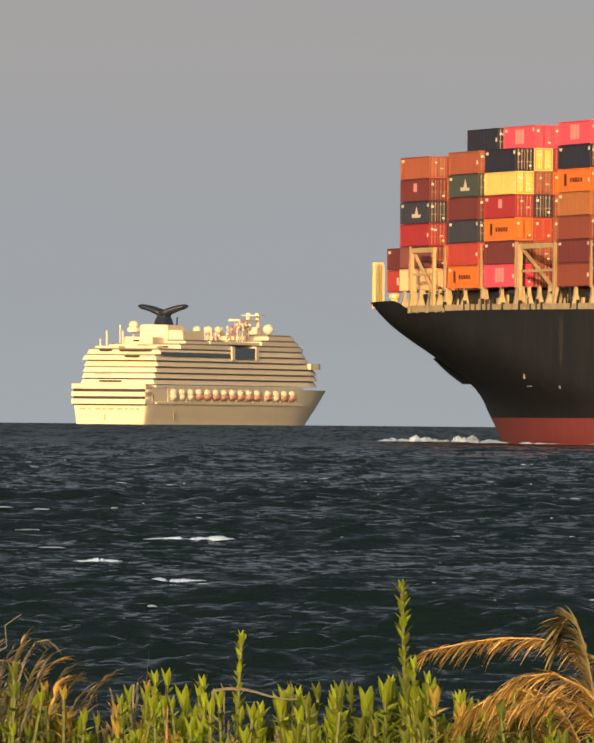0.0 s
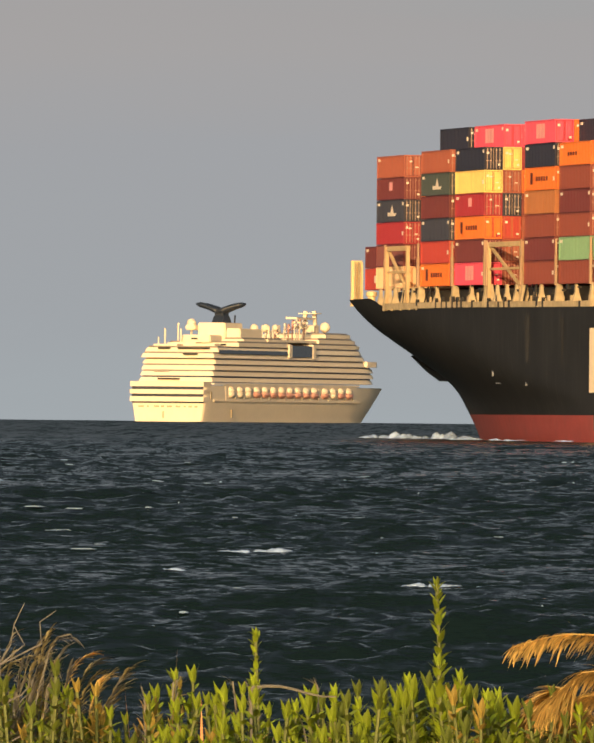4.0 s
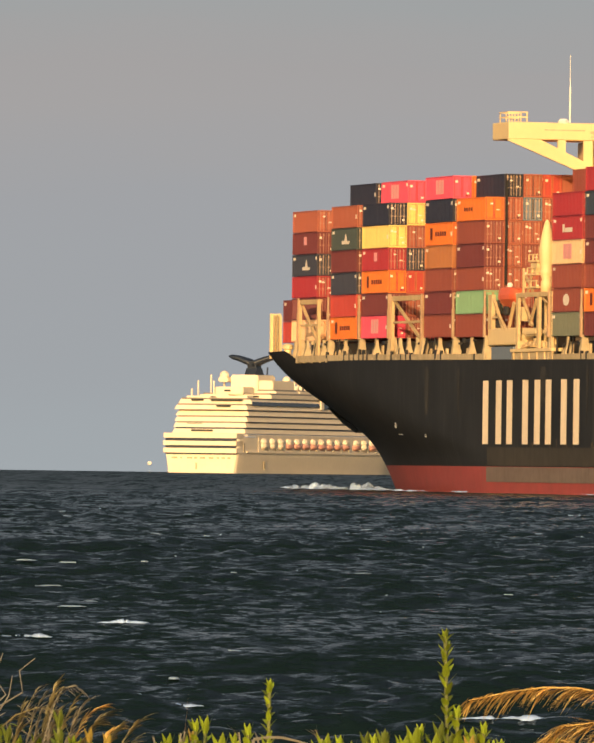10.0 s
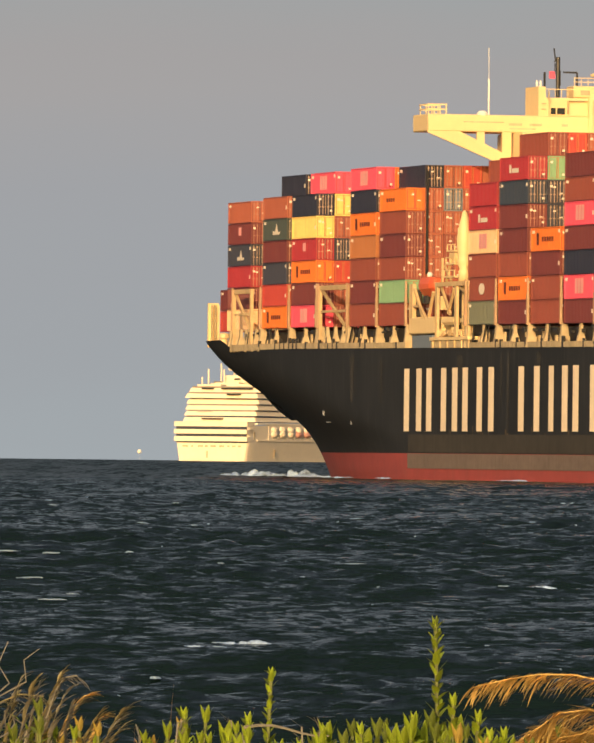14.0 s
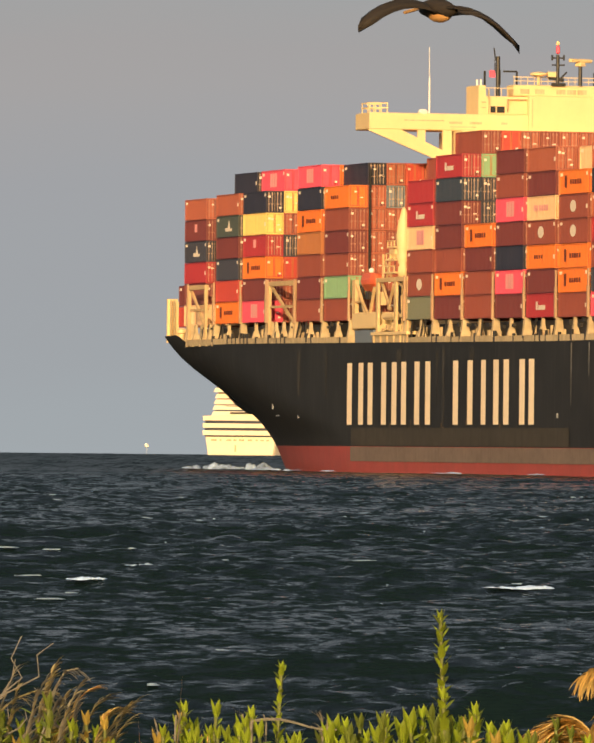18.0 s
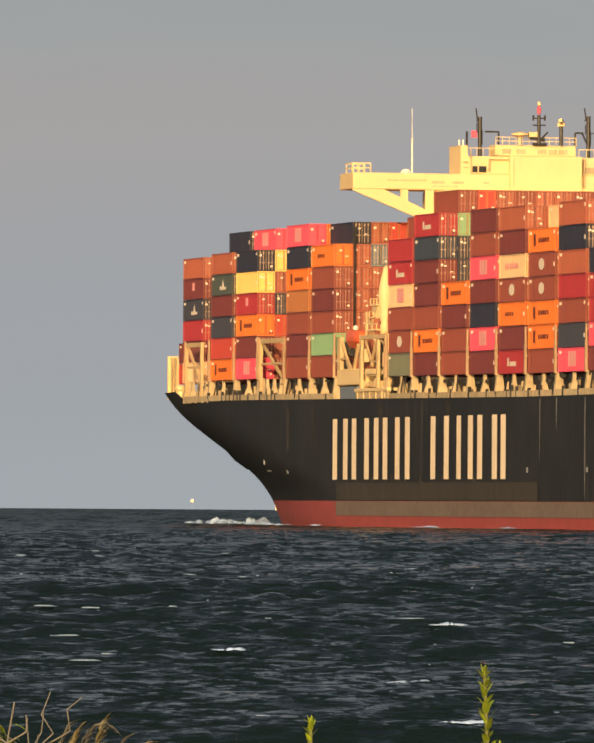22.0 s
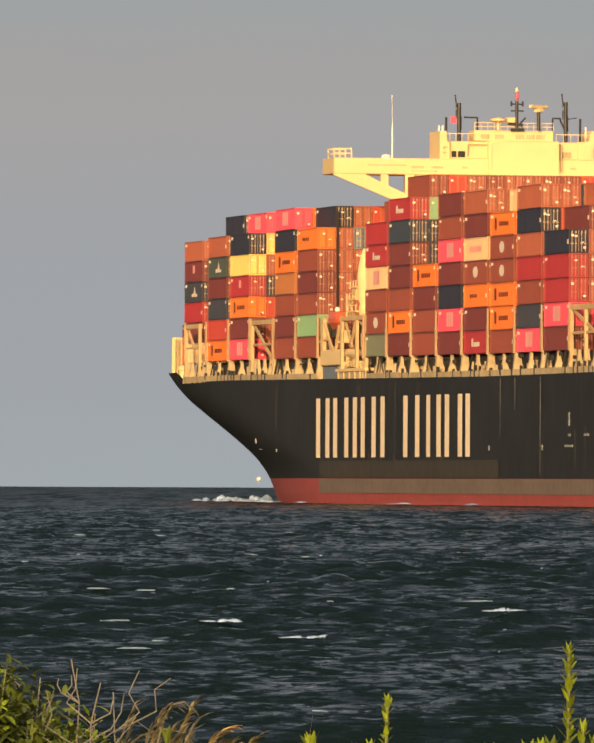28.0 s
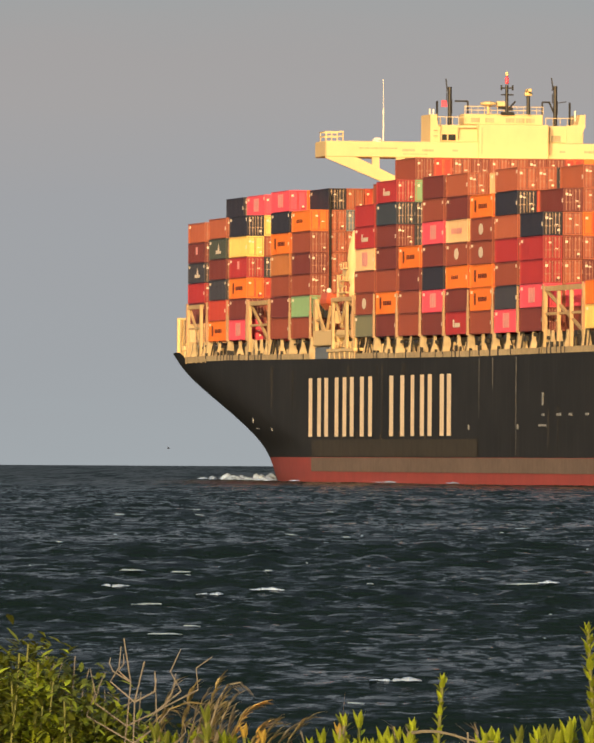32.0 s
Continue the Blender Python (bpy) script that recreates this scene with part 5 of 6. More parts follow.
part("terrace_recess", bm, M["cruise_deep_shade"], cruise, "stern terrace recess coloured dark for its shade")
DECK_AFT = (10.0, 11.5, 13.0, 14.5, 12.5, 18.0)
DECK_FORE = (258, 259, 258, 252, 246, 241)
for k in range(6):
    z = 18.7 + 2.83 * k
    x0, x1 = DECK_AFT[k], DECK_FORE[k]
    bm = bmesh.new()
    flare_slab(bm, x0, x1, 18.7, z, z + 2.05, 34, 0.9)
    part("deck_parapet", bm, M["cruise_white"], cruise, "white balcony deck front")
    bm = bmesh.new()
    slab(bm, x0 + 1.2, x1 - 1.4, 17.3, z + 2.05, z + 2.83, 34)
    part("deck_recess", bm, M["cruise_recess_shade"] if k not in (0,) else M["cruise_deep_shade"], cruise, "balcony recess with its shade painted in")
bm = bmesh.new()
slab(bm, 224, 250, 19.4, 27.2, 30.0, 14)
part("bridge", bm, M["cruise_white"], cruise, "white bridge wings")
bm = bmesh.new()
slab(bm, 225, 250.3, 19.2, 28.4, 29.1, 14)
part("bridge_window_band", bm, M["window_dark"], cruise, "dark bridge window band")
for z, x0, x1, b, bow in ((35.7, 150, 236, 18.0, 26), (38.3, 160, 229, 17.2, 22), (41.0, 172, 222, 16.2, 18), (35.7, 46, 118, 18.2, 0), (37.6, 60, 116, 15.5, 0)):
    bm = bmesh.new()
    slab(bm, x0, x1, b, z, z + 1.8, bow)
    part("upper_parapet", bm, M["cruise_white"], cruise, "white upper deck front")
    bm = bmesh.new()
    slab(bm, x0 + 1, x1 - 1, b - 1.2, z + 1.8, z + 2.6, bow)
    part("upper_recess", bm, M["cruise_recess_shade"], cruise, "upper deck recess with its shade painted in")
for z0, z1, x0, x1, y0, y1, lab in ((37.4, 41.2, 44, 60, -4.5, 10.5, "white stern pool house"), (39.4, 47.2, 60, 84, -6.0, 8.0, "white funnel base house"), (39.4, 44.5, 62, 92, -13.0, -5.0, "white deck house beside the funnel"), (43.6, 46.0, 56, 70, 8.0, 13.0, "small white deck house")):
    bm = bmesh.new()
    box(bm, x0, y0, z0, x1, y1, z1)
    bmesh.ops.bevel(bm, geom=list(bm.edges), offset=0.5, segments=2, affect="EDGES")
    part("deck_house", bm, M["cruise_white"], cruise, lab)
for x0, z, y0, y1 in ((9.6, 19.6, -2.0, 9.0), (12.2, 22.6, 4.0, 12.0), (11.7, 31.4, -10.0, -3.0), (17.4, 34.2, -14.0, 2.0), (17.4, 34.2, 6.0, 12.0), (43.4, 39.0, 2.0, 5.0), (45.2, 36.2, -12.0, -7.0)):
    bm = bmesh.new()
    box(bm, x0, y0, z, x0 + 1.4, y1, z + 0.8)
    part("aft_opening", bm, M["window_dark"], cruise, "dark opening in the after decks")
for x0, y0, y1, z0, z1 in ((22, 4, 16, 35.5, 36.6), (30, -12, 0, 35.5, 36.9), (36, 0, 12, 35.5, 37.6)):
    bm = bmesh.new()
    box(bm, x0, y0, z0, x0 + 8, y1, z1)
    part("deck_locker", bm, M["cruise_white"], cruise, "low white structure on the after deck")
bm = bmesh.new()
slab(bm, 92, 176, 16.0, 38.4, 39.6)
part("lido_deck", bm, M["cruise_white"], cruise, "open lido deck")
bm = bmesh.new()
box(bm, 19, -18.75, 32.2, 112, -18.5, 33.9)
part("lido_window_band", bm, M["window_dark"], cruise, "long dark window band")
bm = bmesh.new()
box(bm, 118, -18.9, 31.4, 146, -18.5, 36.8)
part("dark_side_opening", bm, M["window_dark"], cruise, "large dark glazed opening in the side")
for x in (113.5, 147.0):
    bm = bmesh.new()
    box(bm, x, -19.2, 30.8, x + 4.0, -18.4, 37.2)
    part("opening_pillar", bm, M["cruise_white"], cruise, "white pillar beside the opening")
bm = bmesh.new()
for i, (y, w) in enumerate(((15, 3.0), (10.5, 1.0), (7, 2.6), (3.4, 1.6), (0.5, 2.6), (-4, 2.4), (-8, 1.2), (-10.5, 1.8), (-13.5, 1.6))):
    box(bm, -0.14, y - w, 6.4, 0.05, y, 7.3)
box(bm, -0.14, 1.8, 1.2, 0.05, 2.8, 4.6)
tagged(part("stern_openings", bm, M["deck_cream"], cruise, "row of small stern openings"), kind="stuff")
bm = bmesh.new()
box(bm, 36, -18.75, 1.8, 37.5, -18.4, 5.5)
part("side_door_outline", bm, M["deck_cream"], cruise, "small shell door in the side")
bm = bmesh.new()
box(bm, 8, -18.75, 10.0, 9.5, -18.4, 14.0)
part("side_door_outline", bm, M["deck_cream"], cruise, "small shell door in the side")

# funnel with two swept wings
bm = bmesh.new()
prism(bm, [(64, 46.5), (78, 46.5), (74.5, 50.5), (67.5, 50.5)], "y", -2.7, 2.7)
prism(bm, [(67.5, 50.4), (74.5, 50.4), (75.5, 54.0), (66.5, 54.0)], "y", -2.2, 2.2)
part("funnel", bm, M["cruise_funnel"], cruise, "dark blue funnel trunk")
for s in (1, -1):
    bm = bmesh.new()
    secs = []
    for k in range(8):
        u = k / 7
        y = s * (0.5 + 11.8 * u)
        z = 52.6 + 3.6 * u + 0.5 * math.sin(3.14 * u)
        w = 6.0 - 2.6 * u - (1.6 if k == 7 else 0)
        t = 2.1 - 0.8 * u - (0.7 if k == 7 else 0)
        secs.append([bm.verts.new((71 - 1.0 * u + dx * w, y, z + dz * t)) for dx, dz in ((-1, 0), (-0.5, 0.8), (0.5, 0.8), (1, 0), (0.5, -0.8), (-0.5, -0.8))])
    for a, b in zip(secs, secs[1:]):
        for i in range(6):
            bm.faces.new((a[i], a[(i + 1) % 6], b[(i + 1) % 6], b[i]))
    bm.faces.new(secs[0][::-1])
    bm.faces.new(secs[-1])
    part("funnel_wing", bm, M["cruise_funnel"], cruise, "swept dark funnel wing", smooth=True)
bm = bmesh.new()
beam(bm, (79, -3.5, 46), (80, -3.5, 51), 0.8, sides=6)
part("exhaust_pipe", bm, M["cruise_funnel"], cruise, "thin dark exhaust pipe")
for x, y, z, rad, base in ((62, 12, 46.8, 2.3, 39), (89, -10, 45.0, 2.0, 39), (105, -10, 45.0, 2.1, 39), (118, -10, 45.4, 1.7, 39), (188, -10, 46.4, 2.6, 42)):
    bm = bmesh.new()
    bmesh.ops.create_uvsphere(bm, u_segments=14, v_segments=9, radius=rad, matrix=Matrix.Translation((x, y, z)))
    beam(bm, (x, y, base), (x, y, z - rad * 0.8), 1.1, sides=8)
    part("radome", bm, M["cruise_white"], cruise, "white radome on a post", smooth=True)
bm = bmesh.new()
beam(bm, (190, 1.5, 43), (190, 1.0, 54.5), 1.6, 1.6)
beam(bm, (193, -3.5, 43), (193, -2.5, 54.5), 1.6, 1.6)
box(bm, 189, -4, 44, 196, 2, 47.5)
box(bm, 166, -3.5, 50.2, 194, 2.5, 51.2)
box(bm, 188, -5.5, 53.0, 195, 4.0, 53.5)
part("main_mast", bm, M["cruise_white"], cruise, "white twin main mast with a long arm")
r = random.Random(4)
for i in range(16):
    bm = bmesh.new()
    x, z = 112 + i * 3.6, 39.5
    top = z + 2.0 + 8.5 * min(1.0, (i + 1) / 10) * r.uniform(0.7, 1.0)
    y = -9 + r.uniform(-3, 3)
    beam(bm, (x, y, z), (x, y, top), 0.7, sides=6)
    beam(bm, (x - 4, y - 2, top - r.uniform(0.5, 3)), (x + 4, y + 1, top), 1.2, sides=6)
    beam(bm, (x + 3, y, top - 2.5), (x - 3, y - 1, top - 4), 1.0, sides=6)
    part("water_slide", bm, M["slide_red"] if i % 3 == 0 else M["cruise_white"], cruise, "red and white water slide tubes")
for x, y, z0, top in ((32, 14, 35.4, 44), (40, 9, 35.4, 44.0), (92, -13, 39, 46.5), (98, -14, 39, 46), (26, 15, 35.4, 40), (104, -14, 39, 44), (52, 15, 38, 47)):
    bm = bmesh.new()
    beam(bm, (x, y, z0), (x, y, top), 0.8, sides=6)
    part("deck_pole", bm, M["cruise_white"], cruise, "thin white deck pole")
bm = bmesh.new()
lathe(bm, [(0.1, -5.0), (1.3, -4.2), (1.7, -2.0), (1.7, 2.0), (1.3, 4.2), (0.1, 5.0)], 12)
LIFEBOAT = mesh_of("lifeboat", bm, M["cruise_boat"], True)
bm = bmesh.new()
lathe(bm, [(0.1, -3.6), (1.5, -3.0), (1.9, 0.0), (1.5, 3.0), (0.1, 3.6)], 12)
CANOPY = mesh_of("boat_canopy", bm, M["cruise_white"], True)
for i in range(15):
    x = 35.2 + i * 11.4 + (4 if i > 10 else 0)
    boat = part("lifeboat", LIFEBOAT if i not in (0, 1, 2, 12) else CANOPY, None, cruise, "orange lifeboat with a white canopy", pose(x, -18.6, 12.9, 0, 90, 0))
    part("boat_canopy", CANOPY, None, boat, "white canopy", (-1.9, 0, 0))
    bm = bmesh.new()
    beam(bm, (x + 5.6, -18.9, 10.6), (x + 5.6, -18.6, 15.8), 0.9)
    part("boat_davit", bm, M["cruise_white"], cruise, "white boat davit")
bm = bmesh.new()
box(bm, 28, -18.75, 10.2, 210, -17.4, 17.4)
part("boat_deck", bm, M["cruise_white"], cruise, "white wall of the boat deck")
for z in (9.4, 17.3):
    bm = bmesh.new()
    box(bm, 12, -19.0, z, 214, -17.0, z + 0.9)
    part("boat_deck_rail", bm, M["cruise_white"], cruise, "white edge of the boat deck")

# ---- far buoy ----
buoy = thing("channel_buoy", "small white channel marker far out on the sea", "buoy")
bm = bmesh.new()
beam(bm, (0, 0, -1.5), (0, 0, 3.2), 0.07, sides=6)
part("post", bm, M["buoy_white"], buoy)
bm = bmesh.new()
lathe(bm, [(0.2, 2.9), (0.9, 3.3), (1.0, 4.2), (0.6, 4.8), (0.1, 5.0)], 12)
part("top_mark", bm, M["buoy_white"], buoy, "white top mark")
buoy.matrix_basis = pose(-402.0 / 20501 * 4600, 4600, 0)

# ---- bow wave of the container ship ----
for x, y, w, d, hgt in ((231, 6, 7, 2, 0.9), (227, 7.5, 8, 3, 1.2), (224, 8.4, 4, 2, 1.3), (241, 10, 9, 3, 0.75), (236, 10, 7, 3, 1.0), (246, 11, 6, 2, 0.6), (220, 9.2, 9, 2, 0.6), (235, 8, 4, 2, 0.4), (239, 8, 5, 2, 0.7), (242, 9, 3, 2, 0.5), (247, 9, 5, 2, 0.45), (252, 10, 4, 2, 0.3), (233, 11, 6, 2, 0.3),
                        (243, 13, 7, 2, 0.25), (208, 11, 14, 1.5, 0.45), (196, 14.5, 14, 1.5, 0.35), (182, 18.5, 16, 1.2, 0.3), (150, 23.0, 14, 1.0, 0.25), (120, 25.2, 10, 1.0, 0.2), (60, 26.0, 12, 1.0, 0.2), (20, 26.0, 9, 1.0, 0.2)):
    part("bow_foam", whitecap_mesh(int(x * 3 + y), w, d, hgt, 0.7), None, ship, "white foam thrown up at the bow", (x, y, SEA_Z + 0.15))

# ---- shore plants ----


def leaf(bm, base, way, length, width, droop=0.25):
    """One narrow folded leaf."""
    way = way.normalized()
    side = way.cross(Vector((0, 0, 1)))
    side = side.normalized() if side.length > 0.05 else Vector((1, 0, 0))
    up = side.cross(way)
    pts = []
    for u, w in ((0, 0.25), (0.35, 1.0), (0.7, 0.75), (1.0, 0.0)):
        c = base + way * (length * u) + Vector((0, 0, -droop * length * u * u))
        pts.append((c + side * (width * w / 2) + up * (width * w * 0.12), c - up * 0.0, c - side * (width * w / 2) + up * (width * w * 0.12)))
    rows = [[bm.verts.new(p) for p in row] for row in pts[:-1]]
    tip = bm.verts.new(pts[-1][1])
    for a, b in zip(rows, rows[1:]):
        bm.faces.new((a[0], a[1], b[1], b[0]))
        bm.faces.new((a[1], a[2], b[2], b[1]))
    bm.faces.new((rows[-1][0], rows[-1][1], tip))
    bm.faces.new((rows[-1][1], rows[-1][2], tip))


def goldenrod(name, seed, height, leaves=46, size=1.0, mat="leaf", label="upright leafy green shore plant"):
    """A stem closely set with upright narrow leaves, shorter towards its tip."""
    r = random.Random(seed)
    th = thing(name, label, "plant", group="shore plants")
    bm = bmesh.new()
    lean = Vector((r.uniform(-0.03, 0.03), r.uniform(-0.03, 0.03), 0))
    beam(bm, (0, 0, -0.05), Vector((0, 0, height * 0.98)) + lean, 0.011, sides=5)
    part("stem", bm, M["stem"], th)
    bm = bmesh.new()
    for i in range(leaves):
        u = 0.12 + 0.86 * (i / leaves) ** 0.8
        a = i * 2.4 + r.uniform(-0.3, 0.3)
        steep = 0.75 + 0.9 * u + r.uniform(-0.2, 0.2)
        way = Vector((math.cos(a), math.sin(a), steep))
        ln = size * (0.085 - 0.045 * u) * r.uniform(0.75, 1.2)
        leaf(bm, Vector((0, 0, height * u)) + lean * u, way, ln, size * 0.018 * r.uniform(0.8, 1.2), r.uniform(0.05, 0.35))
    for i in range(5):
        a = i * 1.26
        leaf(bm, Vector((0, 0, height * 0.96)) + lean, Vector((math.cos(a) * 0.3, math.sin(a) * 0.3, 1)), size * 0.042, size * 0.013, 0.0)
    part("leaves", bm, M[mat], th)
    return th


def plume(name, seed, height, reach, side=-1, strands=95, mat="straw", bend=1.78, label="arching golden dry grass plume with hanging strands"):
    """A dry grass stalk that arches over and carries a one-sided fan of flat strands."""
    r = random.Random(seed)
    th = thing(name, label, "grass", group="shore plants")
    bm = bmesh.new()
    pts = [Vector((side * reach * u ** (1.35 if side < 0 else 1.7), 0, height * math.sin(u * bend) / (1.0 if bend > 1.57 else math.sin(bend)))) for u in [i / 12 for i in range(13)]]
    tube(bm, pts, [(0.005 if strands > 30 else 0.003) - 0.0002 * k for k in range(13)])
    part("stalk", bm, M[mat] if strands > 30 else M["straw_olive"], th)
    bm = bmesh.new()
    for k in range(strands):
        u = (0.38 if strands > 30 else 0.42) + (0.62 if strands > 30 else 0.58) * (k / strands) ** 0.9
        i = min(11, int(u * 12))
        base = pts[i].lerp(pts[i + 1], u * 12 - i)
        tangent = (pts[i + 1] - pts[i]).normalized()
        way = tangent + (Vector((side * r.uniform(0.0, 0.8), r.uniform(-0.5, 0.5), r.uniform(-0.75, 0.12))) if strands > 30 else Vector((side * r.uniform(-0.1, 0.35), r.uniform(-0.4, 0.4), r.uniform(-0.3, 0.2))))
        leaf(bm, base, way, r.uniform(0.04, 0.085) * (1.25 - 0.6 * u) * (1.75 if strands > 30 else 1.3), r.uniform(0.010, 0.019) * (1.25 if strands > 30 else 0.85), 0.3)
    part("seed_head", bm, M[mat], th)
    return th


def bare_twig(name, seed, height):
    """A dead branching twig, grey and bare."""
    r = random.Random(seed)
    th = thing(name, "bare pale grey dead twig among the plants", "plant", group="shore plants")
    bm = bmesh.new()
    lean = r.uniform(-0.06, 0.10)
    kink = [r.uniform(-0.014, 0.014) for _ in range(9)]
    pts = [Vector((lean * u ** 1.5 + kink[k] * min(1.0, 3 * u), 0.02 * math.sin(4 * u + seed), height * u)) for k, u in enumerate([k / 8 for k in range(9)])]
    tube(bm, pts, [0.0034 - 0.0002 * k for k in range(9)])
    part("stem", bm, M["twig_grey"], th)
    for k in range(12):
        bm = bmesh.new()
        base = pts[2 + k % 6]
        s = 1 if r.random() < 0.5 else -1
        ln = height * r.uniform(0.08, 0.22)
        mid = base + Vector((s * ln * r.uniform(0.3, 0.7), r.uniform(-0.02, 0.02), ln * 0.35))
        fork = mid + Vector((s * ln * r.uniform(-0.3, 0.25), 0, ln * r.uniform(0.2, 0.35)))
        tip = fork + Vector((s * ln * r.uniform(-0.1, 0.35), 0, ln * r.uniform(0.15, 0.4)))
        tube(bm, [base, mid, fork, tip], [0.0024, 0.0021, 0.0017, 0.0010])
        part("twig", bm, M["twig_grey"], th)
    return th


def dry_blade(name, seed, height, lean=0.06, width=0.021, mat="salmon"):
    """One dead, folded blade of grass standing at a slant."""
    th = thing(name, "single dead salmon-coloured grass blade", "grass", group="shore plants")
    bm = bmesh.new()
    leaf(bm, Vector((0, 0, 0)), Vector((lean, 0, height)), math.hypot(lean, height), width, 0.0)
    leaf(bm, Vector((0.004, 0.004, height * 0.3)), Vector((lean * 2.2, 0.01, height * 0.5)), height * 0.45, width * 0.8, 0.1)
    part("blade", bm, M[mat], th)
    return th


def dry_tuft(name, seed, height, n=16, spread=0.10):
    """A tuft of dead grass: thin curved stalks that end in feathery, one-sided heads."""
    r = random.Random(seed)
    th = thing(name, "tuft of dry pale feathery grass stalks", "grass", group="shore plants")
    for _ in range(n):
        bm = bmesh.new()
        a = r.uniform(0, 6.283)
        out = Vector((math.cos(a) * spread * r.uniform(0.3, 1.6), math.sin(a) * spread * r.uniform(0.3, 1.0), 0))
        hgt = height * r.uniform(0.6, 1.0)
        pts = [out * u ** 1.8 + Vector((0, 0, hgt * (u - 0.10 * u ** 3) / 0.9)) for u in [k / 7 for k in range(8)]]
        for p, q in zip(pts, pts[1:]):
            beam(bm, p, q, 0.0045, sides=4)
        for k in range(16):
            u = r.uniform(0.62, 1.0)
            i = min(6, int(u * 7))
            b = pts[i].lerp(pts[i + 1], u * 7 - i)
            side = 1 if out.x >= 0 else -1
            leaf(bm, b, Vector((side * r.uniform(0.1, 0.8), r.uniform(-0.4, 0.4), r.uniform(0.5, 1.2))), r.uniform(0.025, 0.06), r.uniform(0.004, 0.008), 0.15)
        part("stalk", bm, M["straw_pale"] if r.random() < 0.65 else M["straw"], th)
    return th


def spot(px, depth):
    """Foot of a plant: sideways by its bearing, at that depth from the eye."""
    return (px - 627.0) / 20501.0 * depth


def ground_z(x, y):
    prof = float(np.interp(y, [-4000, -20, 0, 16, 24, 27, 34, 46, 80], [2.0, 1.4, 0.90, 0.85, 1.18, 1.20, 0.75, -0.35, -3.0]))
    return prof + 0.05 * math.sin(x * 2.3 + y) * math.cos(y * 1.7) + 0.03 * math.sin(x * 7 + 1) * math.sin(y * 5)


SWAYING = []


def plant_at(make, name, seed, px, below, depth, **kw):
    """Sets a plant so that its tip stands below the eye's level by the given share of its distance."""
    x = spot(px, depth)
    z = ground_z(x, depth)
    tip = EYE[2] - (below + 10) / 20501.0 * depth
    reach_up = 0.045 * kw.get("size", 0.0)
    tip -= reach_up
    th = make(name, seed, max(0.12, tip - z), **kw)
    th.matrix_basis = pose(x, depth, z)
    SWAYING.append((th, seed, max(0.12, tip - z)))
    return th


tall_plant = plant_at(goldenrod, "tall_shore_plant", 1, 875, 291, 25.6, leaves=70, size=1.0, label="tall leafy green shore plant spike")
slender_plant = plant_at(goldenrod, "tall_shore_plant", 2, 483, 406, 25.7, leaves=60, size=0.9, label="slender leafy green shore plant spike")
r = random.Random(21)


def clump(name, seed, height, stems=6, size=1.2, spread=0.09, mat="leaf", label="leafy yellow-green shore plant clump"):
    """Several leafy stems from one root, each set with broad upright leaves."""
    q = random.Random(seed)
    th = thing(name, label, "plant", group="shore plants")
    for k in range(stems):
        foot = Vector((q.uniform(-0.03, 0.03), q.uniform(-0.03, 0.03), -0.02))
        top = Vector((q.uniform(-spread, spread), q.uniform(-spread, spread), height * (1.0 if k == 0 else q.uniform(0.72, 0.98))))
        bm = bmesh.new()
        beam(bm, foot, top, 0.010, sides=5)
        stem = part("stem", bm, M["stem"], th)
        bm = bmesh.new()
        for i in range(38):
            u = 0.30 + 0.68 * i / 38
            a = i * 2.4 + q.uniform(-0.4, 0.4)
            way = Vector((math.cos(a), math.sin(a), 0.0 + 0.75 * u * u + q.uniform(-0.3, 0.4)))
            leaf(bm, foot.lerp(top, u), way, size * (0.088 - 0.048 * u) * q.uniform(0.6, 1.25), size * 0.0145 * q.uniform(0.8, 1.2), q.uniform(0.0, 0.35))
        for i in range(5):
            a = i * 1.26
            leaf(bm, top * 0.985, Vector((math.cos(a) * 0.35, math.sin(a) * 0.35, 1)), size * 0.052, size * 0.016, 0.0)
        part("leaves", bm, M[mat], stem)
    return th


for i in range(60):
    px = -130 + i * 23.5 + r.uniform(-14, 14)
    below = 585 + r.uniform(-55, 85) + (25 if px < -60 else -42 if px < 340 else 0)
    if 780 < px < 930:
        below -= 48
    kind = r.random()
    plant_at(clump, "shore_plant", 30 + i, px, below, 25.3 + r.uniform(-0.8, 0.8), stems=r.choice((3, 4, 5, 6)), size=r.uniform(0.85, 1.4), mat="leaf" if kind < 0.58 else "leaf_dark" if kind < (0.86 if px < 340 else 0.97) else "leaf_tan",
             label="leafy yellow-green shore plant clump" if kind < 0.58 else "leafy dull green shore plant clump" if kind < (0.86 if px < 340 else 0.97) else "yellowing leafy shore plant clump")
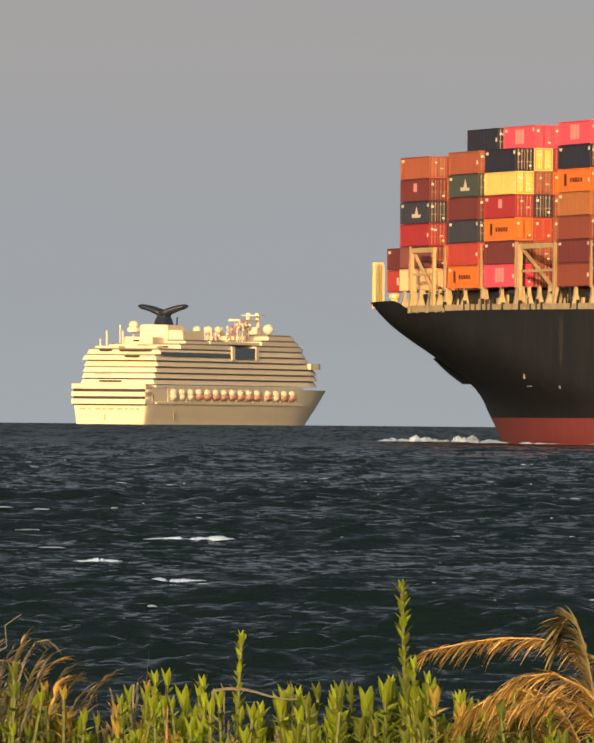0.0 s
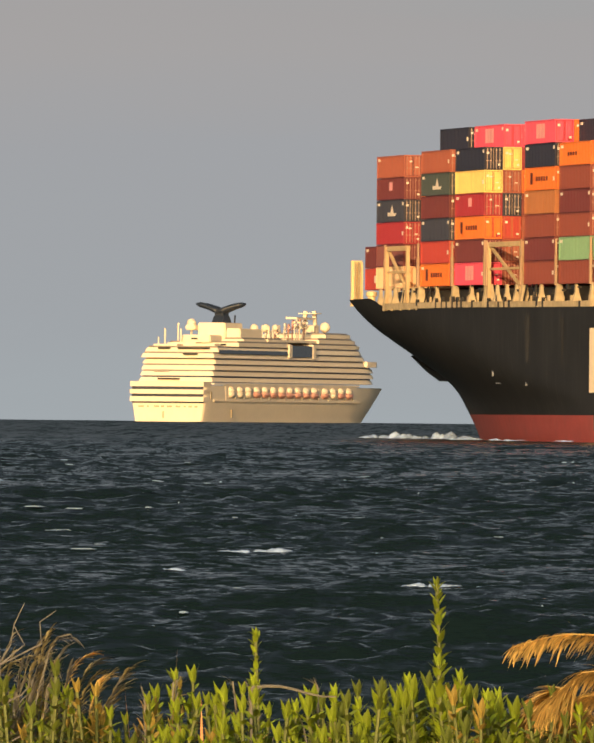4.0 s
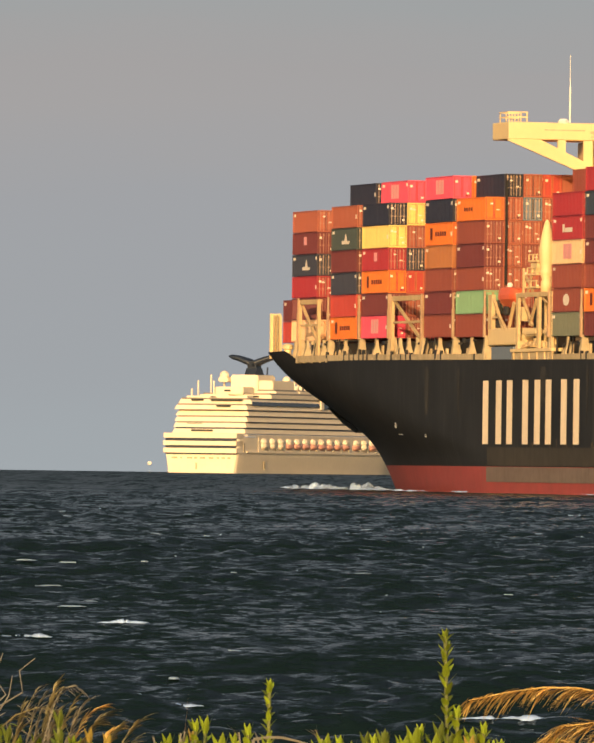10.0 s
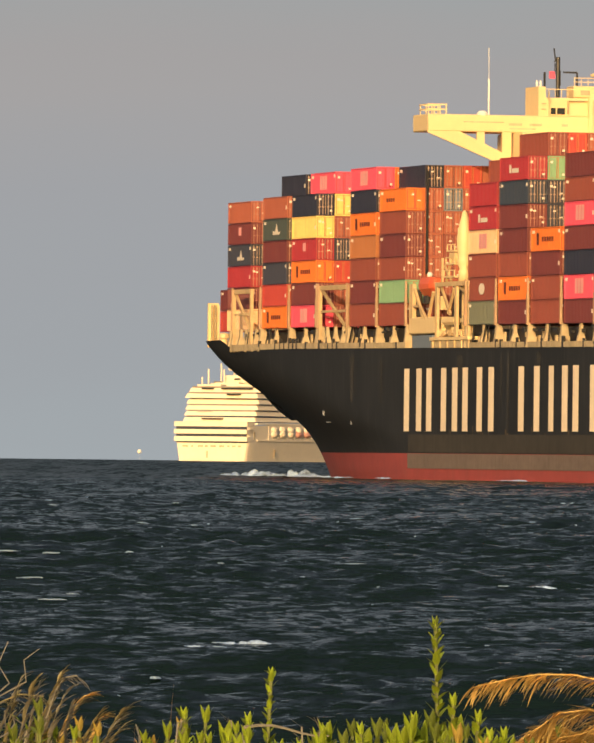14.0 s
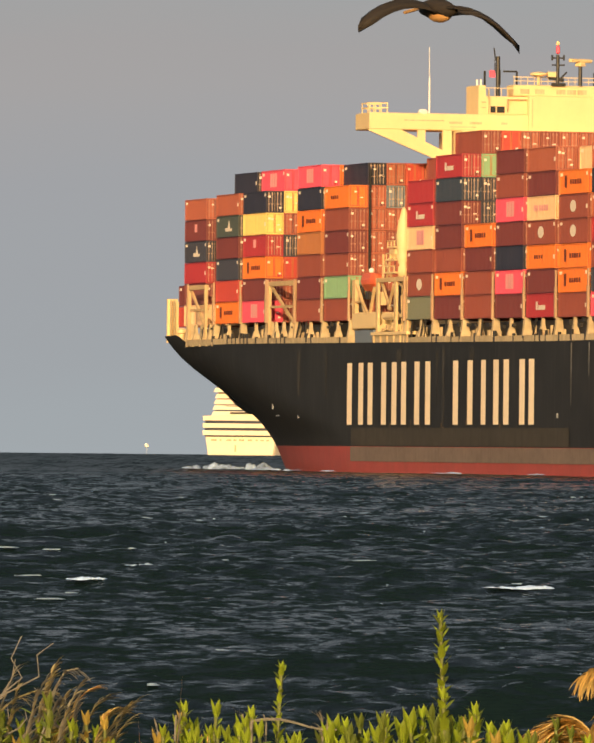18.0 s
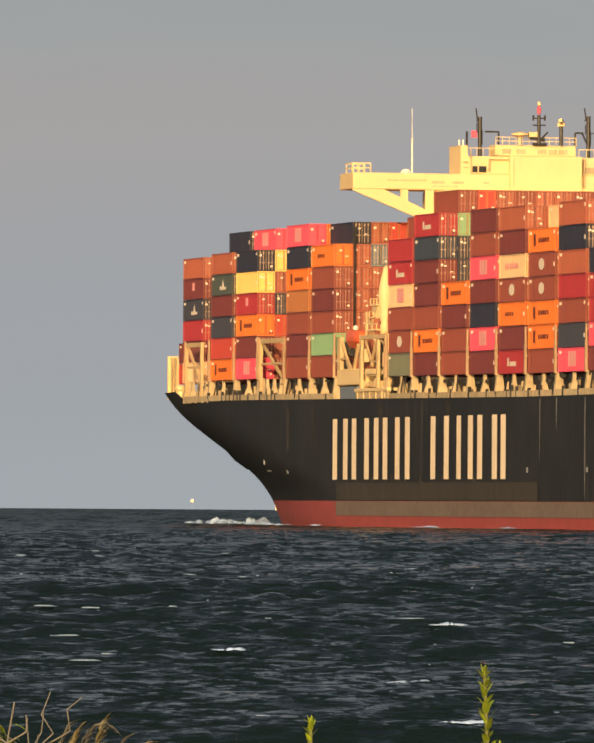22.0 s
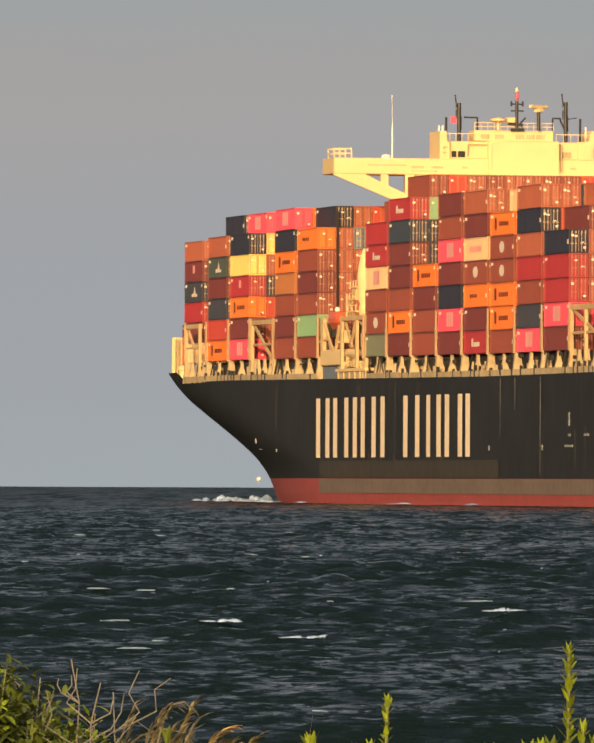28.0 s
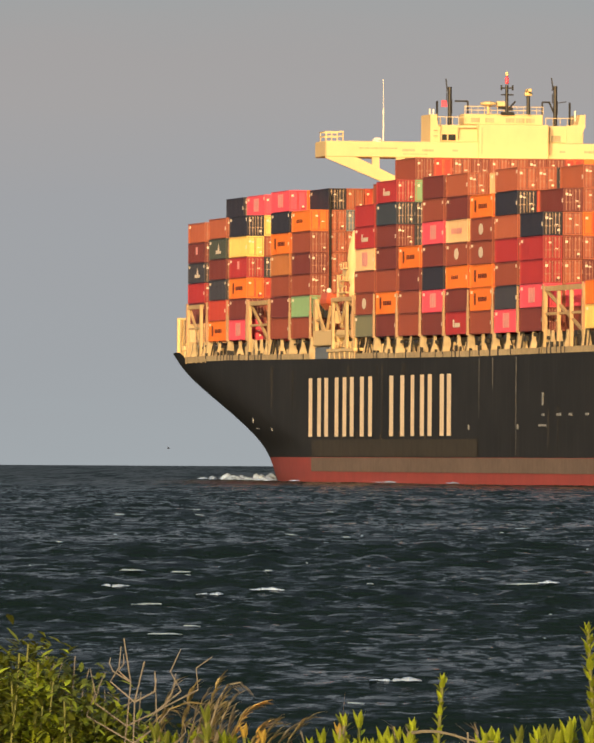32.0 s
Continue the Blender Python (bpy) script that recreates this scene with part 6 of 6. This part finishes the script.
for i in range(21):
    px = 110 + i * 50.0 + r.uniform(-22, 22)
    if 300 < px < 370 or 545 < px < 640 or 735 < px < 775 or 1040 < px < 1110:
        continue
    kind = r.random()
    plant_at(clump, "low_shore_plant", 700 + i, px, 622 + r.uniform(-60, 40), 25.0 + r.uniform(-0.7, 0.7), stems=r.choice((4, 5, 6)), size=r.uniform(1.05, 1.5), spread=0.11, mat="leaf" if kind < 0.5 else "leaf_dark" if kind < 0.96 else "leaf_tan",
             label="low leafy yellow-green shore plant clump" if kind < 0.5 else "low leafy dull green shore plant clump" if kind < 0.96 else "low yellowing shore plant clump")
for i, (px, below) in enumerate(((850, 525), (806, 548), (893, 540), (930, 565), (770, 560), (1000, 560), (430, 545), (665, 545), (720, 550))):
    plant_at(clump, "broad_shore_plant", 760 + i, px, below, 25.45 + r.uniform(-0.2, 0.2), stems=5, size=1.6, spread=0.08)
for i, (px, below) in enumerate(((640, 527), (735, 522), (965, 532), (1010, 530), (430, 502), (400, 540), (560, 560), (150, 548), (905, 490), (1160, 560), (330, 492), (700, 555), (885, 455), (812, 500))):
    plant_at(goldenrod, "shore_plant_spike", 120 + i, px, below, 25.3 + r.uniform(-0.4, 0.4), leaves=44, size=1.15)
gust_led = []
for i, (px, below, reach) in enumerate(((1305, 400, 0.13), (1318, 425, 0.15), (1262, 560, 0.22), (1250, 585, 0.22), (1310, 560, 0.30), (1300, 595, 0.30), (1270, 620, 0.26))):
    grass_plume = plant_at(plume, "grass_plume", 200 + i, px, below, 25.0 + 0.1 * i, reach=reach, mat="straw" if i > 1 else "straw_olive", strands=60 if i < 2 else 150)
    if below < 430:
        gust_led.append(grass_plume)


def blown_plume(name, seed, line, depth, strands=330, mat="straw", reach=0.075):
    """A dry stalk that the wind bends over to one side; its strands hang from the far half."""
    q = random.Random(seed)
    th = thing(name, "dry golden grass plume blown over sideways", "grass", group="shore plants")
    x0 = spot(line[0][0], depth)
    z0 = ground_z(x0, depth)
    pts = [Vector((0, 0, -0.02))] + [Vector(((px - line[0][0]) / 20501 * depth, 0.02 * math.sin(k), EYE[2] - (below + 10) / 20501 * depth - z0)) for k, (px, below) in enumerate(line)]
    bm = bmesh.new()
    tube(bm, pts, [0.0034 - 0.002 * k / len(pts) for k in range(len(pts))])
    part("stalk", bm, M[mat], th)
    bm = bmesh.new()
    n = len(pts) - 1
    for k in range(strands):
        u = n * (0.34 + 0.66 * (k / strands) ** 1.35) - 0.001
        i = int(u)
        base = pts[i].lerp(pts[i + 1], u - i)
        tangent = (pts[i + 1] - pts[i]).normalized()
        way = tangent * q.uniform(0.7, 1.3) + Vector((q.uniform(-0.25, 0.25), q.uniform(-0.4, 0.4), q.uniform(-0.75, 0.15)))
        leaf(bm, base + Vector((q.uniform(-0.006, 0.006), 0, q.uniform(-0.008, 0.006))), way, q.uniform(0.35, 1.0) * reach, q.uniform(0.004, 0.009), q.uniform(0.2, 0.7))
    part("seed_head", bm, M[mat], th)
    th.matrix_basis = pose(x0, depth, z0)
    SWAYING.append((th, seed, pts[n // 2].z))
    return th


veering_plumes = [blown_plume("blown_grass_plume", 520, ((1338, 640), (1325, 560), (1275, 497), (1205, 460), (1135, 447), (1060, 447), (985, 458), (895, 478)), 25.1),
                  blown_plume("blown_grass_plume", 521, ((1305, 700), (1285, 645), (1235, 592), (1170, 567), (1110, 580), (1055, 618)), 24.9, strands=330),
                  blown_plume("blown_grass_plume", 524, ((1330, 690), (1292, 615), (1235, 552), (1170, 520), (1105, 528), (1040, 572), (985, 606)), 24.8, strands=360, reach=0.10),
                  blown_plume("blown_grass_plume", 525, ((1300, 740), (1272, 660), (1228, 590), (1180, 562), (1120, 574), (1062, 606)), 25.0, strands=360, reach=0.10)]
blown_plume("blown_grass_plume", 522, ((-150, 640), (-95, 560), (-50, 520), (-5, 503), (45, 508)), 25.2, strands=60, mat="straw_olive", reach=0.06)
blown_plume("blown_grass_plume", 523, ((0, 640), (22, 560), (42, 492), (60, 462), (88, 456)), 25.0, strands=50, mat="straw_pale", reach=0.05)
for i, (px, below) in enumerate(((280, 520), (455, 540), (600, 560), (235, 560), (610, 540), (470, 560))):
    plant_at(dry_tuft, "dry_grass_tuft", 260 + i, px, below, 25.4, n=6, spread=0.05)
for i, (px, below, lean) in enumerate(((262, 466, 0.075), (355, 590, -0.01), (240, 560, -0.05), (-352, 525, 0.01), (-335, 545, -0.02))):
    plant_at(dry_blade, "dead_grass_blade", 280 + i, px, below, 25.2, lean=lean)
for i in range(22):
    px = -125 + i * 10.5 + r.uniform(-9, 9)
    plant_at(plume, "feathery_grass", 300 + i, px, 452 + 0.75 * abs(px - 5) + r.uniform(-5, 115), 25.4 + r.uniform(-0.4, 0.4), reach=r.uniform(0.05, 0.17), side=1, strands=30, bend=r.uniform(1.1, 1.7),
             mat=("straw_olive", "straw_pale", "straw_olive", "straw_olive", "straw_pale", "straw_olive", "straw")[i % 7], label="feathery dry grass head leaning with the wind")
for i in range(9):
    plant_at(clump, "shore_plant", 480 + i, -95 + i * 24 + r.uniform(-8, 8), 575 + r.uniform(-40, 40), 25.1 + r.uniform(-0.3, 0.3), stems=4, size=r.uniform(0.9, 1.2), mat=("leaf_dark", "leaf", "leaf_tan")[i % 3],
             label=("leafy dull green shore plant clump", "leafy yellow-green shore plant clump", "yellowing leafy shore plant clump")[i % 3])
for i, (px, below) in enumerate(((-157, 366), (-172, 412), (-222, 405), (-60, 436), (-110, 480), (-10, 515), (-250, 462))):
    plant_at(bare_twig, "bare_twig", 340 + i, px, below, 25.0 + r.uniform(-0.3, 0.3))
for i in range(5):
    px = -130 + i * 30 + r.uniform(-8, 8)
    plant_at(plume, "feathery_grass", 360 + i, px, 455 + r.uniform(0, 60), 25.2 + r.uniform(-0.3, 0.3), reach=r.uniform(0.06, 0.14), side=1, strands=26, bend=r.uniform(1.1, 1.4),
             mat=("straw_pale", "straw_olive")[i % 2], label="feathery dry grass head leaning with the wind")


def bush(name, seed, height, spread=0.16, leaves=760, mat="leaf_dark", label="rounded dense dull green shore bush"):
    """A rounded bush: forking branches and a dome of small leaves with gaps."""
    q = random.Random(seed)
    th = thing(name, label, "bush", group="shore plants")
    twigs = []
    for k in range(7):
        a = q.uniform(0, 6.283)
        top = Vector((math.cos(a) * spread * q.uniform(0.2, 0.8), math.sin(a) * spread * q.uniform(0.2, 0.8), height * q.uniform(0.7, 1.0)))
        bm = bmesh.new()
        beam(bm, (0, 0, -0.02), top * 0.55 + Vector((0.01, 0, 0)), 0.009, sides=5)
        beam(bm, top * 0.55 + Vector((0.01, 0, 0)), top, 0.006, sides=5)
        part("branch", bm, M["stem"], th)
        twigs.append(top)
    bm = bmesh.new()
    for k in range(leaves):
        top = twigs[k % 7]
        c = top * q.uniform(0.6, 1.02) + Vector((q.gauss(0, 0.035), q.gauss(0, 0.035), q.gauss(0, 0.03)))
        a = q.uniform(0, 6.283)
        leaf(bm, c, Vector((math.cos(a), math.sin(a), q.uniform(-0.4, 1.1))), q.uniform(0.028, 0.055), q.uniform(0.012, 0.020), q.uniform(0, 0.5))
    part("foliage", bm, M[mat], th)
    return th


for i in range(26):
    px = -462 + i * 13.5 + r.uniform(-6, 6)
    kind = r.random()
    plant_at(bush, "shore_bush", 400 + i, px, 372 + (0.12 if px < -310 else 0.75) * abs(px + 318) + r.uniform(-5, 90), 25.0 + r.uniform(-0.5, 0.5), mat="leaf_dark" if kind < 0.5 else "leaf",
             label="rounded dense dull green shore bush" if kind < 0.5 else "rounded yellow-green shore bush")
# a long plume off to the side that one gust bends across
gust_plume = plume("long_grass_plume", 500, 1.28, 0.22, strands=60, bend=1.35, label="long golden dry grass plume bent by a gust")
gust_plume.matrix_basis = pose(spot(1625, 24.8), 24.8, ground_z(spot(1625, 24.8), 24.8))
# a fallen straw lying across the plants
straw = thing("fallen_straw", "pale dry straw lying across the plants", "grass")
bm = bmesh.new()
zs = EYE[2] - 574 / 20501 * 25.2
tube(bm, [Vector((spot(452 + 30 * q, 25.2), 25.2, zs + 0.01 * math.sin(q * 0.9) - 0.002 * q)) for q in range(7)], [0.0045 - 0.0004 * q for q in range(7)])
part("stalk", bm, M["straw_pale"], straw)
bm = bmesh.new()
beam(bm, (spot(455, 25.2), 25.2, ground_z(0, 25.2)), (spot(452, 25.2), 25.2, zs), 0.010, sides=5)
part("broken_foot", bm, M["straw_pale"], straw)

# ---- large bird that crosses close to the camera ----
bird = thing("large_bird", "large dark bird with a pale breast gliding past", "bird", group="birds")
bm = bmesh.new()
lathe(bm, [(0.01, -0.30), (0.06, -0.24), (0.095, -0.08), (0.10, 0.08), (0.07, 0.2), (0.05, 0.28), (0.012, 0.36)], 12)
body = part("body", bm, M["bird_dark"], bird, "dark brown body", pose(0, 0, 0, 90, 0, 0), smooth=True)
bm = bmesh.new()
bmesh.ops.create_uvsphere(bm, u_segments=12, v_segments=8, radius=0.085, matrix=Matrix.Translation((0, -0.05, -0.035)) @ Matrix.Diagonal((1, 2.2, 1, 1)))
part("breast", bm, M["bird_pale"], bird, "pale buff breast", smooth=True)


def bird_wing(s):
    bm = bmesh.new()
    secs = []
    for k in range(9):
        u = k / 8
        y = s * (0.05 + 0.80 * u)
        z = 0.10 * math.sin(u * 2.2) - 0.34 * u * u
        chord = 0.42 * (1 - 0.5 * u) if k < 8 else 0.03
        secs.append([bm.verts.new((y, c * chord - 0.10 * u * u, z + h2)) for c, h2 in ((0.5, 0.0), (0.1, 0.03), (-0.5, -0.05), (-0.1, -0.04))])
    for a, b in zip(secs, secs[1:]):
        for i in range(4):
            bm.faces.new((a[i], a[(i + 1) % 4], b[(i + 1) % 4], b[i]))
    bm.faces.new(secs[0])
    bm.faces.new(secs[-1])
    return part("wing", bm, M["bird_dark"], bird, "long dark wing", smooth=True)


wings = [bird_wing(1), bird_wing(-1)]
bm = bmesh.new()
prism(bm, [(-0.05, 0.0), (0.05, 0.0), (0.10, -0.22), (-0.10, -0.22)], "z", -0.01, 0.01)
part("tail", bm, M["bird_dark"], bird, "dark fanned tail", pose(0, -0.24, 0.02))
bm = bmesh.new()
beam(bm, (0, 0.30, 0.0), (0, 0.58, -0.05), 0.035, 0.03, sides=6)
part("bill", bm, M["bird_pale"], bird, "long pale bill")
bird_2 = copy_thing(bird, pose(0, 88, 20))


def gull(name):
    """A far small sea bird, wings half raised."""
    th = thing(name, "small dark sea bird flying far off over the water", "bird", group="birds")
    bm = bmesh.new()
    lathe(bm, [(0.01, -0.22), (0.07, -0.1), (0.08, 0.06), (0.04, 0.18), (0.01, 0.26)], 8)
    part("body", bm, M["bird_dark"], th, "dark body", pose(0, 0, 0, 0, 90, 0), smooth=True)
    for s in (1, -1):
        bm = bmesh.new()
        g = [[bm.verts.new((x - 0.06 * u, s * (0.04 + 0.42 * u), 0.30 * u - 0.10 * u * u + dz)) for x, dz in ((0.11 * (1 - 0.7 * u), 0.0), (0.0, 0.02), (-0.11 * (1 - 0.7 * u), 0.0), (0.0, -0.01))] for u in (0.0, 0.35, 0.7, 1.0)]
        for a, b in zip(g, g[1:]):
            for i in range(4):
                bm.faces.new((a[i], a[(i + 1) % 4], b[(i + 1) % 4], b[i]))
        bm.faces.new(g[0])
        bm.faces.new(g[-1])
        part("wing", bm, M["bird_dark"], th, "dark raised wing", smooth=True)
    return th


gull_1, gull_2 = gull("sea_bird"), gull("sea_bird")


# ---- everything that moves ----
BIRD_AT, BIRD_2_AT = (0.87, 6.53), (1.856, 6.59)   # sideways and height at the moment of passing


# seconds, sideways swing of the tip in 1/20501 of a radian
TALL_SWING = [(0, -9), (1, -28), (2, -9), (3, -18), (6, -6), (7, 29), (8, 58), (9, 2), (10, -3), (11, 17), (12, 43), (13, 43), (14, -3), (15, -11), (18, -9), (19, 40), (20, 61), (21, 68), (22, -14), (23, -17), (24, 58), (25, 43), (26, 58), (29, 12), (30, 10), (31, -35), (32, -30)]
SLENDER_SWING = [(0, 8), (1, -27), (2, -4), (3, -57), (6, -38), (7, 33), (8, 42), (9, -30), (10, -25), (11, 8), (12, 38), (13, -8), (14, 5), (15, -6), (18, 12), (19, -5), (20, 22), (21, 26), (22, -33), (23, 33), (24, 29), (25, 60), (26, 4), (29, -8), (30, 1), (31, -31), (32, 23)]


# seconds, how far the wind turns the long plumes about their stalks, in degrees
VEER = [(0.0, 5), (1.0, 2), (2.0, 10), (2.25, 58), (3.0, 50), (3.3, 38), (5.5, 51), (6.0, 51), (6.5, 33), (7.0, 40), (8.0, 51), (8.7, 54), (9.0, 2), (9.3, 6), (9.75, 46), (10.0, 12), (10.3, 20), (10.75, 46), (11.0, 20), (12.0, 49), (13.0, 0), (14.0, 25), (15.0, 56), (18.0, 64), (19.0, 36), (20.0, 55), (22.0, 62), (32.0, 60)]


def motions():
    walk(ship, [(t, pose(x, y, 0, 0, 0, h)) for t, x, y, h in SHIP_ROWS])
    rows = []
    for i in range(33):
        d = 4566 + 6.0 * i
        rows.append((float(i), pose(-88.9 + (9.77 * i + 0.0284 * i * i) / 20501 * d, d, 0, 0, 0, 70.0)))
    walk(cruise, rows)
    walk(water, [(0.0, pose(0, 0, SEA_Z)), (32.0, pose(0, -WAVE_DRIFT * 32, SEA_Z))])
    walk(scanner, [(0.5 * i, pose(101.5, -2.75, 52.3, 0, 0, -14 + 145.2 * (0.5 * i - 25.75))) for i in range(65)])
    for ob, t, x, y, z, rise in CAPS:
        rows = []
        for dt, up in ((-1.5, -0.9), (-1.0, -0.25), (-0.4, 0.35), (0.0, 0.5), (0.5, 0.35), (1.1, -0.3), (1.6, -0.9)):
            rows.append((t + dt, pose(x, y, z + up * rise * 1.2 - (0.5 if up < -0.5 else 0.0))))
        first, last = rows[0][1], rows[-1][1]
        rows = [r for r in rows if 0.0 < r[0] < 32.0] or [(16.0, first)]
        walk(ob, [(0.0, first if t > 1.5 else rows[0][1])] + rows + [(32.0, last if t < 30.4 else rows[-1][1])])
    # the bird glides past above the picture's top edge, close by, from right to left
    walk(bird, [(t, pose(BIRD_AT[0] - 12.9 * (t - 18.0), 88.0, BIRD_AT[1] + 0.05 * abs(t - 18.0), 4, 5, 30)) for t in (0.0, 9.0, 17.0, 18.0, 19.0, 25.0, 32.0)])
    walk(bird_2, [(t, pose(BIRD_2_AT[0] - 12.9 * (t - 17.5), 88.0, BIRD_2_AT[1] + 3.0 * abs(t - 17.5), 4, -3, 24)) for t in (0.0, 9.0, 16.5, 17.5, 18.5, 25.0, 32.0)])
    walk(gull_1, [(t, pose(1500 / 20501 * (-628 + 183.5 * (t - 7)), 1500, 2.5 + 1500 / 20501 * (219 + 21 * (t - 7)), 0, 0, 0)) for t in (0.0, 7.0, 9.0, 16.0, 32.0)])
    walk(gull_2, [(t, pose(1500 / 20501 * (-907 + 222 * (t - 31)), 1500, 2.5 + 1500 / 20501 * (13 + 12.5 * (t - 31) if t > 30 else 3), 0, 0, 0)) for t in (0.0, 16.0, 30.5, 31.0, 32.0)])
    for th, tab in ((tall_plant, TALL_SWING), (slender_plant, SLENDER_SWING)):
        base = th.matrix_basis.copy()
        walk(th, [(float(t), base @ pose(0, 0, 0, 0, math.degrees(math.atan(px / 20501 * 25.6 / 0.92)), 0)) for t, px in tab] + ([(32.0, base)] if tab[-1][0] < 32 else []))
    base = gust_plume.matrix_basis.copy()
    walk(gust_plume, [(t, base @ pose(0, 0, 0, 0, a, 0)) for t, a in ((0.0, 2), (12.0, 4), (23.3, 2), (23.6, -12), (23.8, -36), (23.9, -40), (24.0, -40), (24.12, -14), (24.4, 1), (24.7, -12), (24.9, -42), (25.1, -42), (25.3, -12), (25.7, 2), (32.0, 3))])
    # plants nod in the wind about their feet
    gust_t = [t for t, _ in TALL_SWING if t in dict(SLENDER_SWING)]
    gust = [0.5 * (dict(TALL_SWING)[t] + dict(SLENDER_SWING)[t]) for t in gust_t]
    for th in veering_plumes:
        base = th.matrix_basis.copy()
        walk(th, [(t, base @ pose(0, 0, 0, 0, 0, -a)) for t, a in VEER])
    for th in gust_led:
        base = th.matrix_basis.copy()
        walk(th, [(t, base @ pose(0, 0, 0, 0, a, 0)) for t, a in ((0.0, -1), (0.5, 1), (1.1, -2), (1.7, 5), (2.2, 9), (6.0, 8), (12.0, 10), (20.0, 9), (32.0, 10))])
    for th, seed, height in SWAYING:
        if th in [tall_plant, slender_plant] + veering_plumes + gust_led:
            continue
        r = random.Random(seed * 13 + 5)
        p1, p2, f1, f2 = r.uniform(0, 6.28), r.uniform(0, 6.28), r.uniform(0.75, 1.05), r.uniform(0.28, 0.45)
        base = th.matrix_basis.copy()
        rows = []
        for i in range(0, 81):
            t = 0.4 * i
            a = 0.05 * float(np.interp(t, gust_t, gust)) + 1.3 * math.sin(6.283 * f1 * t + p1) + 1.3 * math.sin(6.283 * f2 * t + p2)
            rows.append((t, base @ pose(0, 0, 0, 0.5 * a, a, 0)))
        walk(th, rows)


motions()
